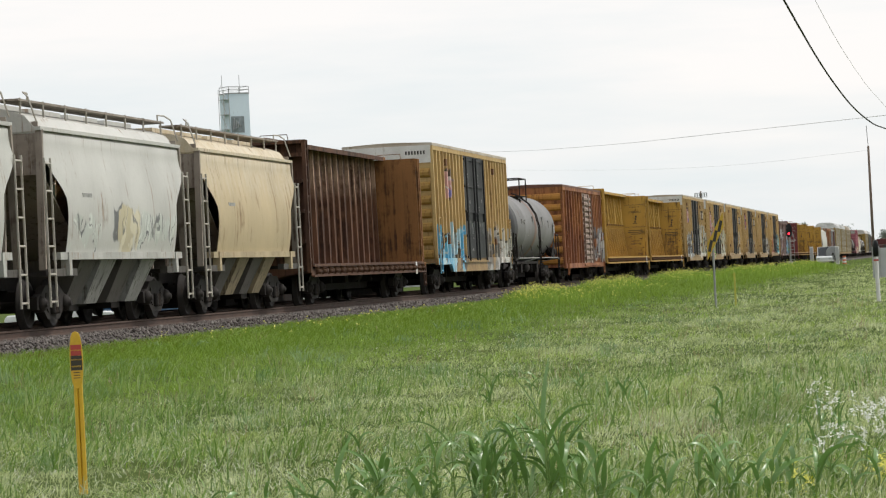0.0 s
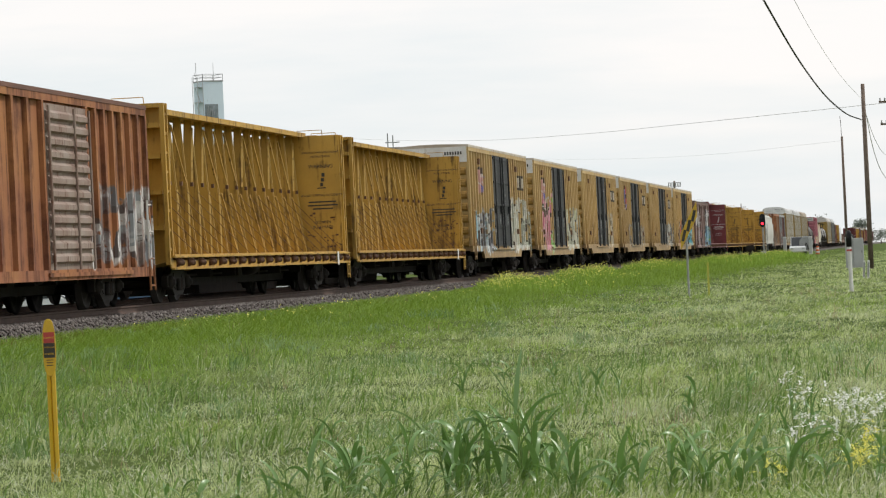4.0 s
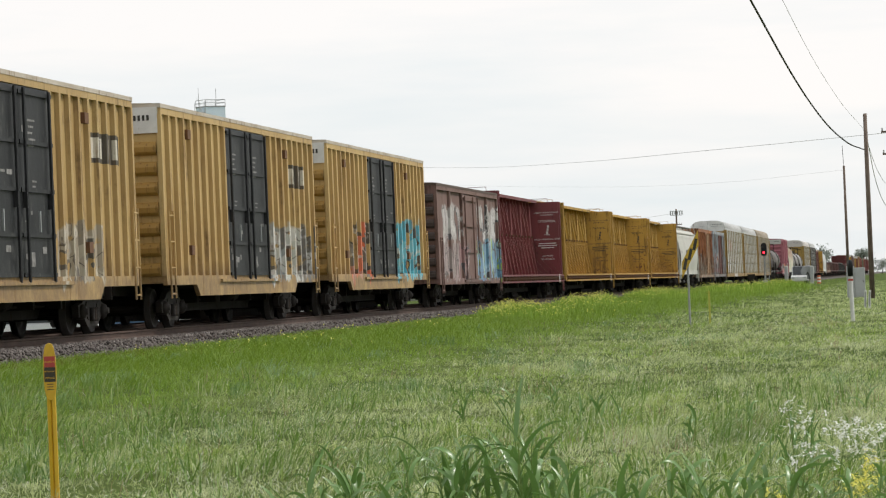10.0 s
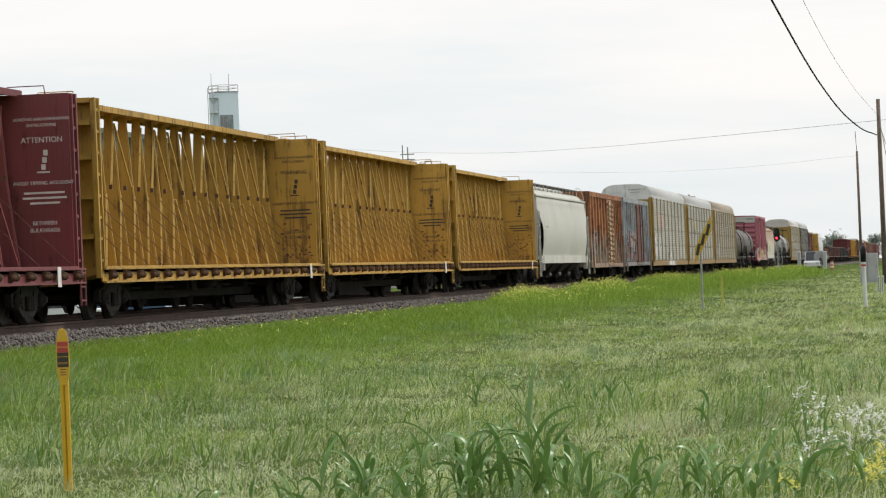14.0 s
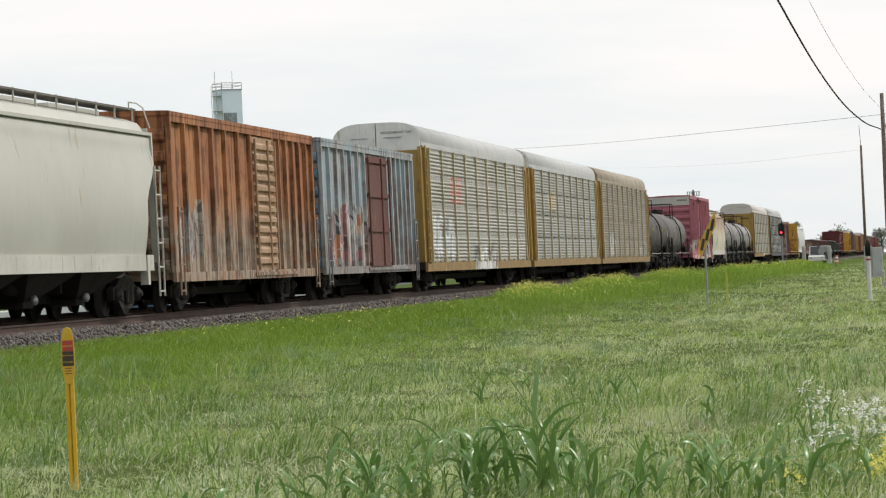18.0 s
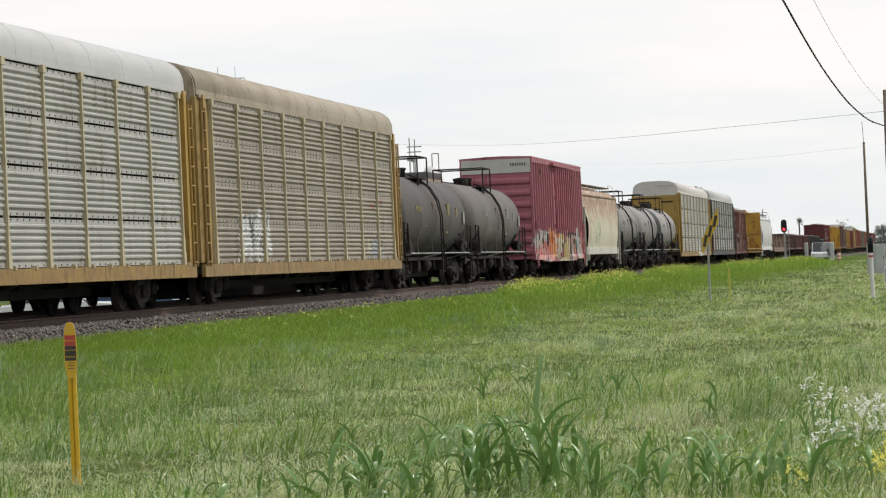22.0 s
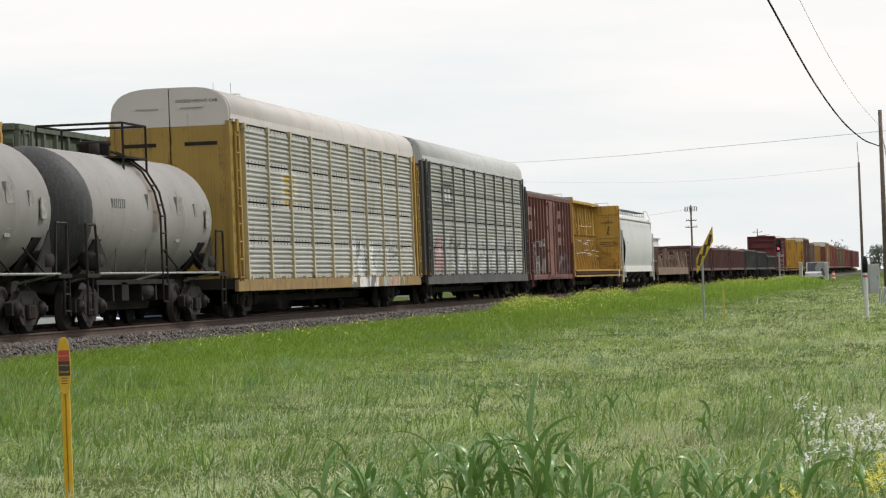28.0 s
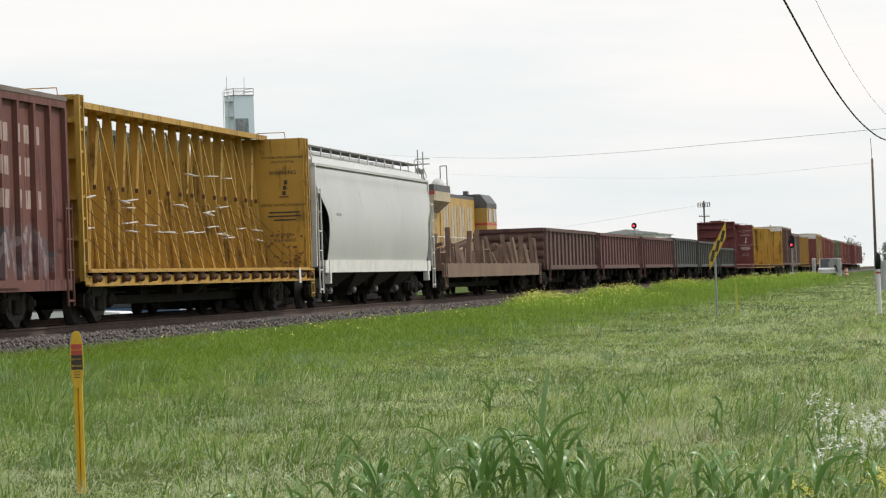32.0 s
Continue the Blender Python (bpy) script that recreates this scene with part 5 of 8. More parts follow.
tank_car(604.8, 620.1, "black tank car, dusty, with top platform", black_tank(), 1.4, 2.36, marks=FADED_YELLOW)
tank_car(621.1, 635.9, "black tank car with worn lettering", black_tank((0.095, 0.084, 0.078)), 1.38, 2.36)
boxcar(638.6, 657.6, "maroon high boxcar with colourful graffiti along the bottom", lambda car: surface("faded_maroon_paint", (0.36, 0.115, 0.145), (0.29, 0.088, 0.115), 0.4, 0.6, 0, (0.1, 0.03, 0.035), 0.25, (6, 6, 0.4), 0.15, car, ((-9.4, -3.2, 0.6, 2.05, ((0.6, 0.62, 0.58), (0.66, 0.66, 0.62), (0.35, 0.42, 0.4)), 1.3, 5), (-9.4, -3.0, 0.6, 1.4, ((0.62, 0.2, 0.2), (0.66, 0.4, 0.38), (0.6, 0.14, 0.12)), 1.2, 8), (-4.2, -0.6, 0.9, 2.0, ((0.66, 0.22, 0.05), (0.7, 0.3, 0.08), (0.6, 0.58, 0.5)), 1.2, 3), (-1.0, 4.6, 0.6, 1.95, ((0.62, 0.62, 0.56), (0.55, 0.46, 0.14), (0.6, 0.55, 0.3)), 1.4, 7), (4.4, 9.2, 0.6, 2.1, ((0.6, 0.62, 0.6), (0.1, 0.28, 0.22), (0.5, 0.52, 0.5), (0.6, 0.25, 0.2)), 1.4, 9))), 5.05, "plug", None, None, None, surface("grey_cap", (0.5, 0.5, 0.46), (0.4, 0.39, 0.36), 1, 0.6), 9, 4.8, 0.08, marks=True, door_off=0.3, floor=0.82)
hopper(658.4, 675.8, "cream covered hopper, heavily rusted along the top", lambda car: surface("rusty_cream_paint", (0.6, 0.57, 0.46), (0.52, 0.46, 0.34), 0.4, 0.65, 0, (0.3, 0.15, 0.07), 0.28, (2.5, 2.5, 0.7), 0.15, car, ((-4, -1.5, 1.6, 2.6, ((0.2, 0.3, 0.12), (0.35, 0.42, 0.25)), 1.6, 3),), (), (2.7, 0.55, 1.0, (0.24, 0.11, 0.055))), 4.05, 3, surface("rusty_walk_steel", (0.16, 0.11, 0.08), (0.1, 0.065, 0.045), 1.5, 0.8), low=DARK, sill=WHITE_HOPPER_SILL)


def grey_tank(c, ends=()):
    return lambda car: surface("grey_tank_paint", c, tuple(v * 0.82 for v in c), 0.5, 0.65, 0.05, (0.15, 0.12, 0.1), 0.15, (2.5, 2.5, 0.5), 0.06, car, (), ((-0.3, 0.25, 2.0, 5.0, (0.2, 0.16, 0.13)), *ends))


tank_car(677.0, 689.0, "dark grey short tank car", grey_tank((0.195, 0.182, 0.174)), 1.38, 2.37)
tank_car(690.1, 701.8, "grey short tank car with stained sides", grey_tank((0.24, 0.226, 0.218)), 1.38, 2.37)
tank_car(702.9, 716.1, "light grey short tank car with a black end", grey_tank((0.28, 0.264, 0.255), ((-6.6, -5.5, 0.5, 5, (0.016, 0.018, 0.02)),)), 1.38, 2.37)
autorack(717.0, 745.6, "silver autorack with mustard frame and pinkish white roof", screens((0.5, 0.49, 0.47), ((1.5, 6, 0.5, 2.0, RW, 1.8, 2), (6.5, 11, 0.9, 2.2, ((0.42, 0.38, 0.4), (0.36, 0.4, 0.36)), 2.2, 3)), ((-8.3, -6.1, 2.75, 3.75, (0.55, 0.54, 0.5)), (-7.9, -6.6, 3.4, 3.62, (0.5, 0.33, 0.05)), (-7.9, -6.6, 3.1, 3.28, (0.5, 0.33, 0.05)), (-7.9, -6.6, 2.85, 2.97, (0.5, 0.33, 0.05)))), rack_paint((0.37, 0.235, 0.045), ((1.5, 6, 0.3, 1.4, RW, 1.8, 2), (7, 11, 0.3, 1.2, ((0.2, 0.24, 0.2), (0.4, 0.22, 0.16)), 1.8, 5))), PINK_WHITE, PINK_WHITE, trim=CREAM_TRIM, gap=0.045)
autorack(747.2, 774.4, "grey autorack with dark frame and dark herald panel", screens((0.4, 0.395, 0.37), ((-12.4, -9.5, 0.95, 2.3, ((0.36, 0.18, 0.2), (0.45, 0.26, 0.28)), 1.4, 5), (-9.0, 11, 0.95, 2.3, ((0.5, 0.5, 0.48), (0.36, 0.36, 0.4), (0.44, 0.44, 0.42)), 1.5, 4)), ((-9.1, -7.1, 3.3, 4.15, (0.1, 0.1, 0.1)), (-8.8, -8.25, 3.5, 3.95, (0.6, 0.6, 0.6)), (-8.0, -7.45, 3.5, 3.95, (0.6, 0.6, 0.6)))), rack_paint((0.06, 0.058, 0.056)), GREY_STEEL, GREY_STEEL, skirt=surface("dark_tagged_skirt", (0.03, 0.03, 0.033), (0.08, 0.075, 0.08), 0.8, 0.7, 0, (0.25, 0.2, 0.2), 0.25), trim=GREY_TRIM, gap=0.05)
# three rows of worn pale letter shapes either side of the door
LETTERS = tuple((y_, y_ + 0.34, z_, z_ + 0.34, (0.4, 0.3, 0.27)) for z_, ys_ in ((3.4, (-7.4, -6.7, -6.0, -5.3, 3.4, 4.1, 4.8, 5.5, 6.2)), (2.8, (-7.4, -6.7, -6.0, 3.4, 4.1, 4.8, 5.5)), (2.2, (3.4, 4.1, 4.8, 5.5, 6.2))) for y_ in ys_)
boxcar(775.6, 792.0, "red brown boxcar with worn white lettering and pale tags", lambda car: surface("red_brown_paint", (0.145, 0.045, 0.034), (0.105, 0.035, 0.028), 0.5, 0.7, 0, (0.08, 0.03, 0.025), 0.3, (6, 6, 0.4), 0.2, car, ((-6.5, -2.0, 0.9, 2.4, ((0.22, 0.18, 0.18), (0.1, 0.06, 0.06), (0.28, 0.25, 0.24)), 1.9, 5), (3.2, 7.0, 0.9, 1.9, ((0.15, 0.1, 0.11), (0.12, 0.06, 0.06)), 2.0, 8)), LETTERS), 4.36, "slide", surface("pale_red_door", (0.2, 0.09, 0.07), (0.12, 0.045, 0.035), 0.9, 0.7, 0, RUST, 0.3), surface("grey_brown_roof", (0.2, 0.17, 0.15), (0.14, 0.1, 0.08), 1, 0.8), None, None, 6, 3.0, floor=0.74, boards=False)
centerbeam(793.0, 816.4, "yellow centre beam lumber car with white paper scraps", yellow_beam(0.95), ink=INK, brace_paint=LIT_BRACE_YELLOW, scraps=30)
hopper(817.4, 837.6, "large clean white covered hopper with a roof walk", lambda car: surface("clean_grey_white", (0.52, 0.525, 0.51), (0.46, 0.465, 0.455), 0.3, 0.5, 0, (0.35, 0.3, 0.25), 0.05, (4, 4, 0.25), 0.05, car), 4.1, 4, surface("walk_steel", (0.14, 0.13, 0.12), (0.09, 0.08, 0.08), 2, 0.7), low=DARK, sill=WHITE)
stake_flat(839.4, 866.0, "brown stake flat car with loose timber", lambda car: surface("dusty_brown_flat", (0.21, 0.135, 0.09), (0.14, 0.085, 0.06), 0.8, 0.8, 0, (0.3, 0.25, 0.18), 0.25, origin=car), surface("weathered_timber", (0.13, 0.08, 0.06), (0.22, 0.15, 0.11), 2, 0.85))
BROWN_G = lambda car: surface("brown_gondola_paint", (0.09, 0.045, 0.04), (0.12, 0.06, 0.05), 0.6, 0.75, 0, (0.05, 0.025, 0.02), 0.3, origin=car)
BLACK_G = lambda car: surface("black_gondola_paint", (0.035, 0.036, 0.036), (0.06, 0.06, 0.058), 0.6, 0.7, 0, (0.12, 0.07, 0.04), 0.25, origin=car)
SCRAP = surface("scrap_load", (0.05, 0.045, 0.045), (0.1, 0.09, 0.1), 3, 0.9)
gondola(868.4, 888.8, "dark brown gondola with a heaped load", BROWN_G, 2.66, load=SCRAP)
gondola(890.5, 911.1, "maroon brown ribbed gondola", lambda car: surface("maroon_gondola_paint", (0.13, 0.05, 0.045), (0.1, 0.042, 0.04), 0.6, 0.7, 0, RUST, 0.2, origin=car), 2.64)
gondola(912.8, 933.6, "maroon brown ribbed gondola, long", lambda car: surface("maroon_gondola_paint", (0.12, 0.045, 0.042), (0.1, 0.04, 0.036), 0.6, 0.7, 0, RUST, 0.2, origin=car), 2.64)
gondola(934.9, 953.8, "black gondola with a yellow end stripe", BLACK_G, 2.72, 10)
gondola(955.4, 973.4, "black gondola with rust streaks", BLACK_G, 2.66, 10)
gondola(975.0, 993.0, "dark grey low gondola", BLACK_G, 2.3, 10)
centerbeam(995.0, 1019.8, "maroon centre beam lumber car among gondolas", lambda car: surface("maroon_lumber_paint", (0.17, 0.035, 0.035), (0.13, 0.03, 0.03), 0.6, 0.65, 0, (0.07, 0.02, 0.02), 0.2, origin=car), 4.6, ink=CHALK)
centerbeam(1021.2, 1046.8, "yellow centre beam lumber car near the tail", yellow_beam(1.0), 4.55, far=True)
centerbeam(1048.4, 1072.6, "yellow centre beam lumber car before a tall boxcar", yellow_beam(1.03), 4.55, far=True)
TAIL = (
    ("b", 19.0, (0.13, 0.06, 0.05), 4.9, "dark brown high boxcar with a white end panel"), ("b", 18.0, (0.17, 0.11, 0.095), 4.4, "dusty brown boxcar in the tail"),
    ("c", 23.6, (0.4, 0.24, 0.06), 4.4, "yellow lumber car in the tail"), ("c", 23.6, (0.2, 0.06, 0.05), 4.4, "red brown lumber car in the tail"),
    ("b", 19.0, (0.36, 0.23, 0.09), 4.95, "tan high boxcar in the tail"), ("b", 17.6, (0.24, 0.07, 0.05), 4.7, "red boxcar in the tail"), ("b", 17.6, (0.22, 0.06, 0.045), 4.6, "dull red boxcar in the tail"),
    ("b", 17.6, (0.2, 0.1, 0.06), 4.4, "brown boxcar with pale door in the tail"), ("b", 19.0, (0.12, 0.16, 0.1), 4.6, "green boxcar in the tail"), ("b", 17.6, (0.28, 0.09, 0.06), 4.6, "bright rust boxcar in the tail"),
    ("b", 17.6, (0.2, 0.06, 0.05), 4.5, "red brown boxcar in the tail"), ("b", 17.6, (0.16, 0.055, 0.05), 4.5, "maroon boxcar in the tail"), ("c", 23.6, (0.19, 0.05, 0.05), 4.4, "maroon lumber car in the tail"),
    ("b", 17.6, (0.22, 0.08, 0.06), 4.5, "faded red boxcar in the tail"), ("b", 17.6, (0.15, 0.06, 0.06), 4.5, "plum boxcar in the tail"), ("b", 17.6, (0.2, 0.07, 0.06), 4.5, "last red brown boxcar of the train"))
u = 1074.2
for kind_, L_, c_, top_, lab_ in TAIL:
    pm_ = surface("tail_car_paint", c_, tuple(v * 0.75 for v in c_), 0.5, 0.7, 0, tuple(v * 0.4 for v in c_), 0.3)
    if kind_ == "b":
        boxcar(u, u + L_, lab_, pm_, top_, "slide", None, ROOF_WHITE if top_ > 4.85 else None, None, WHITE if top_ > 4.85 else None, 7, 3.0, boards=False, far=True)
    else:
        centerbeam(u, u + L_, lab_, pm_, top_, False, 12, far=True)
    u += L_ + 1.5

# ---------------------------------------------------------------- cars and engine standing on the siding

SIDE_YELLOW = surface("siding_yellow_paint", (0.45, 0.27, 0.05), (0.38, 0.22, 0.04), 0.6, 0.65, 0, RUST, 0.2)
GREEN = surface("dull_green_paint", (0.10, 0.125, 0.085), (0.075, 0.095, 0.065), 0.6, 0.7, 0, (0.05, 0.045, 0.03), 0.3)
SIDE_DARK = surface("siding_gondola_paint", (0.05, 0.035, 0.03), (0.08, 0.05, 0.04), 0.6, 0.8, 0, RUST, 0.2)
boxcar(53.5, 73.0, "yellow boxcar standing on the siding", SIDE_YELLOW, 4.68, ribs=7, x=SIDING_X, far=True)
gondola(74.4, 90.2, "dull green high-sided gondola standing on the siding", GREEN, 4.72, 14, x=SIDING_X)
for a_ in (91.6, 112.6):
    gondola(a_, a_ + 19.8, "dark brown gondola standing on the siding", SIDE_DARK, 2.5, 12, x=SIDING_X, far=True)
for i_ in range(9):
    gondola(159.5 + 21.2 * i_, 179.0 + 21.2 * i_, "dark brown gondola standing on the siding", SIDE_DARK, 2.4, 12, x=SIDING_X, far=True)

# Dark fillers under the siding cars, added to black out the view beneath.
for c_ in [o for o in scene.objects if o.name.startswith(("gondola", "boxcar")) and o.parent is None and o.get("group") == "cars on the siding" and not 74 < o.location.y < 91]:
    half = max(v.co.y for k in c_.children if k.name.startswith(("floor_plate", "body")) for v in k.data.vertices)
    bm = bmesh.new()
    prism(bm, [(-half, 0.95), (-half + 3.9, 0.95), (-half + 4.2, 0.05), (half - 4.2, 0.05), (half - 3.9, 0.95), (half, 0.95), (half, 1.05), (-half, 1.05)], "x", -1.3, 1.3)
    part("dark_filler", bm, DARK, c_)
# ---------------------------------------------------------------- ground, track and siding


def gz(x, y):
    """Height of the ground: a low embankment under the tracks, falling to the verge where the camera stands."""
    d = x - TRACK_X
    if d < -8:
        z = -0.45 - 0.6 * min(1, (-8 - d) / 3)
    elif d < 3.2:
        z = -0.45
    elif d < 13:
        k = (d - 3.2) / 9.8
        z = -0.45 - 0.47 * (k * k * (3 - 2 * k))
    else:
        z = -0.92
    return z + 0.05 * noise.noise(Vector((x * 0.25, y * 0.12, 0.3))) + 0.02 * noise.noise(Vector((x * 0.9, y * 0.6, 2.0)))


def grass_material():
    m, nt, bsdf, vec = base("meadow_ground", 0.95)
    big = noise_(nt, vec, 0.09, 4)
    mid = noise_(nt, vec, 0.9, 5, 0.6, (1, 0.5, 1))
    col = mix(nt, step_(nt, big, 0.35, 0.65), (0.055, 0.085, 0.02), (0.085, 0.11, 0.03))
    col = mix(nt, math_(nt, "MULTIPLY", step_(nt, mid, 0.45, 0.7), 0.6), col, (0.06, 0.095, 0.022))
    nt.links.new(col, bsdf.inputs["Base Color"])
    bsdf.inputs["Specular IOR Level"].default_value = 0.04
    bump_(nt, bsdf, noise_(nt, vec, 9, 5), 0.6, 0.1)
    return m


MEADOW = grass_material()
xs = [-4000, -1200, -400, -120, -60, -40, -30, -26] + [-24 + i * 0.8 for i in range(41)] + [10, 14, 20, 40, 120, 400, 1200, 4000]
ys = [-1500, -300, -60, 0] + [i * 4.0 for i in range(1, 76)] + [320, 350, 400, 500, 700, 1000, 1800, 3000, 4500]
verts = [(x, y, gz(x, y)) for y in ys for x in xs]
nx = len(xs)
faces = [(j * nx + i, j * nx + i + 1, (j + 1) * nx + i + 1, (j + 1) * nx + i) for j in range(len(ys) - 1) for i in range(nx - 1)]
me = bpy.data.meshes.new("ground")
me.from_pydata(verts, [], faces)
me.polygons.foreach_set("use_smooth", [True] * len(me.polygons))
me.materials.append(MEADOW)
tagged(new("ground", me), "grassy verge and fields beside the railway", "ground", kind="structure")

GRAVEL = surface("ballast_stone", (0.05, 0.042, 0.037), (0.09, 0.078, 0.07), 14, 0.95, 0, (0.1, 0.075, 0.06), 0.3, (3, 3, 3), 0.8)
TIMBER = surface("creosoted_timber", (0.045, 0.034, 0.028), (0.075, 0.058, 0.048), 4, 0.9)


def ballast_bed(cx, name):
    bm = bmesh.new()
    prism(bm, [(cx - 3.2, -0.6), (cx + 3.1, -0.6), (cx + 2.0, -0.21), (cx - 2.1, -0.21)], "y", -200, 2500)
    me = finish(name, bm)
    me.materials.append(GRAVEL)
    return tagged(new(name, me), "grey crushed stone ballast bed of the line", "ballast", kind="structure")


bed = ballast_bed(TRACK_X, "ballast")
ballast_bed(SIDING_X, "ballast")


def rail_profile(cx):
    return [(cx - 0.075, -0.17), (cx + 0.075, -0.17), (cx + 0.07, -0.15), (cx + 0.012, -0.13), (cx + 0.012, -0.045), (cx + 0.037, -0.035), (cx + 0.037, -0.004), (cx + 0.028, 0), (cx - 0.028, 0), (cx - 0.037, -0.004), (cx - 0.037, -0.035), (cx - 0.012, -0.045), (cx - 0.012, -0.13), (cx - 0.07, -0.15)]


for cx in (TRACK_X, SIDING_X):
    for s in (-0.755, 0.755):
        bm = bmesh.new()
        prism(bm, rail_profile(cx + s), "y", -200, 2500)
        me = finish("rail", bm)
        me.materials.append(RAILSTEEL)
        tagged(new("rail", me), "rusty brown steel rail with a worn head", "rail", kind="structure")
tie = finish("tie", boxes((-1.3, 1.3, -0.115, 0.115, -0.33, -0.172)))
for i in range(280):
    t = part("tie", tie, TIMBER, bed, "", (TRACK_X + 0.02 * math.sin(i * 7.3), 46 + 0.52 * i, 0))
rest = bmesh.new()
for i in range(900):
    box(rest, TRACK_X - 1.3, TRACK_X + 1.3, 192 + 0.52 * i - 0.115, 192 + 0.52 * i + 0.115, -0.33, -0.172)
tagged(part("far_ties", rest, TIMBER, bed), kind="stuff")
# loose stones on the shoulder
rs = np.random.RandomState(3)
N = 26000
octa = np.array([(1, 0, 0), (-1, 0, 0), (0, 1, 0), (0, -1, 0), (0, 0, 1), (0, 0, -1)], float)
tri = np.array([(0, 2, 4), (2, 1, 4), (1, 3, 4), (3, 0, 4), (2, 0, 5), (1, 2, 5), (3, 1, 5), (0, 3, 5)])
ly = 46 + 150 * rs.rand(N) ** 1.6
lx = 0.85 + 2.35 * rs.rand(N)
lz = np.where(lx < 2.0, -0.2, -0.2 - 0.355 * (lx - 2.0) / 1.1) + rs.uniform(-0.01, 0.03, N)
size = rs.uniform(0.018, 0.05, (N, 1, 1)) * rs.uniform(0.6, 1.3, (N, 1, 3))
ang = rs.rand(N) * 6.283
pts = octa[None] * size * rs.uniform(0.7, 1.2, (N, 6, 1))
ca, sa = np.cos(ang)[:, None], np.sin(ang)[:, None]
pts = np.stack((pts[..., 0] * ca - pts[..., 1] * sa, pts[..., 0] * sa + pts[..., 1] * ca + pts[..., 2] * 0.4, pts[..., 2] + pts[..., 0] * 0.3), -1)
pts += np.stack((TRACK_X + lx, ly, lz), -1)[:, None]


def soup(name, points, tris, material):
    """A mesh from arrays of corners and triangles."""
    points, tris = np.asarray(points, np.float32).reshape(-1, 3), np.asarray(tris, np.int32).reshape(-1, 3)
    me = bpy.data.meshes.new(name)
    me.vertices.add(len(points))
    me.vertices.foreach_set("co", points.ravel())
    me.loops.add(tris.size)
    me.loops.foreach_set("vertex_index", tris.ravel())
    me.polygons.add(len(tris))
    me.polygons.foreach_set("loop_start", np.arange(0, tris.size, 3, dtype=np.int32))
    me.update(calc_edges=True)
    me.materials.append(material)
    return me


def island_material(name, colours, rough=0.9, spec=0.2, thin=0.0, damp=None, clumps=False):
    m, nt, bsdf, vec = base(name, rough)
    g = nt.nodes.new("ShaderNodeNewGeometry")
    ramp = nt.nodes.new("ShaderNodeValToRGB")
    while len(ramp.color_ramp.elements) < len(colours):
        ramp.color_ramp.elements.new(0.5)
    for j, c in enumerate(colours):
        ramp.color_ramp.elements[j].position, ramp.color_ramp.elements[j].color = j / (len(colours) - 1), (*c, 1)
    nt.links.new(g.outputs["Random Per Island"], ramp.inputs[0])
    patch = noise_(nt, vec, 0.22, 4, 0.6)
    col = mix(nt, math_(nt, "MULTIPLY", step_(nt, patch, 0.4, 0.62), 0.45), ramp.outputs[0], colours[len(colours) // 2])
    if clumps:
        # kinds of grass in clumps of a hand's to an arm's width: bluish, fresh yellow-green, straw
        for off, tone, a, lo in ((3.0, (0.13, 0.2, 0.09), 0.6, 0.58), (11.0, (0.3, 0.42, 0.05), 0.55, 0.56), (23.0, (0.4, 0.33, 0.14), 0.5, 0.68)):
            k_ = noise_(nt, nd(nt, "ShaderNodeMapping", {"Vector": vec, "Location": (off, off * 0.7, 0)}).outputs[0], 1.2, 3, 0.6, (1, 0.16, 1))
            col = mix(nt, math_(nt, "MULTIPLY", step_(nt, k_, lo - 0.03, lo + 0.07), a), col, tone)
    if clumps:
        drift = noise_(nt, vec, 0.5, 5, 0.65, (1, 0.3, 1))
        col = mix(nt, math_(nt, "MULTIPLY", step_(nt, drift, 0.5, 0.62), 0.34), col, (0.17, 0.27, 0.055))
        col = mix(nt, math_(nt, "MULTIPLY", step_(nt, drift, 0.46, 0.36), 0.4), col, (0.6, 0.63, 0.4))
        # single tufts, darker or paler as a whole
        cell = nd(nt, "ShaderNodeTexVoronoi", {"Vector": nd(nt, "ShaderNodeMapping", {"Vector": vec, "Scale": (1, 0.32, 0.3)}).outputs[0], "Scale": 3.6, "Randomness": 1.0}, feature="F1").outputs["Color"]
        tuft = nd(nt, "ShaderNodeSeparateColor", {0: cell}).outputs
        col = mix(nt, math_(nt, "MULTIPLY", step_(nt, tuft[0], 0.38, 0.1), 0.4), col, (0.07, 0.12, 0.018))
        col = mix(nt, math_(nt, "MULTIPLY", step_(nt, tuft[0], 0.72, 0.95), 0.5), col, (0.6, 0.64, 0.36))
    if damp:
        # fresh green towards the ditch by the line and in wet hollows
        px = nd(nt, "ShaderNodeSeparateXYZ", {0: vec}).outputs[0]
        wet = math_(nt, "ADD", math_(nt, "MULTIPLY", math_(nt, "SUBTRACT", px, -8.0), -0.34), math_(nt, "MULTIPLY", math_(nt, "SUBTRACT", noise_(nt, vec, 0.4, 4, 0.6, (1, 0.5, 1)), 0.5), 3.4))
        col = mix(nt, math_(nt, "MULTIPLY", step_(nt, wet, -0.2, 0.8), 0.82), col, damp)
    nt.links.new(col, bsdf.inputs["Base Color"])
    bsdf.inputs["Specular IOR Level"].default_value = spec
    if thin:
        tr = nd(nt, "ShaderNodeBsdfTranslucent", {"Color": col})
        mx = nd(nt, "ShaderNodeMixShader", {0: thin})
        nt.links.new(bsdf.outputs[0], mx.inputs[1])
        nt.links.new(tr.outputs[0], mx.inputs[2])
        nt.links.new(mx.outputs[0], nt.nodes["Material Output"].inputs[0])
    return m


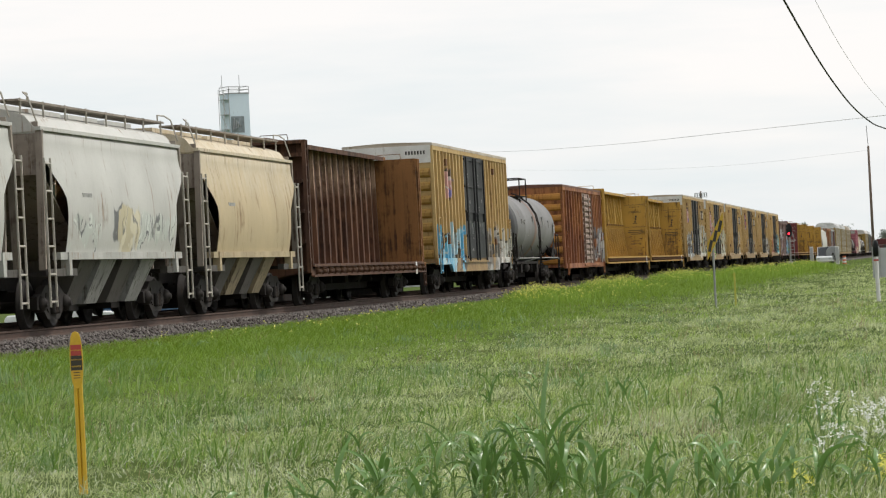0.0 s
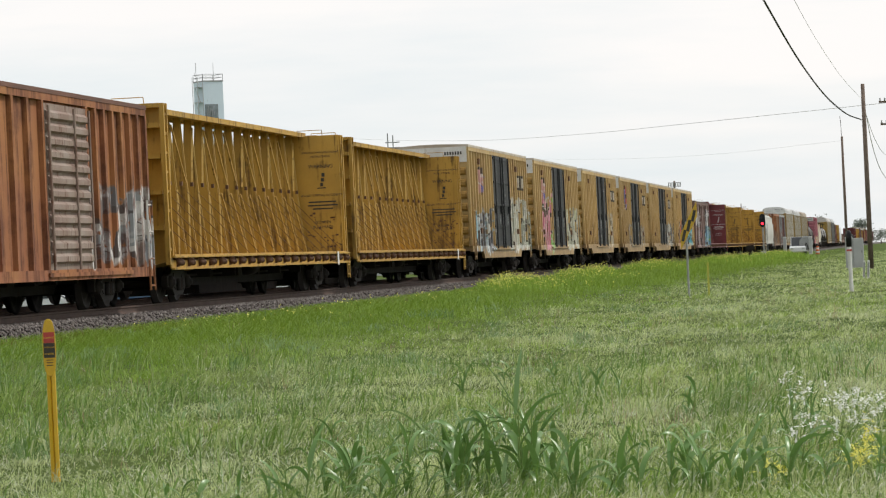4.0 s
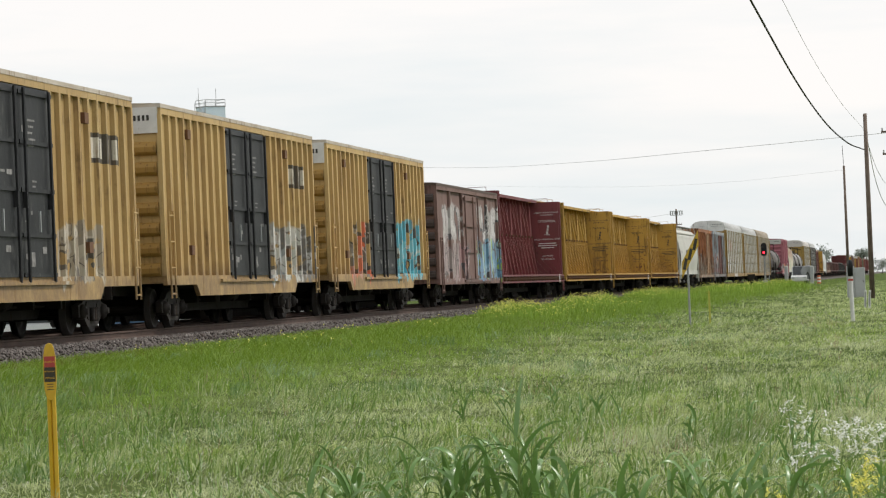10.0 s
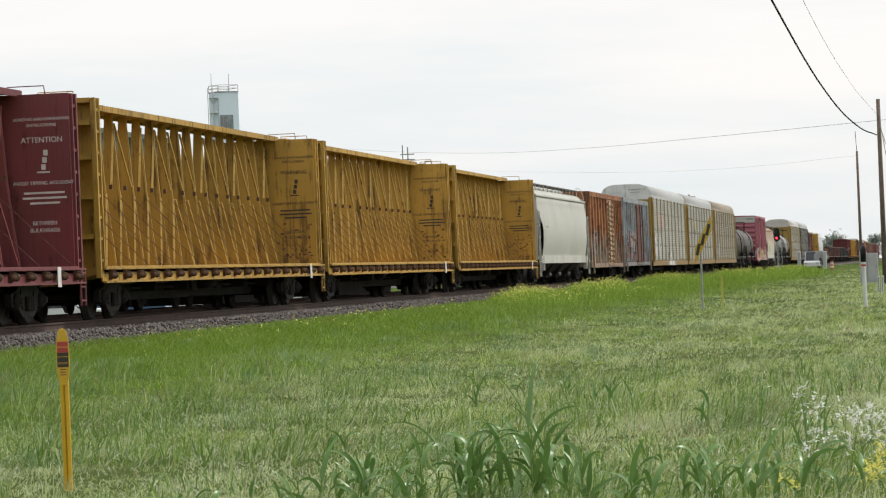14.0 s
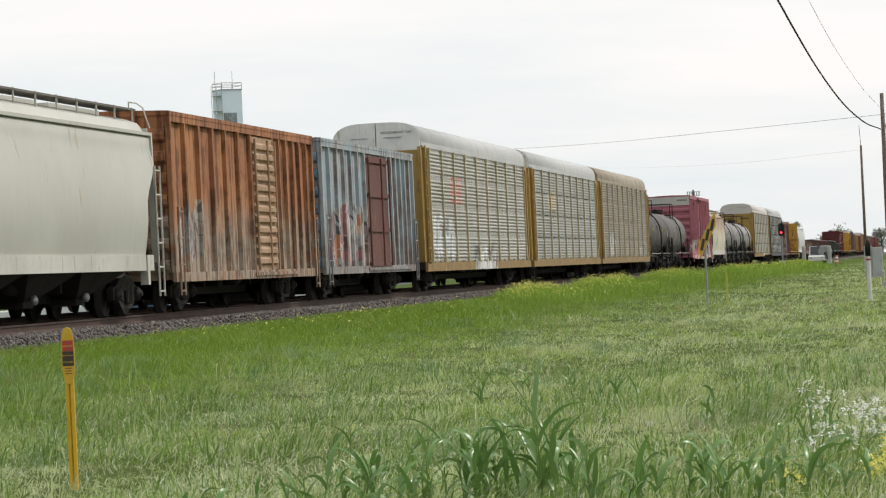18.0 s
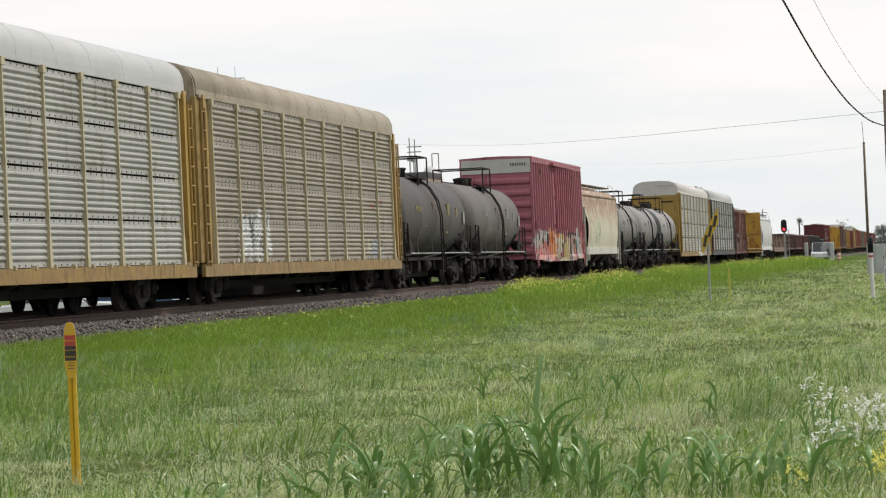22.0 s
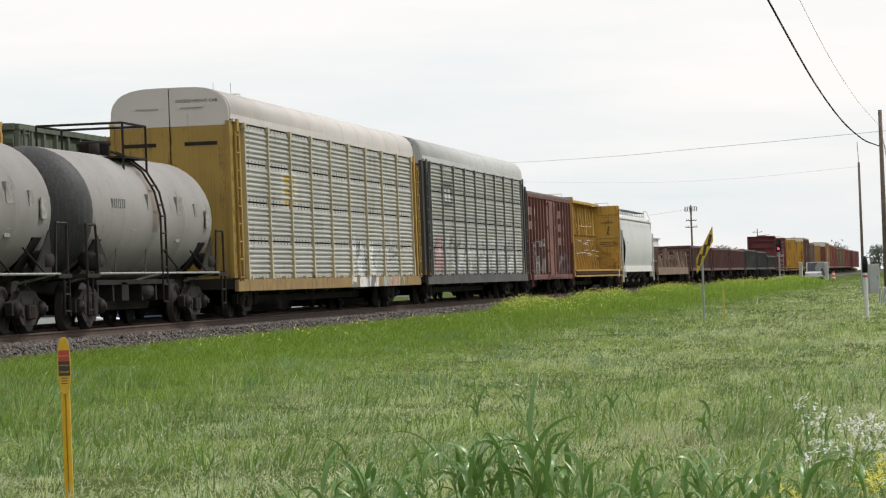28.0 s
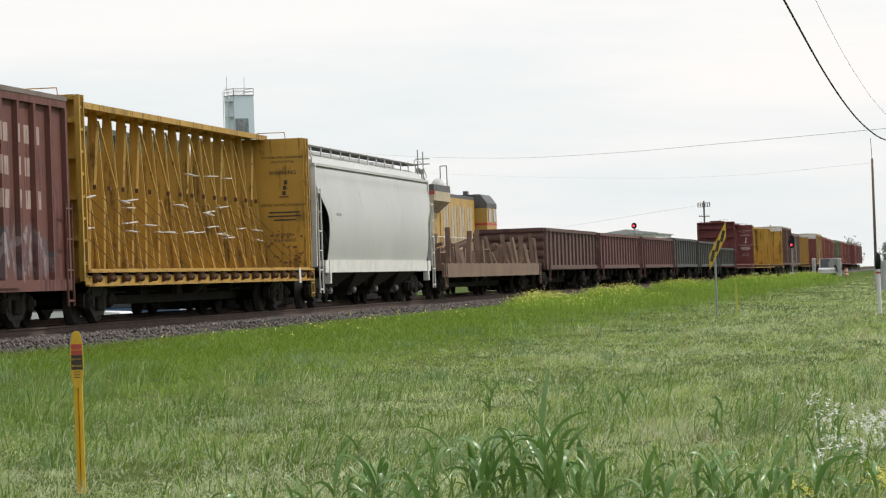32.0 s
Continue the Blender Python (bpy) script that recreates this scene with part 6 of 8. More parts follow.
STONES = island_material("stone_pieces", ((0.04, 0.033, 0.03), (0.1, 0.088, 0.082), (0.16, 0.142, 0.132), (0.07, 0.055, 0.048), (0.25, 0.23, 0.215)))
tagged(new("ballast_stones", soup("ballast_stones", pts, (tri[None] + 6 * np.arange(N)[:, None, None]), STONES)), "grey crushed stones on the ballast shoulder", "ballast", kind="stuff")

# ---------------------------------------------------------------- grass and flowers


def gz_many(x, y):
    d = x - TRACK_X
    k = np.clip((d - 3.2) / 9.8, 0, 1)
    return -0.45 - 0.47 * (k * k * (3 - 2 * k))


def blades(name, x, y, h, w, lean, bend, material, label, seed, zoff=0.0):
    """Many curved grass blades, each three triangles, as one object."""
    r = np.random.RandomState(seed)
    n = len(x)
    z = gz_many(x, y) - 0.02 + zoff
    th = r.uniform(0, math.pi, n)
    # gusts lay the grass over in drifts
    gust = np.sin(x * 1.7 + y * 0.35) + np.sin(x * 0.6 - y * 0.55 + 1.7) + 0.7 * np.sin(x * 4.1 + y * 1.3)
    la = lean[0] * (0.5 + 0.5 * gust) + lean[1] * r.randn(n)
    lb = lean[2] + lean[1] * r.randn(n)
    b = bend * r.uniform(0.3, 1.3, n)
    wx, wy = np.cos(th) * w / 2, np.sin(th) * w / 2
    mx, my, mz = x + la * h * 0.4, y + lb * h * 0.4, z + h * 0.6
    tx, ty, tz = x + la * h * (1 + b), y + lb * h * (1 + b), z + h * (1.0 - 0.35 * np.abs(b))
    p = np.stack((np.stack((x - wx, y - wy, z), -1), np.stack((x + wx, y + wy, z), -1), np.stack((mx - wx * 0.8, my - wy * 0.8, mz), -1), np.stack((mx + wx * 0.8, my + wy * 0.8, mz), -1), np.stack((tx, ty, tz), -1)), 1)
    t = np.array([(0, 1, 3), (0, 3, 2), (2, 3, 4)])[None] + 5 * np.arange(n)[:, None, None]
    return tagged(new(name, soup(name, p, t, material)), label, "grass", kind="stuff")


def wedge(n, y0, y1, seed, power=1.0, x_left=0.36, x_right=0.05):
    """Places over the verge, thinning out with distance from the camera's stand."""
    r = np.random.RandomState(seed)
    y = y0 * (y1 / y0) ** (r.rand(n) ** power)
    x = y * (-x_left + (x_left + x_right) * r.rand(n))
    k = x > TRACK_X + 3.0 + 0.25 * r.randn(n)
    return x[k], y[k], r


GRASS = island_material("grass_blades", ((0.11, 0.18, 0.025), (0.35, 0.45, 0.115), (0.5, 0.58, 0.21), (0.66, 0.71, 0.38), (0.26, 0.38, 0.075), (0.79, 0.82, 0.53)), 0.55, 0.25, 0.4, (0.145, 0.25, 0.016), True)
LUSH = island_material("lush_grass_blades", ((0.16, 0.28, 0.03), (0.23, 0.37, 0.045), (0.3, 0.43, 0.07), (0.18, 0.31, 0.035)), 0.55, 0.3, 0.35)


def sward(name, cx, cy, per, reach, h, w, lean, material, label, seed):
    """Grass in tufts: the blades of a tuft spread from its foot, lie over to one side together and bow at the tip."""
    r = np.random.RandomState(seed)
    n = len(cx) * per
    swing = np.sin(cx * 1.1 + cy * 0.23) + 0.8 * np.sin(cx * 0.5 - cy * 0.4 + 1.7)
    side = np.repeat(0.4 + 1.1 * swing + 1.0 * r.randn(len(cx)), per) + 1.05 * r.randn(n)
    over = np.repeat(r.uniform(lean[0], lean[1], len(cx)), per) * r.uniform(0.45, 1.35, n)
    grow = np.maximum(1.0, np.repeat(cy, per) / 40)
    out = np.abs(r.randn(n)) * reach * grow
    turn = side + r.uniform(-1.9, 1.9, n)
    x, y = np.repeat(cx, per) + np.cos(turn) * out, np.repeat(cy, per) + np.sin(turn) * out
    z = gz_many(x, y) - 0.03
    h = np.repeat(h, per) * r.uniform(0.5, 1.25, n)
    w = w * grow * r.uniform(0.5, 1.5, n)
    dx, dy = np.cos(side), np.sin(side)
    tw = side + math.pi / 2 + r.uniform(-0.9, 0.9, n)
    wx, wy = np.cos(tw) * w / 2, np.sin(tw) * w / 2
    m1, m2 = 0.42 * over * h, 1.15 * over * h
    z1, z2 = z + 0.6 * h, z + h * (1.0 - 0.44 * np.minimum(over, 1.5))
    mx, my = x + dx * m1, y + dy * m1
    p = np.stack((np.stack((x - wx, y - wy, z), -1), np.stack((x + wx, y + wy, z), -1), np.stack((mx - wx * 0.8, my - wy * 0.8, z1), -1), np.stack((mx + wx * 0.8, my + wy * 0.8, z1), -1), np.stack((x + dx * m2, y + dy * m2, z2), -1)), 1)
    t = np.array([(0, 1, 3), (0, 3, 2), (2, 3, 4)])[None] + 5 * np.arange(n)[:, None, None]
    return tagged(new(name, soup(name, p, t, material)), label, "grass", kind="stuff")


def patch(x, y, fx, fy, k):
    return np.array([noise.noise(Vector((a * fx, b * fy, k))) for a, b in zip(x, y)])


x, y, r = wedge(56000, 15, 520, 11)
hh = 0.14 + 0.06 * patch(x, y, 0.45, 0.2, 1.0) + 0.16 * np.clip(patch(x, y, 1.3, 0.5, 4.0), -0.2, 1)
sward("meadow_grass", x, y, 8, 0.1, np.clip(hh, 0.07, 0.34), 0.0052, (0.6, 2.1), GRASS, "pale green wind-blown meadow grass", 12)
# taller wisps standing over the sward
x, y, r = wedge(5000, 15, 160, 17)
k = patch(x, y, 0.8, 0.3, 2.0) > -0.1
x, y = x[k], y[k]
sward("meadow_wisps", x, y, 5, 0.07, r.uniform(0.18, 0.34, len(x)), 0.0055, (0.3, 1.3), GRASS, "thin pale wisps of meadow grass", 18)
# fresh tufts, thickest by the ditch
x, y, r = wedge(11000, 15, 150, 21)
k = patch(x, y, 0.35, 0.14, 7.0) + 0.3 * (x < -9.0) > 0.1
x, y = x[k], y[k]
sward("lush_grass", x, y, 7, 0.08, r.uniform(0.1, 0.22, len(x)), 0.0075, (0.5, 1.6), LUSH, "bright green grass tufts in the meadow", 13)
# coarse bluish tufts in scattered groups
BLUISH = island_material("bluish_grass_blades", ((0.11, 0.2, 0.05), (0.17, 0.28, 0.1), (0.25, 0.36, 0.16), (0.13, 0.23, 0.07)), 0.5, 0.25, 0.35)
x, y, r = wedge(2600, 18, 110, 27)
k = patch(x, y, 0.6, 0.22, 12.0) + 0.1 * (x < -6) > 0.3
x, y = x[k], y[k]
sward("coarse_tufts", x, y, 20, 0.085, r.uniform(0.18, 0.34, len(x)), 0.009, (0.5, 1.7), BLUISH, "coarse bluish green grass tufts", 28)
# brown dead stems in small groups
DEAD = island_material("dead_stems", ((0.3, 0.22, 0.12), (0.4, 0.32, 0.2), (0.24, 0.16, 0.09)), 0.8, 0.2, 0.3)
x, y, r = wedge(900, 20, 120, 29)
k = patch(x, y, 0.7, 0.25, 21.0) > 0.22
x, y = x[k], y[k]
sward("dead_stems", x, y, 10, 0.12, r.uniform(0.2, 0.36, len(x)), 0.005, (0.1, 0.8), DEAD, "brown dead stems among the grass", 30)
# pale seed heads, made many and bright to paint glints over the grass
x, y, r = wedge(22000, 15, 130, 23)
k = x > -8.8 + 0.7 * r.randn(len(x))
x, y = x[k], y[k]
SEED_AND_GLINT = island_material("seed_heads_and_glints", ((0.5, 0.52, 0.34), (0.7, 0.71, 0.58), (0.42, 0.46, 0.26)), 0.35, 0.6, 0.4)
blades("seed_heads_and_glints", x, y, r.uniform(0.03, 0.07, len(x)), 0.006 * np.maximum(1, y / 45), (0.9, 1.4, 0.0), 1.0, SEED_AND_GLINT, "pale seed heads and painted glints in the meadow", 15, 0.14)
# strip along the ballast
r = np.random.RandomState(31)
n = 80000
DITCH = island_material("ditch_grass_blades", ((0.11, 0.205, 0.014), (0.17, 0.28, 0.022), (0.23, 0.34, 0.045), (0.13, 0.235, 0.018)), 0.55, 0.3, 0.35)
y = 46 * (320 / 46) ** r.rand(n)
x = TRACK_X + 2.75 + np.abs(r.randn(n)) * 2.2
blades("trackside_grass", x, y, r.uniform(0.12, 0.3, n) * np.where(y > 115, 1.5, 1.0), 0.008 * np.maximum(1, y / 45), (0.3, 0.6, 0.0), 0.6, DITCH, "bright green grass along the ballast", 14)
r = np.random.RandomState(33)
n = 9000
y = 48 * (150 / 48) ** r.rand(n)
x = TRACK_X + 2.95 + np.abs(r.randn(n)) * 0.5
k = patch(x, y, 0.3, 0.12, 15.0) > -0.05
SORREL = island_material("sorrel", ((0.16, 0.075, 0.04), (0.2, 0.13, 0.05), (0.12, 0.12, 0.03)), 0.8, 0.2, 0.3)
blades("sorrel", x[k], y[k], r.uniform(0.08, 0.22, k.sum()), 0.011 * np.maximum(1, y[k] / 45), (0.05, 0.3, 0.0), 0.3, SORREL, "reddish weeds at the foot of the ballast", 34)
# ---------------------------------------------------------------- diesel engine on the siding


def locomotive(y0, y1):
    car, L = car_at("locomotive", y0, y1, "yellow diesel locomotive with grey roof and red stripe on the siding", "locomotive", SIDING_X)
    h = L / 2
    yl = surface("engine_yellow", (0.5, 0.31, 0.06), (0.42, 0.26, 0.06), 0.8, 0.5, 0, (0.15, 0.09, 0.05), 0.25, origin=car)
    gy = surface("engine_grey", (0.1, 0.1, 0.105), (0.07, 0.07, 0.072), 1, 0.6, 0, SOOT, 0.2)
    cream = surface("engine_cream_panels", (0.5, 0.42, 0.3), (0.42, 0.34, 0.22), 0.8, 0.6, 0, (0.16, 0.1, 0.06), 0.3, origin=car)
    red = surface("engine_red_stripe", (0.5, 0.05, 0.04), (0.4, 0.05, 0.04), 2, 0.5)
    glass = surface("engine_window", (0.02, 0.024, 0.028), (0.03, 0.035, 0.04), 2, 0.1)
    for s in (-1, 1):
        truck(car, s * (h - 3.2))
        c = part("coupler", cached("coupler", coupler_mesh), STEEL, car, "", (0, s * h, 0))
        if s < 0:
            c.rotation_euler = (0, 0, math.pi)
    part("frame", boxes((-1.5, 1.5, -h, h, 1.1, 1.45)), gy, car)
    part("fuel_tank", boxes((-1.35, 1.35, -3, 3, 0.35, 1.05)), DARK, car, bevel=0.08)
    part("hood", boxes((-0.95, 0.95, -h + 0.8, h - 6.2, 1.45, 4.25)), yl, car)
    part("hood_roof", boxes((-0.95, 0.95, -h + 0.8, h - 6.2, 4.254, 4.4)), gy, car)
    for i in range(12):
        y = -h + 6.2 + i * 0.8
        part("hood_door", boxes((0.955, 0.985, y - 0.36, y + 0.36, 1.6, 3.9)), cream if i % 3 else yl, car)
    bm = bmesh.new()
    prism(bm, [(-0.95, 3.5), (0.95, 3.5), (1.5, 3.95), (1.5, 4.35), (-1.5, 4.35), (-1.5, 3.95)], "y", -h + 0.9, -h + 5.4)
    part("radiator", bm, cream, car, "flared cream radiator section")
    part("radiator_roof", boxes((-1.5, 1.5, -h + 0.9, -h + 5.4, 4.354, 4.62)), gy, car)
    part("radiator_stripe", boxes((-1.52, 1.52, -h + 0.88, -h + 0.96, 4.2, 4.34)), red, car)
    bm = bmesh.new()
    prism(bm, [(-1.5, 1.46), (1.5, 1.46), (1.5, 4.1), (1.2, 4.5), (-1.2, 4.5), (-1.5, 4.1)], "y", h - 6.0, h - 2.7)
    part("cab", bm, yl, car)
    bm = bmesh.new()
    prism(bm, [(-1.515, 3.9), (1.515, 3.9), (1.515, 4.12), (1.21, 4.53), (-1.21, 4.53), (-1.515, 4.12)], "y", h - 6.02, h - 2.68)
    part("cab_roof", bm, gy, car)
    part("cab_stripe", boxes((-1.51, 1.51, h - 6.01, h - 2.69, 3.1, 3.2)), red, car)
    for y in (h - 5.5, h - 3.9):
        part("cab_window", boxes((1.5, 1.52, y, y + 0.75, 3.25, 3.85)), glass, car)
    part("windshield", boxes((-1.2, 1.2, h - 2.7, h - 2.66, 3.3, 3.85)), glass, car)
    part("nose", boxes((-0.9, 0.9, h - 2.65, h - 0.9, 1.46, 3.1)), yl, car, bevel=0.12)
    part("exhaust_stack", boxes((-0.3, 0.3, 0.5, 1.6, 4.404, 4.65)), gy, car)
    part("horn", boxes((0.3, 0.5, h - 5.2, h - 4.7, 4.53, 4.72)), gy, car)
    for s in (-1, 1):
        bm = bmesh.new()
        bar(bm, (s * 1.45, -h + 0.3, 2.45), (s * 1.45, h - 6.2, 2.45), 0.025, 5)
        for i in range(12):
            y = -h + 0.3 + (L - 6.5) * i / 11
            bar(bm, (s * 1.45, y, 1.45), (s * 1.45, y, 2.45), 0.022, 5)
        part("handrail", bm, WHITE, car)
    return car


locomotive(134.5, 157.2)

# ---------------------------------------------------------------- signals, signs, posts and poles beside the line

WOODPOLE = surface("weathered_pole_wood", (0.13, 0.095, 0.075), (0.19, 0.145, 0.115), 3, 0.9, 0, (0.07, 0.05, 0.04), 0.3, (12, 12, 0.4))
SIGN_YELLOW = surface("sign_yellow", (0.62, 0.40, 0.03), (0.55, 0.35, 0.03), 3, 0.45)
POST_YELLOW = surface("marker_yellow", (0.66, 0.40, 0.02), (0.58, 0.35, 0.02), 2, 0.45, 0, (0.3, 0.2, 0.08), 0.08)
SIGN_RED = surface("sign_red", (0.48, 0.05, 0.04), (0.4, 0.06, 0.05), 3, 0.5)
PLASTIC = surface("white_post_paint", (0.7, 0.7, 0.68), (0.6, 0.6, 0.57), 2, 0.5, 0, (0.3, 0.28, 0.24), 0.1)
CABINET = surface("grey_cabinet_paint", (0.45, 0.46, 0.46), (0.38, 0.39, 0.39), 1.5, 0.45)


def glow(name, colour, strength):
    m, nt, bsdf, vec = base(name, 0.4)
    bsdf.inputs["Base Color"].default_value = (*colour, 1)
    bsdf.inputs["Emission Color"].default_value = (*colour, 1)
    bsdf.inputs["Emission Strength"].default_value = strength
    return m


RED_LIGHT = glow("red_signal_lamp", (1.0, 0.02, 0.04), 4.0)


def pipeline_marker(x, y):
    t = thing("marker_post", pose(x, y, gz(x, y), 0, 0, 8), "yellow plastic warning marker post in the grass", "marker post")
    bm = bmesh.new()
    prism(bm, [(-0.034, 0.0), (-0.03, -0.012), (-0.006, -0.02), (0.0, -0.006), (0.006, -0.02), (0.03, -0.012), (0.034, 0.0)], "z", -0.1, 1.0)
    part("post", bm, POST_YELLOW, t)
    bm = bmesh.new()
    prism(bm, [(0.049 * math.copysign(abs(math.sin(a)) ** 0.6, math.sin(a)), 1.0 - 0.215 * math.cos(a)) for a in [math.pi * 2 * i / 20 for i in range(20)]], "y", -0.032, -0.021)
    part("plate", bm, POST_YELLOW, t, "rounded yellow plate", bevel=0.003)
    part("warning_band", boxes((-0.04, 0.04, -0.034, -0.0325, 1.035, 1.115)), SIGN_RED, t, "red warning band")
    part("text_band", boxes((-0.042, 0.042, -0.034, -0.0325, 0.925, 1.034)), INK, t, "black band")
    words(t, "WARNING", 0.0175, (0, -0.0345, 1.068), FACE, POST_YELLOW)
    words(t, "PETROLEUM", 0.0145, (0, -0.0345, 0.998), FACE, POST_YELLOW)
    words(t, "PIPELINE", 0.0185, (0, -0.0345, 0.948), FACE, POST_YELLOW)
    for z in (0.905, 0.885, 0.865):
        part("small_print", boxes((-0.024, 0.024, -0.0335, -0.0325, z, z + 0.006)), INK, t)
    return t


pipeline_marker(-6.42, 24.0)


def striped_board():
    t = thing("marker_sign", pose(-7.1, 105, gz(-7.1, 105)), "yellow slanted board with black diamonds on a grey post", "railway sign")
    z0 = -gz(-7.1, 105)
    bm = bmesh.new()
    bar(bm, (-0.1, 0, -0.2), (-0.1, 0, z0 + 1.55), 0.035, 8)
    part("post", bm, GALV, t)
    bm = bmesh.new()
    prism(bm, [(-0.28, z0 + 0.66), (0.27, z0 + 1.68), (0.27, z0 + 2.17), (-0.28, z0 + 1.15)], "y", -0.06, -0.04)
    part("board", bm, SIGN_YELLOW, t)
    for k in (0.2, 0.5, 0.8):
        cx, cz = -0.28 + 0.55 * k, z0 + 0.9 + 1.02 * k
        bm = bmesh.new()
        prism(bm, [(cx - 0.09, cz - 0.167), (cx, cz - 0.19), (cx + 0.09, cz + 0.167), (cx, cz + 0.19)], "y", -0.066, -0.06)
        part("diamond", bm, INK, t)
    return t


striped_board()
t = thing("marker_stake", pose(-6.88, 110, gz(-6.88, 110)), "thin yellow stake in the weeds", "marker post")
part("stake", boxes((-0.03, 0.03, -0.015, 0.015, -0.1, 1.1)), surface("faded_stake", (0.5, 0.47, 0.07), (0.42, 0.4, 0.08), 3, 0.7), t)

t = thing("vent_post", pose(-2.1, 106, gz(-2.1, 106)), "white post with a black cap in the grass", "marker post")
bm = bmesh.new()
bar(bm, (0, 0, -0.1), (-0.02, 0, 1.5), 0.065, 12)
part("post", bm, PLASTIC, t)
bm = bmesh.new()
lathe(bm, [(1.42, 0.085), (1.8, 0.095), (1.9, 0.08), (1.95, 0.03)], 14, "z", (-0.02, 0, 0))
part("cap", bm, BLACK, t)
part("red_band", boxes((-0.1, 0.06, -0.1, -0.09, 1.28, 1.34)), SIGN_RED, t)
for dx in (0.0, 0.18):
    t = thing("stub_post", pose(-2.25 + dx, 140, gz(-2.2, 140), 0, 4, 0), "short white guard post in the grass", "marker post", "pair of guard posts")
    part("post", boxes((-0.05, 0.05, -0.05, 0.05, -0.1, 0.78)), PLASTIC, t, bevel=0.012)
    part("face", boxes((-0.03, 0.03, -0.056, -0.052, 0.1, 0.72)), GALV, t)
for xx, w_, hh in ((-4.0, 0.45, 1.9), (-3.45, 0.62, 1.8)):
    t = thing("equipment_cabinet", pose(xx, 200, gz(xx, 200)), "pale grey metal equipment cabinet on the verge", "cabinet", "cabinets by the pole")
    part("body", boxes((-w_ / 2, w_ / 2, -0.3, 0.3, 0, hh)), CABINET, t, bevel=0.02)
    part("door", boxes((-w_ / 2 + 0.05, w_ / 2 - 0.05, -0.315, -0.302, 0.15, hh - 0.1)), CABINET, t)
    part("handle", boxes((w_ / 2 - 0.12, w_ / 2 - 0.09, -0.34, -0.316, 0.9, 1.05)), STEEL, t)


def pole(x, y, top, label, arms=(), r=0.14, lean=0.0):
    t = thing("utility_pole", pose(x, y, gz(x, y)), label, "utility pole", "poles along the line")
    z = top - gz(x, y)
    bm = bmesh.new()
    lathe(bm, [(-0.3, r), (z * 0.5, r * 0.9), (z, r * 0.72)], 12, "z")
    for v in bm.verts:
        v.co.x += lean * v.co.z
    part("pole", bm, WOODPOLE, t)
    for az, aw in arms:
        part("crossarm", boxes((lean * az - aw, lean * az + aw, -0.16, -0.06, az - 0.06, az + 0.06)), WOODPOLE, t)
        for q in (-0.9, -0.5, 0.5, 0.9):
            bm = bmesh.new()
            lathe(bm, [(0, 0.03), (0.05, 0.06), (0.1, 0.04), (0.16, 0.06), (0.2, 0.03)], 8, "z", (lean * az + aw * q, -0.11, az + 0.06))
            part("insulator", bm, CABINET, t)
    return t


pole(-2.6, 190, 9.62, "tall brown wooden utility pole with drooping cables", r=0.15)
mast_pole = pole(-7.2, 350, 11.8, "slim dark wooden pole with a thin mast on top", r=0.16)
bm = bmesh.new()
bar(bm, (0, 0, 12.4), (-0.1, 0, 14.8), 0.03, 5)
part("radio_rod", bm, STEEL, mast_pole)
pole(-0.85, 210, 9.7, "wooden utility pole with crossarms and insulators", ((10.3, 0.75), (8.9, 0.75)), 0.15, -0.03)
pole(-1.3, 330, 8.2, "distant wooden utility pole", ((8.8, 0.7),), 0.15)
pole(-1.1, 420, 7.4, "distant wooden utility pole beside trees", ((8.0, 0.7),), 0.16)
far_pole = pole(-35.7, 500, 11.2, "distant pole with a row of floodlights on top", ((9.9, 0.8), (8.9, 0.9)), 0.17)
part("lamp_rack", boxes((-0.95, 0.95, -0.15, 0.15, 11.3, 11.38), (-0.95, 0.95, -0.15, 0.15, 11.92, 12.0), *[(-0.95 + 0.35 * i, -0.8 + 0.35 * i, -0.2, 0.2, 11.42, 11.9) for i in range(6)]), GALV, far_pole)
pole(-46.5, 900, 12.5, "far thin utility pole with crossarm behind the train", ((12.6, 1.3),), 0.18)


def wire(name, pts, r, material, label):
    """A hanging cable through these points, smoothed."""
    cu = bpy.data.curves.new(name, "CURVE")
    cu.dimensions, cu.bevel_depth, cu.bevel_resolution, cu.resolution_u = "3D", r, 1, 16
    sp = cu.splines.new("BEZIER")
    sp.bezier_points.add(len(pts) - 1)
    for p, q in zip(sp.bezier_points, pts):
        p.co, p.handle_left_type, p.handle_right_type = q, "AUTO", "AUTO"
    cu.materials.append(material)
    ob = new(name, cu)
    return tagged(ob, label, "cable", "overhead cables")


RUBBER = surface("black_cable", (0.02, 0.02, 0.022), (0.03, 0.03, 0.032), 3, 0.7)
LINE = surface("grey_line_wire", (0.66, 0.66, 0.66), (0.58, 0.58, 0.58), 3, 0.6)
wire("cable", [(-5.6, 10, 14.5), (-4.95, 50, 10.6), (-4.17, 95, 8.06), (-3.69, 130, 7.03), (-3.2, 160, 6.95), (-2.75, 189.9, 7.57)], 0.034, RUBBER, "thick black drooping cable to the pole")
wire("cable", [(-4.9, 10, 14.2), (-4.4, 60, 11.2), (-3.8, 110, 9.17), (-3.3, 150, 8.6), (-2.75, 189.9, 8.8)], 0.009, LINE, "thin grey drooping wire to the pole")
wire("cable", [(-2.5, 190.1, 8.0), (-2.2, 196, 5.9), (-1.8, 201, 4.7), (-1.4, 206, 4.6), (-1.0, 209.9, 6.0)], 0.022, LINE, "slack service cable between two poles")
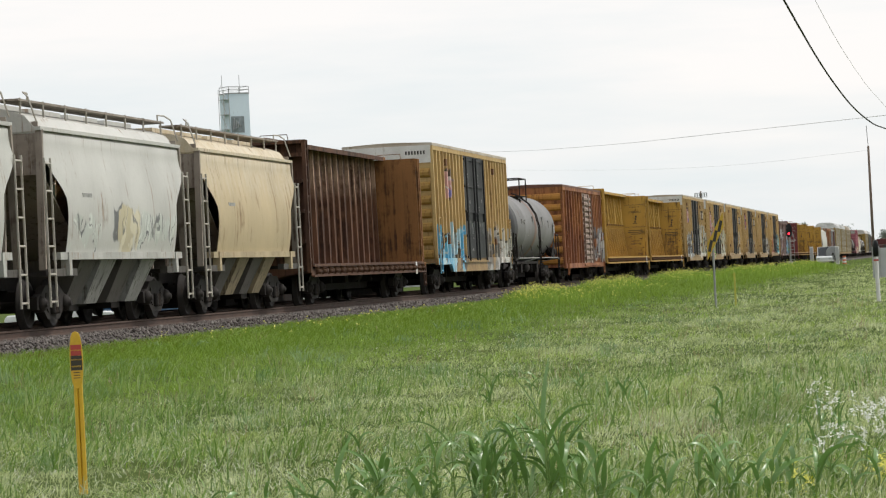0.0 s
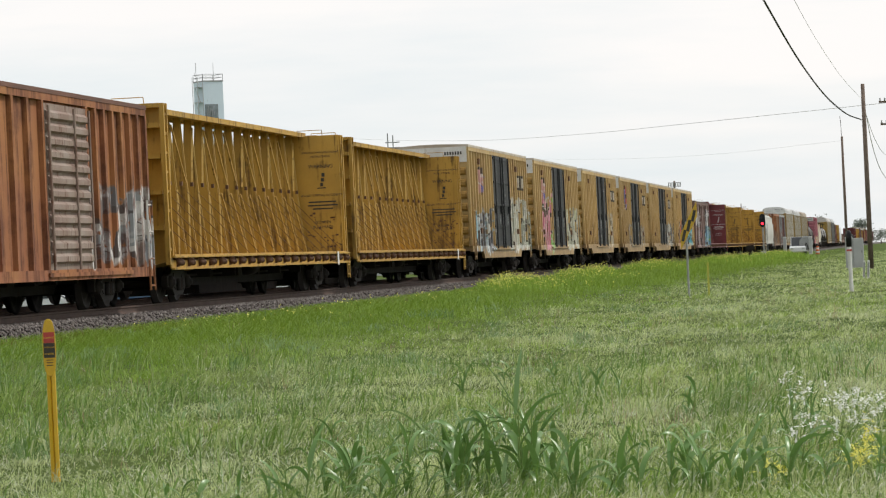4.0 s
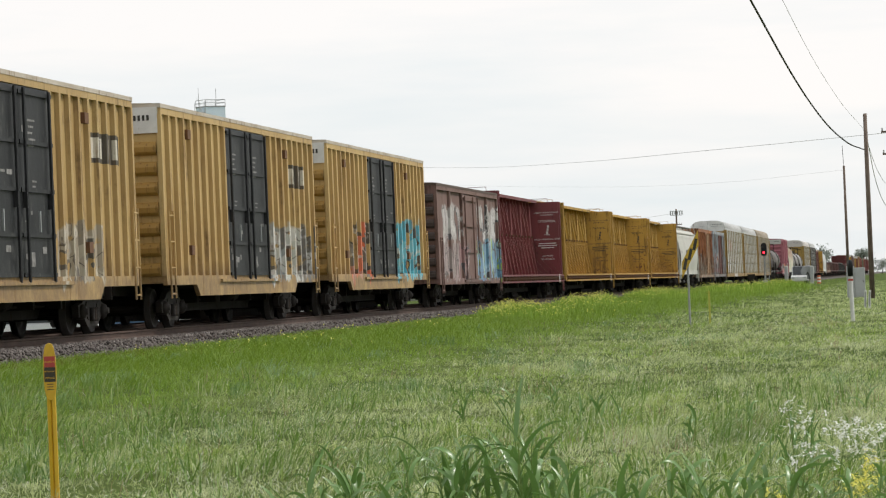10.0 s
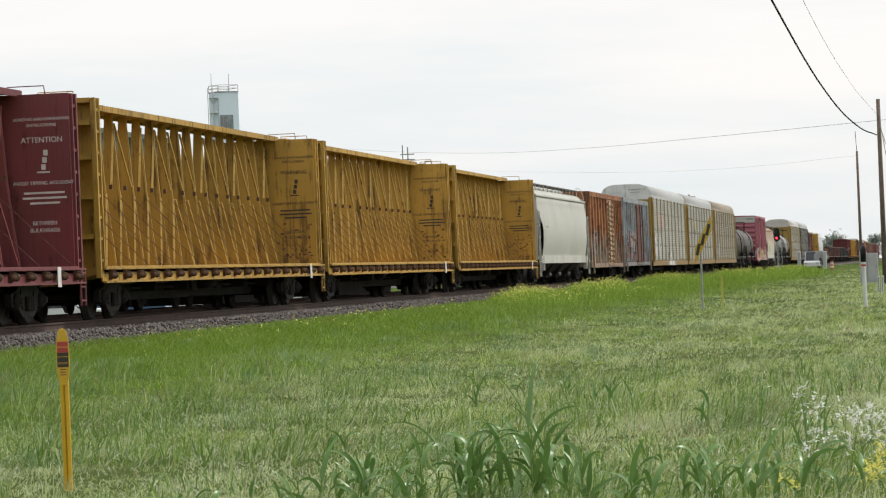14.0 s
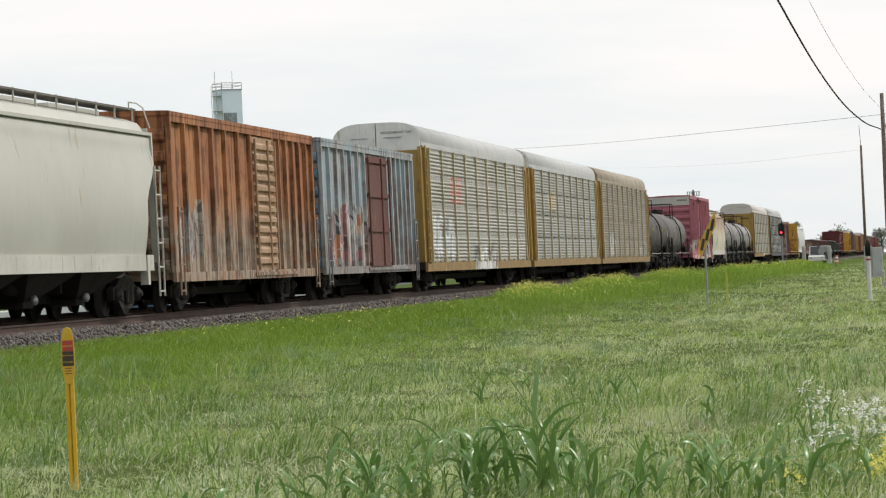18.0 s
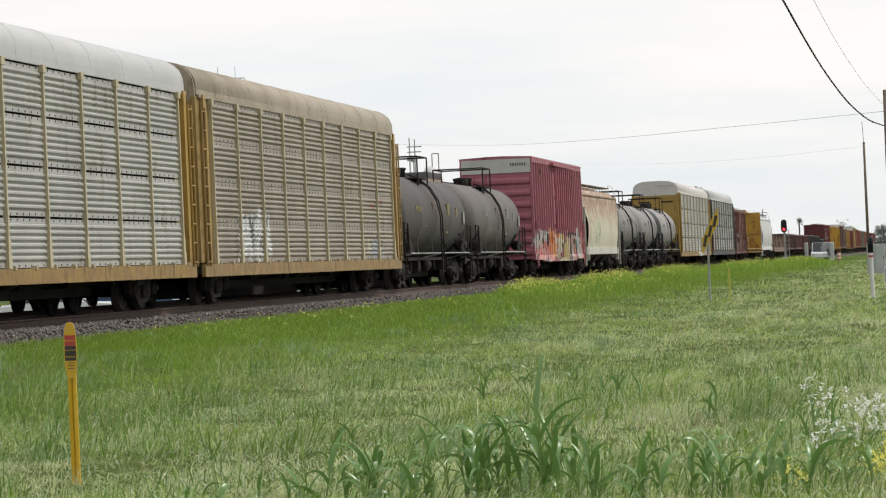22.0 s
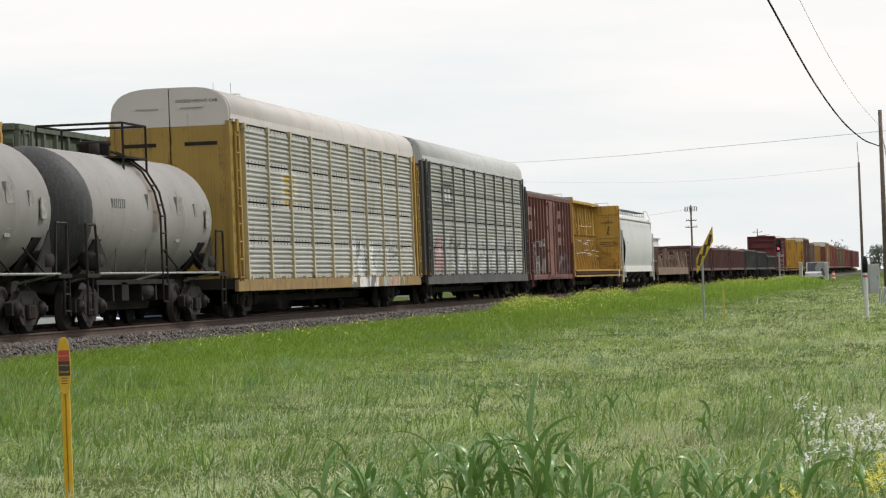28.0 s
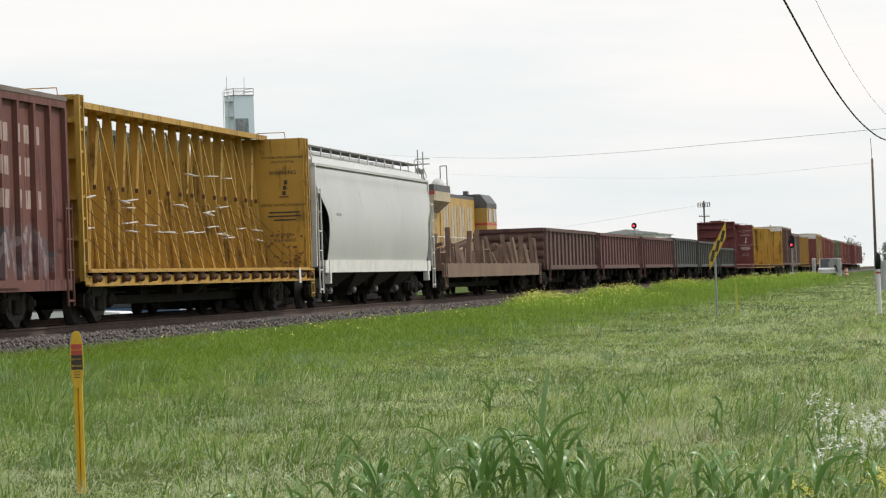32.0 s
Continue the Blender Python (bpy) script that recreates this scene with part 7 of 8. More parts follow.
wire("cable", [(-2.5, 190.1, 7.9), (-2.1, 198, 6.6), (-1.6, 204, 5.9), (-1.05, 209.9, 6.4)], 0.016, LINE, "slack thin cable between two poles")
wire("cable", [(-1.2, 209.9, 9.3), (-16, 262, 10.7), (-34, 335, 12.9), (-56.13, 420, 15.98), (-140, 740, 31)], 0.02, LINE, "long grey power line over the train")
wire("cable", [(-7.29, 349.8, 11.33), (-25, 410, 12.3), (-51.41, 500, 15.25), (-150, 840, 30)], 0.01, LINE, "long thin power line beyond the train")
wire("cable", [(-1.2, 209.9, 9.1), (20, 150, 10.5), (60, 60, 14)], 0.02, LINE, "power line leaving the crossarm")
wire("cable", [(-35.7, 500, 10.6), (-90, 690, 10), (-160, 930, 13)], 0.018, LINE, "faint far power line")


def signal(x, y, head_z, label, lamp, two=False):
    t = thing("rail_signal", pose(x, y, gz(x, y)), label, "railway signal", "signals of the line")
    z = head_z - gz(x, y)
    bm = bmesh.new()
    bar(bm, (0, 0, -0.1), (0, 0, z + 0.3), 0.06, 10)
    part("mast", bm, GALV, t)
    bm = bmesh.new()
    prism(bm, [(0.27 * math.cos(a), z + (0.3 if math.sin(a) > 0 else -0.3) * (0 if two else 1) + 0.3 * math.sin(a)) for a in [2 * math.pi * i / 24 for i in range(24)]], "y", -0.12, -0.08)
    part("backplate", bm, BLACK, t)
    for k in ((0.28, -0.28) if not two else (0.0,)):
        bm = bmesh.new()
        lathe(bm, [(-0.42, 0.13), (-0.12, 0.11)], 14, "y", (0, 0, z + k))
        part("hood", bm, BLACK, t)
    bm = bmesh.new()
    lathe(bm, [(-0.435, 0.095), (-0.425, 0.1)], 14, "y", (0, 0, z + (0 if two else -0.28)))
    part("lamp", bm, lamp, t, "lit red lamp")
    ladder(t, GALV, 0.25, 0.1, 0.4, z - 0.4, w=0.3, along="x")
    part("base_case", boxes((-0.25, 0.25, -0.2, 0.2, 0.0, 0.7)), CABINET, t)
    return t


signal(-13.65, 300, 2.99, "railway signal with a black oval head showing red", RED_LIGHT)
signal(-30.6, 330, 5.38, "round-headed railway signal beyond the siding", RED_LIGHT, True)
t = thing("switch_stand", pose(-13.0, 262, gz(-13.0, 262)), "dark iron switch stand in the weeds", "switch stand")
part("stand", boxes((-0.12, 0.12, -0.12, 0.12, 0, 0.9), (-0.3, 0.3, -0.05, 0.05, 0.9, 1.25)), STEEL, t)

# ---------------------------------------------------------------- utility truck, reel, cases and barrel by the far crossing

TY = 385.0
for xx in (-15.05, -12.1):
    t = thing("relay_case", pose(xx, TY, gz(xx, TY)), "white metal relay case beside the truck", "cabinet", "relay cases at the crossing")
    part("body", boxes((-0.2, 0.2, -0.25, 0.25, 0, 2.1)), PLASTIC, t, bevel=0.03)
    part("door", boxes((-0.17, 0.17, -0.265, -0.252, 0.2, 2.0)), CABINET, t)


def vehicle(x, y, turn, label, paint, kind="car", length=4.5, tall=1.45, name="parked_car"):
    """A car or pickup with body, cabin, windows, wheels and lights."""
    t = thing(name, pose(x, y, gz(x, y), 0, 0, turn), label, kind, "parked vehicles")
    l, w = length / 2, 0.92
    bm = bmesh.new()
    prism(bm, [(-l, 0.35), (l, 0.35), (l, 0.8), (l - 0.15, 0.95), (l - 1.2, 1.0), (-l + 0.1, 1.0), (-l, 0.85)], "x", -w, w)
    part("body", bm, paint, t, bevel=0.04)
    bm = bmesh.new()
    prism(bm, [(-l + 0.35, 1.0), (l - 1.2, 1.0), (l - 1.9, tall), (-l + 1.0, tall)], "x", -w + 0.1, w - 0.1)
    part("cabin", bm, paint, t, bevel=0.05)
    glass = surface("dark_vehicle_glass", (0.03, 0.035, 0.04), (0.04, 0.045, 0.05), 2, 0.08)
    bm = bmesh.new()
    prism(bm, [(l - 1.17, 1.03), (l - 1.86, tall - 0.03), (l - 1.83, tall - 0.02), (l - 1.13, 1.03)], "x", -w + 0.2, w - 0.2)
    part("windshield", bm, glass, t)
    for s in (-1, 1):
        bm = bmesh.new()
        prism(bm, [(-l + 0.65, 1.05), (l - 1.45, 1.05), (l - 2.0, tall - 0.1), (-l + 1.1, tall - 0.1)], "x", s * (w - 0.1) - 0.012, s * (w - 0.1) + 0.012)
        part("side_window", bm, glass, t)
        part("headlight", boxes((s * 0.65 - 0.15, s * 0.65 + 0.15, l - 0.02, l + 0.012, 0.62, 0.78)), CABINET, t)
        part("tail_light", boxes((s * 0.72 - 0.12, s * 0.72 + 0.12, -l - 0.012, -l + 0.02, 0.65, 0.82)), SIGN_RED, t)
        for y_ in (-l + 0.85, l - 0.85):
            bm = bmesh.new()
            lathe(bm, [(-0.1, 0.2), (-0.1, 0.31), (-0.06, 0.33), (0.06, 0.33), (0.1, 0.31), (0.1, 0.2)], 16, "x", (s * 0.82, y_, 0.33))
            part("wheel", bm, RUBBER, t)
    return t


CAR_WHITE = surface("white_car_paint", (0.75, 0.76, 0.77), (0.7, 0.71, 0.72), 1, 0.25)
CAR_GREY = surface("silver_car_paint", (0.4, 0.41, 0.43), (0.36, 0.37, 0.39), 1, 0.25, 0.4)
CAR_BLUE = surface("blue_car_paint", (0.06, 0.12, 0.22), (0.05, 0.1, 0.19), 1, 0.25)
vehicle(-13.6, TY + 2, 180, "white utility truck parked nose on beside the track", CAR_WHITE, "truck", 5.6, 2.05, "utility_truck")
t = thing("cable_reel", pose(-12.6, TY + 0.5, gz(-12.6, TY)), "cable reel on a stand behind the truck", "cable reel")
for yy in (-0.45, 0.45):
    bm = bmesh.new()
    n_ = 20
    lathe(bm, [(-0.04, 0.62), (-0.04, 0.8), (0.04, 0.8), (0.04, 0.62)], n_, "y", (0, yy, 1.35))
    part("flange", bm, GALV, t)
bm = bmesh.new()
lathe(bm, [(-0.42, 0.6), (0.42, 0.6)], 18, "y", (0, 0, 1.35))
part("cable_drum", bm, RUBBER, t)
bm = bmesh.new()
for s in (-1, 1):
    bar(bm, (s * 0.5, s * 0.55, 0), (0, s * 0.55, 1.35), 0.05, 6)
    bar(bm, (-s * 0.5, s * 0.55, 0), (0, s * 0.55, 1.35), 0.05, 6)
part("stand", bm, STEEL, t)
t = thing("traffic_barrel", pose(-11.5, TY + 6, gz(-11.5, TY)), "orange and white traffic barrel by the crossing", "traffic barrel")
ORANGE = surface("safety_orange", (0.6, 0.13, 0.03), (0.5, 0.1, 0.03), 2, 0.5)
for i in range(5):
    bm = bmesh.new()
    lathe(bm, [(0.2 * i, 0.24 - 0.015 * i), (0.2 * i + 0.196, 0.235 - 0.015 * i)], 16, "z")
    part("band", bm, PLASTIC if i % 2 else ORANGE, t)

# parked cars and lot beyond the siding
rnd = random.Random(8)
for i, (xx, yy, pm) in enumerate(((-32.3, 120, CAR_WHITE), (-32.6, 130, CAR_BLUE), (-33.3, 140, CAR_WHITE), (-34.4, 150, CAR_GREY), (-35.4, 165, CAR_WHITE), (-41.0, 182, CAR_WHITE), (-44, 205, CAR_GREY), (-47, 240, CAR_WHITE))):
    vehicle(xx, yy, 70 + 25 * (i % 3) if i % 2 else -90, ("white sedan parked beyond the tracks", "silver sedan parked beyond the tracks", "blue sedan parked beyond the tracks")[0 if pm is CAR_WHITE else 1 if pm is CAR_GREY else 2], pm)

# ---------------------------------------------------------------- elevator tower, silo and far buildings

PALE_BLUE = surface("pale_blue_sheet_metal", (0.66, 0.77, 0.84), (0.6, 0.71, 0.79), 0.25, 0.5, 0.0, (0.45, 0.5, 0.52), 0.1, (2, 2, 0.2))
t = thing("elevator_tower", pose(-111.0, 520, gz(-111, 520), 0, 0, 38), "pale blue sheet metal elevator tower with roof railing", "tower")
part("shaft", boxes((-1.75, 1.75, -1.75, 1.75, 0, 32.2)), PALE_BLUE, t)
part("roof_slab", boxes((-1.8, 1.8, -1.8, 1.8, 32.2, 32.4)), GALV, t)
part("machine_bay", boxes((-1.6, 0.7, -1.81, -1.756, 26.0, 28.6)), surface("tower_opening", (0.16, 0.19, 0.2), (0.3, 0.34, 0.36), 1.2, 0.8), t, "open bay with machinery")
for i in range(5):
    bm = bmesh.new()
    bar(bm, (-1.3 + 0.4 * i, -1.86, 26.3 + 0.2 * i), (-1.1 + 0.35 * i, -1.86, 28.3 - 0.3 * i), 0.09, 6)
    part("duct", bm, GALV, t)
for z in (32.9, 33.4):
    bm = bmesh.new()
    c = [(-1.75, -1.75), (1.75, -1.75), (1.75, 1.75), (-1.75, 1.75)]
    for a, b in zip(c, c[1:] + c[:1]):
        bar(bm, (*a, z), (*b, z), 0.045, 5)
        bar(bm, (*a, 32.4), (*a, 33.4), 0.045, 5)
    part("roof_rail", bm, GALV, t)
for xx in (-1.6, 1.5):
    bm = bmesh.new()
    bar(bm, (xx, 1.0, 32.4), (xx, 1.0, 35.4), 0.04, 5)
    part("antenna", bm, GALV, t)
bm = bmesh.new()
for xx in (-2.7, -1.8):
    for yy in (-1.7, 0.2):
        bar(bm, (xx, yy, 0), (xx, yy, 33.0), 0.05, 5)
part("stair_frame", bm, CABINET, t)
for k in range(13):
    z = 2.5 + 2.4 * k
    bm = boxes((-2.7, -1.8, -1.7, 0.2, z, z + 0.06))
    bar(bm, (-2.25, -1.7, z), (-2.25, 0.2, z + 2.4), 0.05, 5)
    part("stair_landing", bm, CABINET, t)
t = thing("silo", pose(-75.9, 500, gz(-76, 500)), "white domed steel silo", "silo")
bm = bmesh.new()
lathe(bm, [(0, 1.8), (15.0, 1.8), (16.2, 1.5), (17.0, 0.9), (17.3, 0.2)], 24, "z")
part("shell", bm, PLASTIC, t)
bm = bmesh.new()
for a, b in (((0.4, -1.7, 17.0), (0.4, -1.7, 19.0)), ((1.4, -1.7, 15.0), (1.4, -1.7, 19.0)), ((0.4, -1.7, 19.0), (1.4, -1.7, 19.0)), ((-2.2, -1.7, 15), (-2.2, -1.7, 21.3)), ((-3.0, -1.7, 15), (-3.0, -1.7, 21.6)), ((-3.4, -1.7, 19.4), (-1.2, -1.7, 19.4)), ((-3.4, -1.7, 20.2), (-1.2, -1.7, 20.2))):
    bar(bm, a, b, 0.09, 6)
part("pipework", bm, GALV, t)
t = thing("elevator_annex", pose(-86, 505, gz(-86, 505)), "low grey elevator annex with roof vents", "building")
part("wall", boxes((-9, 9, -6, 6, 0, 15.8)), CABINET, t)
part("roof", boxes((-9.3, 9.3, -6.3, 6.3, 15.804, 16.3)), GALV, t)
for xx, hh in ((-2.6, 2.6), (-1.0, 3.2), (1.6, 2.2), (6.8, 2.6), (7.4, 2.4)):
    bm = bmesh.new()
    bar(bm, (xx, -5, 16.3), (xx, -5, 16.3 + hh), 0.1, 6)
    box(bm, xx - 0.35, xx + 0.35, -5.3, -4.7, 16.3 + hh * 0.7, 16.3 + hh)
    part("roof_vent", bm, GALV, t)
t = thing("warehouse", pose(-59.5, 620, gz(-59, 620)), "long low white warehouse beyond the line", "building")
part("wall", boxes((-4.5, 6.5, -6, 30, 0, 8.9)), PLASTIC, t)
bm = bmesh.new()
prism(bm, [(-4.9, 8.9), (6.9, 8.9), (6.9, 9.1), (1.0, 9.9), (-4.9, 9.1)], "y", -6.4, 30.4)
part("roof", bm, CABINET, t)
for i in range(4):
    part("door", boxes((-3.8 + 2.6 * i, -2.2 + 2.6 * i, -6.05, -6.01, 0, 4)), GALV, t)

# ---------------------------------------------------------------- far trees

BARK = surface("bark", (0.09, 0.07, 0.055), (0.13, 0.1, 0.08), 3, 0.95)
# leaf greens greyed and lightened: distance haze is put into the colour
HAZED_LEAVES = island_material("hazed_foliage", ((0.17, 0.2, 0.17), (0.21, 0.24, 0.2), (0.25, 0.28, 0.24), (0.18, 0.21, 0.18)), 0.8, 0.2, 0.3)


def tree(x, y, hgt, spread, seed, label):
    r = random.Random(seed)
    t = thing("tree", pose(x, y, gz(x, y)), label, "tree", "far trees")
    bm = bmesh.new()
    lathe(bm, [(-0.2, hgt * 0.035), (hgt * 0.45, hgt * 0.022), (hgt * 0.8, hgt * 0.008)], 8, "z")
    for i in range(6):
        a = r.uniform(0, 6.28)
        bar(bm, (0, 0, hgt * r.uniform(0.3, 0.6)), (math.cos(a) * spread * 0.6, math.sin(a) * spread * 0.6, hgt * r.uniform(0.6, 0.85)), hgt * 0.008, 5)
    part("trunk", bm, BARK, t)
    g = np.random.RandomState(seed)
    n, cl = 1500, 16
    c = np.stack((g.uniform(-1, 1, cl) * spread * 0.75, g.uniform(-1, 1, cl) * spread * 0.75, hgt * g.uniform(0.22, 0.92, cl)), -1)
    c[:, :2] *= np.sqrt(np.clip(1.25 - np.abs(c[:, 2:] / hgt - 0.5), 0.2, 1))
    p = c[g.randint(0, cl, n)] + g.randn(n, 3) * np.array((spread * 0.24, spread * 0.24, hgt * 0.085))
    p[:, 2] = np.clip(p[:, 2], hgt * 0.08, hgt * 1.05)
    q = g.randn(n, 3, 3) * hgt * 0.03
    part("crown", soup("crown", p[:, None] + q, np.arange(3 * n), HAZED_LEAVES), HAZED_LEAVES, t)
    return t


for i, (x_, y_, h_, s_) in enumerate(((-27.0, 880, 8.5, 3.4), (-24.6, 910, 7.0, 2.6), (-64, 980, 9.5, 5), (-58, 1000, 9, 4.5), (-70, 960, 8.5, 4), (-13.5, 1300, 5.8, 4.5), (-8.0, 1320, 6.6, 6), (-3.5, 1290, 6.0, 5.6), (1.2, 1310, 5.4, 5), (6.5, 1300, 6.2, 5.6), (13, 1320, 5.6, 5), (-19.5, 1240, 9.5, 3.6))):
    tree(x_, y_, h_, s_, 40 + i, "tree on the horizon, haze painted into its green")



def palm(x, y, hgt):
    """A fan palm: slim trunk and a round head of stiff fronds, the lowest hanging."""
    r = random.Random(91)
    t = thing("palm_tree", pose(x, y, gz(x, y)), "fan palm with a round head beyond the line, haze painted in", "tree", "far trees")
    bm = bmesh.new()
    lathe(bm, [(-0.2, 0.3), (hgt * 0.5, 0.22), (hgt, 0.2)], 8, "z")
    part("trunk", bm, BARK, t)
    for i in range(30):
        a, el, l = r.uniform(0, 6.28), r.uniform(-0.9, 1.4), r.uniform(1.3, 1.9)
        d = Vector((math.cos(a) * math.cos(el), math.sin(a) * math.cos(el), math.sin(el)))
        q = d.cross(Vector((0.1, 0.2, 1))).normalized()
        o = Vector((0, 0, hgt))
        pts = [o, o + d * l * 0.55 + q * 0.28, o + d * l, o + d * l * 0.55 - q * 0.28]
        part("frond", soup("frond", [tuple(p) for p in pts], [(0, 1, 2), (0, 2, 3)], HAZED_LEAVES), HAZED_LEAVES, t)
    return t


palm(-36.8, 900, 9.4)
# ---------------------------------------------------------------- flowers and tall plants

PETAL_Y = island_material("yellow_petals", ((0.72, 0.66, 0.08), (0.8, 0.76, 0.2), (0.68, 0.68, 0.26)), 0.7, 0.2, 0.35)
PETAL_W = island_material("white_petals", ((0.88, 0.88, 0.84), (0.8, 0.81, 0.76), (0.9, 0.9, 0.88)), 0.7, 0.2, 0.3)
STALK = surface("green_stalk", (0.16, 0.25, 0.06), (0.2, 0.28, 0.08), 5, 0.8)
LEAF = island_material("broad_grass_leaf", ((0.06, 0.14, 0.026), (0.12, 0.235, 0.055), (0.24, 0.37, 0.13)), 0.34, 0.5, 0.25)
# mustard along the line: stems as thin blades, petals as small facets
r = np.random.RandomState(51)
n = 26000
y = 104 * (330 / 104) ** r.rand(n)
x = TRACK_X + 3.1 + np.abs(r.randn(n)) * 1.25 + np.where(y > 200, r.rand(n) * 2.0, 0)
patchy = np.array([noise.noise(Vector((a * 0.35, b * 0.09, 3.0))) for a, b in zip(x, y)])
x, y, patchy = x[patchy > -0.12], y[patchy > -0.12], patchy[patchy > -0.12]
n = len(x)
hgt = (0.72 + 0.6 * patchy) * r.uniform(0.28, 0.6, n) + np.clip((y - 110) / 60, 0, 1) * r.uniform(0.05, 0.3, n)
blades("mustard_stems", x, y, hgt, 0.03 * np.maximum(1, y / 120), (0.02, 0.12, 0.0), 0.1, LUSH, "green mustard stems along the railway", 52)
k = r.rand(n) < 0.1 + 0.36 * patchy
fx, fy, fz = x[k], y[k], gz_many(x[k], y[k]) + hgt[k]
m = 3
fx, fy, fz = np.repeat(fx, m), np.repeat(fy, m), np.repeat(fz, m)
c = np.stack((fx + r.randn(len(fx)) * 0.07, fy + r.randn(len(fx)) * 0.07, fz + r.uniform(-0.12, 0.06, len(fx))), -1)
q = r.randn(len(c), 3, 3) * 0.022
tagged(new("mustard_flowers", soup("mustard_flowers", c[:, None] + q, np.arange(3 * len(c)), PETAL_Y)), "yellow mustard flowers along the railway", "flowers", kind="stuff")
# small yellow flowers near the ballast and scattered in the meadow
n = 170
y = 58 * (120 / 58) ** r.rand(n)
x = TRACK_X + 3.6 + np.abs(r.randn(n)) * 1.3
c = np.stack((x, y, gz_many(x, y) + r.uniform(0.2, 0.34, n)), -1)
c = np.repeat(c, 2, 0) + r.randn(2 * n, 3) * 0.03
q = r.randn(len(c), 3, 3) * 0.016
tagged(new("small_flowers", soup("small_flowers", c[:, None] + q, np.arange(3 * len(c)), PETAL_Y)), "small yellow flowers in the trackside grass", "flowers", kind="stuff")

# broad fresh blades among the fine grass near the camera's stand
BROAD = island_material("broad_blades", ((0.08, 0.16, 0.025), (0.2, 0.33, 0.06), (0.12, 0.22, 0.04), (0.34, 0.44, 0.14), (0.5, 0.54, 0.3)), 0.45, 0.4, 0.35)
x, y, r = wedge(26000, 16, 48, 61)
k = np.array([noise.noise(Vector((a * 0.9, b * 0.3, 9.0))) for a, b in zip(x, y)]) + 0.25 * r.rand(len(x)) > 0.14
x, y = x[k], y[k]
blades("broad_grass", x, y, r.uniform(0.16, 0.42, len(x)), 0.013 * r.uniform(0.6, 1.5, len(x)), (0.35, 0.35, 0.0), 0.9, BROAD, "broad fresh green grass blades in the meadow", 62)


def leaf_strip(length, width, z0, rise, fall, turn, roll):
    """One broad arching leaf from a stem, folded along its middle: corner points and triangles."""
    p, t = [], []
    n = 10
    a, z = 0.0, z0
    ct, st = math.cos(turn), math.sin(turn)
    for i in range(n):
        k = i / (n - 1)
        el = rise - (rise + fall) * k ** 1.6
        if i:
            a += math.cos(el) * length / (n - 1)
            z += math.sin(el) * length / (n - 1)
        w = width * min(1.0, 0.45 + 2.5 * k) * (1 - k ** 2.2) / 2 + 0.0006
        for s in (-1, 0, 1):
            # across the leaf, rolled about its run
            u, v = s * w * math.cos(roll), abs(s) * 0.3 * w + s * w * math.sin(roll)
            x_, y_ = a - v * math.sin(el), u
            p.append((x_ * ct - y_ * st, x_ * st + y_ * ct, z + v * math.cos(el)))
    for i in range(n - 1):
        for j in (0, 1):
            b = i * 3 + j
            t += [(b, b + 1, b + 4), (b, b + 4, b + 3)]
    return p, t


def tall_grass(x, y, hgt, stalks, seed, width=0.03):
    """A clump of stout stalks, each with a few broad leaves that arch over."""
    r = random.Random(seed)
    t = thing("tall_grass", pose(x, y, gz(x, y) - 0.03), "clump of tall broad-leaved green grass", "grass clump", "tall grass clumps")
    for i in range(stalks):
        bx, by, hs = r.uniform(-0.12, 0.12), r.uniform(-0.12, 0.12), hgt * r.uniform(0.65, 0.95)
        lean = (r.uniform(-0.12, 0.16) * hs, r.uniform(-0.08, 0.08) * hs)
        bm = bmesh.new()
        bar(bm, (bx, by, 0), (bx + lean[0], by + lean[1], hs * 0.8), 0.0055, 6)
        part("stalk", bm, STALK, t)
        side = r.uniform(0, 6.28)
        for j in range(4):
            k = 0.25 + 0.55 * j / 3
            p, q = leaf_strip(hgt * r.uniform(0.45, 0.75), width * r.uniform(0.7, 1.2), hs * k, r.uniform(0.95, 1.4), r.choice((-0.6, 0.1, 0.6, 1.0, 1.35)), side + math.pi * j + r.uniform(-0.6, 0.6), r.uniform(-1.0, 1.0))
            me = soup("leaf", p, q, LEAF)
            me.polygons.foreach_set("use_smooth", [True] * len(me.polygons))
            part("leaf", me, LEAF, t, "", (bx + lean[0] * k / 0.8, by + lean[1] * k / 0.8, 0))
    return t


rnd = random.Random(77)
HEIGHTS = ((-4.8, 0.3), (-4.2, 0.4), (-3.7, 0.48), (-3.3, 0.56), (-3.05, 0.64), (-2.8, 0.7), (-2.45, 0.76), (-2.36, 0.5), (-2.0, 0.44), (-1.7, 0.5), (-1.3, 0.54), (-1.0, 0.48), (-0.6, 0.42), (0.2, 0.42))
for i, x_ in enumerate((-4.7, -4.45, -4.2, -3.98, -3.8, -3.66, -3.52, -3.42, -3.33, -3.24, -3.14, -3.05, -2.96, -2.9, -2.8, -2.74, -2.66, -2.58, -2.5, -2.44, -2.3, -2.16, -2.02, -1.88, -1.76, -1.66, -1.58, -1.5, -1.42, -1.34, -1.24, -1.14, -1.04, -0.92, -0.8, -0.66, -0.5, -0.34, -0.18)):
    h_ = float(np.interp(x_, [a for a, b in HEIGHTS], [b for a, b in HEIGHTS]))
    tall_grass(x_ + rnd.uniform(-0.05, 0.05), 20.7 + rnd.uniform(-0.4, 0.7), h_ * rnd.uniform(0.85, 1.1), 2 if x_ < -2.4 or i % 3 == 0 else 1, 200 + i, 0.028 + 0.02 * h_)
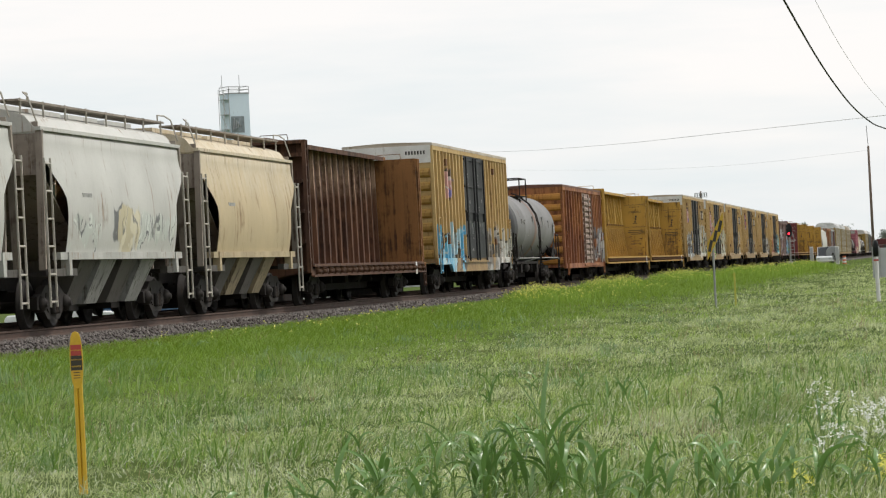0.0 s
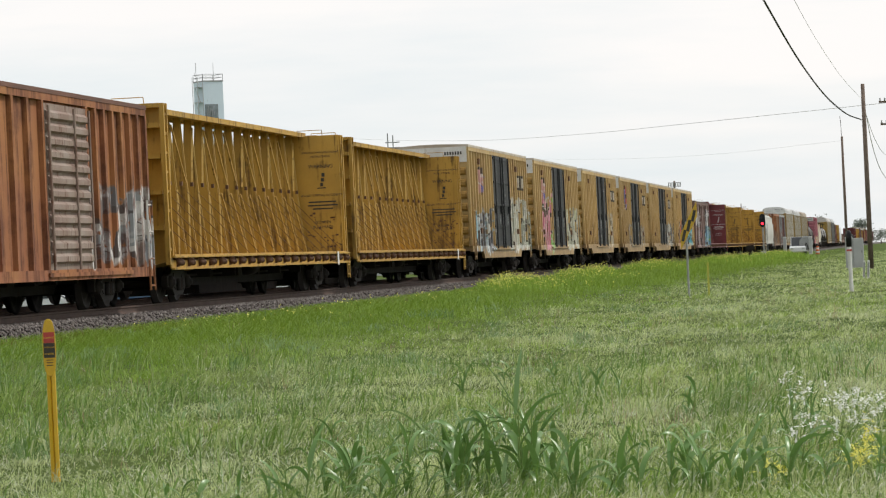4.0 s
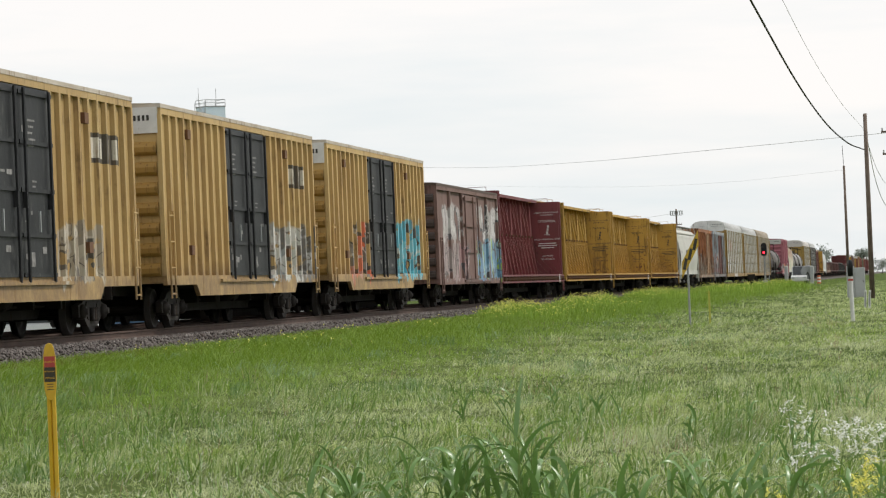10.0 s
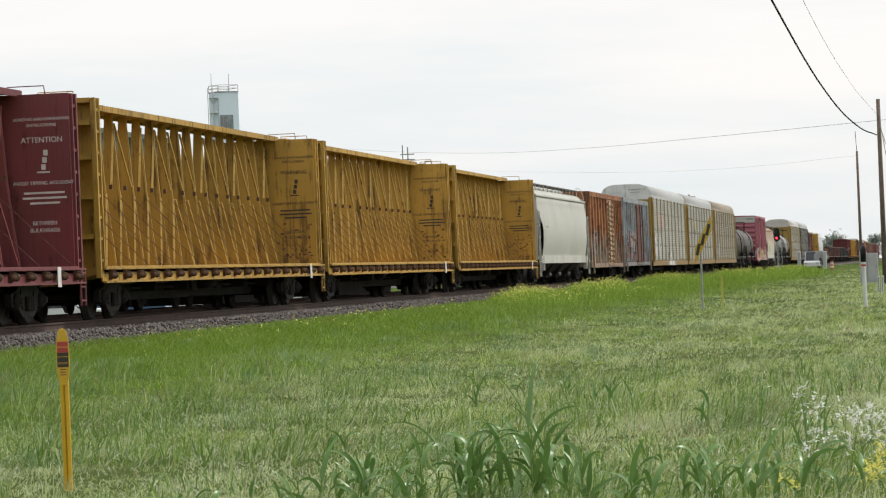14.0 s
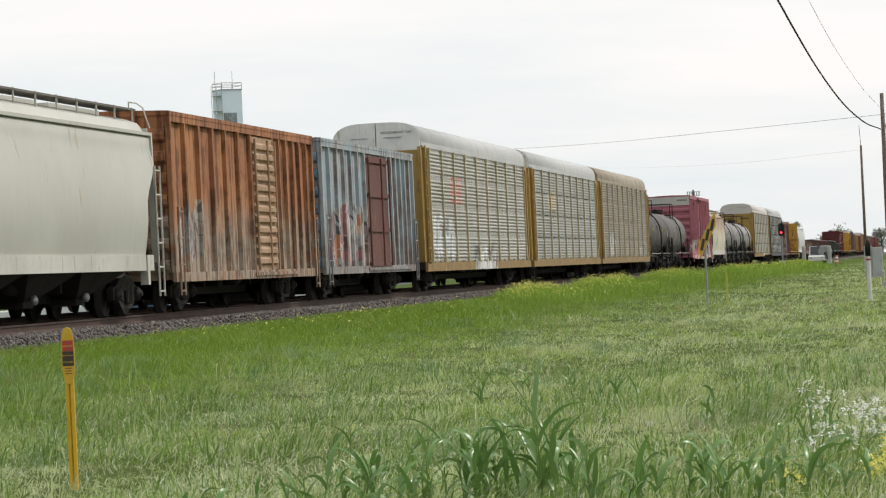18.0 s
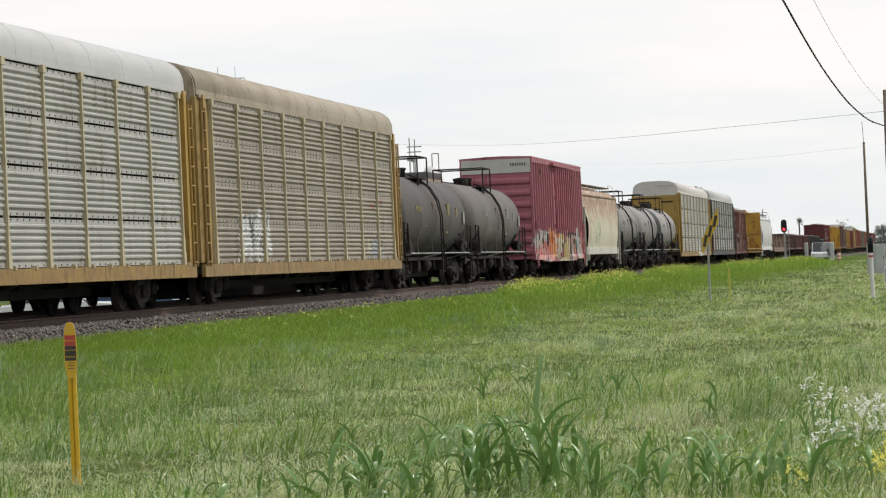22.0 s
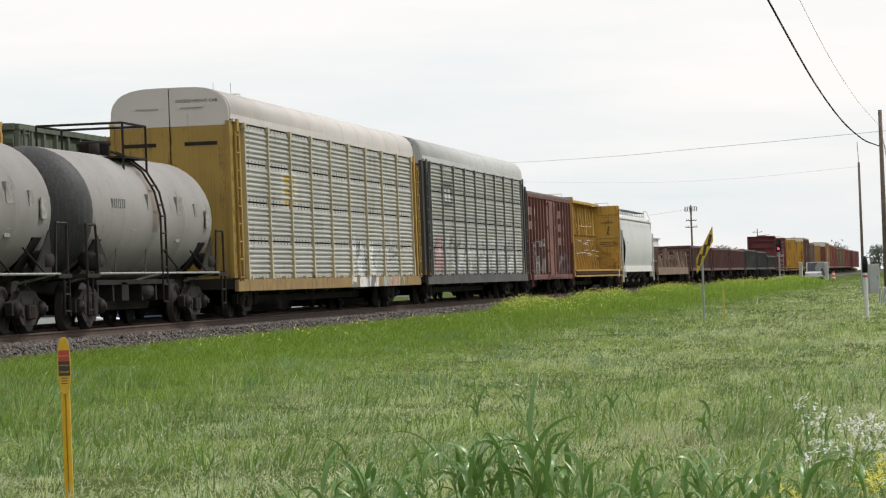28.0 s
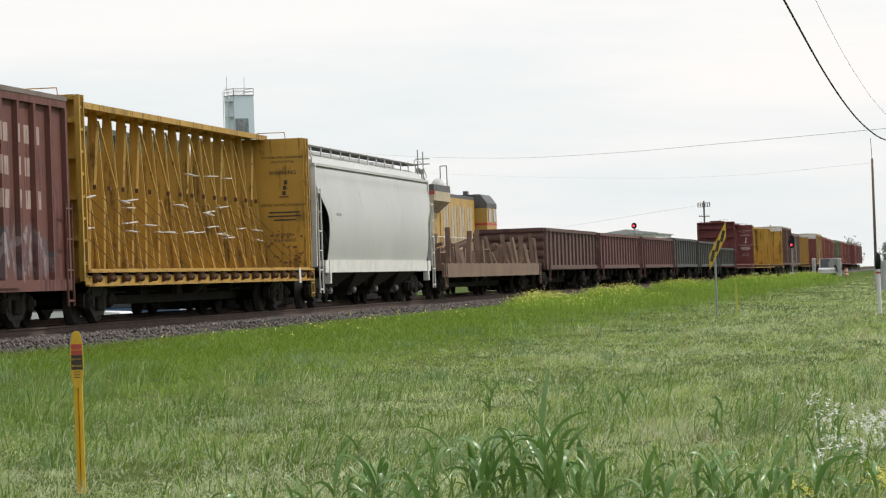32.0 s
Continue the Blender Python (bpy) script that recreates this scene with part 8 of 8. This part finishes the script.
for i in range(14):
    # shorter groups further into the meadow
    y_ = 23 * (40 / 23) ** rnd.random()
    tall_grass(y_ * rnd.uniform(-0.2, -0.01), y_, rnd.uniform(0.34, 0.5), 2, 300 + i, 0.026)


def wildflower(x, y, hgt, spread, racemes, seed, petals, label):
    """A branching plant with loose heads of small four-petalled flowers."""
    r = random.Random(seed)
    t = thing("wildflower", pose(x, y, gz(x, y)), label, "wildflower", "wildflowers by the camera")
    tops = []
    for i in range(racemes):
        a = r.uniform(-1, 1)
        top = Vector((a * spread, r.uniform(-0.2, 0.2), hgt * r.uniform(0.55, 1.0)))
        mid = Vector((a * spread * 0.35, 0, hgt * 0.4))
        bm = bmesh.new()
        bar(bm, (0, 0, 0), mid, 0.004, 5)
        bar(bm, mid, top, 0.0025, 5)
        part("stem", bm, STALK, t)
        tops.append(top)
    g = np.random.RandomState(seed)
    for top in tops:
        n = r.randint(8, 13)
        c = np.array(top)[None] + g.randn(n, 3) * np.array((0.042, 0.05, 0.036))
        p, q = [], []
        for cc in c:
            tilt = g.randn(2) * 0.5
            for j in range(4):
                a = j * math.pi / 2 + g.uniform(0, 0.4)
                d, e = np.array((math.cos(a), math.sin(a) * 0.7, tilt[0] * math.cos(a) + tilt[1] * math.sin(a))), np.array((-math.sin(a), math.cos(a) * 0.7, 0.2))
                s = 0.017
                k = len(p)
                p += [cc, cc + d * s + e * s * 0.55, cc + d * s * 1.5, cc + d * s - e * s * 0.55]
                q += [(k, k + 1, k + 2), (k, k + 2, k + 3)]
        tagged(part("flower_head", soup("flower_head", p, q, petals), petals, t), kind="stuff")
    return t


for i, (x_, y_, h_, sp_, n_) in enumerate(((-0.86, 22.4, 0.72, 0.1, 3), (-0.6, 22.0, 0.56, 0.28, 5), (-0.4, 22.1, 0.54, 0.22, 4), (-0.74, 21.6, 0.42, 0.2, 3), (-0.22, 22.0, 0.5, 0.18, 4))):
    wildflower(x_, y_, h_, sp_, n_, 400 + i, PETAL_W, "white wild radish plant in bloom")
for i, (x_, y_, h_, sp_, n_) in enumerate(((-0.22, 21.6, 0.36, 0.16, 4), (-0.5, 20.9, 0.24, 0.1, 3), (-0.93, 20.6, 0.2, 0.05, 3), (-0.1, 21.9, 0.44, 0.12, 4), (-0.32, 21.0, 0.26, 0.14, 3))):
    wildflower(x_, y_, h_, sp_, n_, 420 + i, PETAL_Y, "yellow mustard plant in bloom")


def motions():
    """The train rolls past at a steady speed; everything else stands still."""
    for car in TRAIN:
        y = car.location.y
        walk(car, [(t, pose(TRACK_X, y - SPEED * t, 0)) for t in (0.0, 8.0, 16.0, 24.0, 32.0)])


motions()
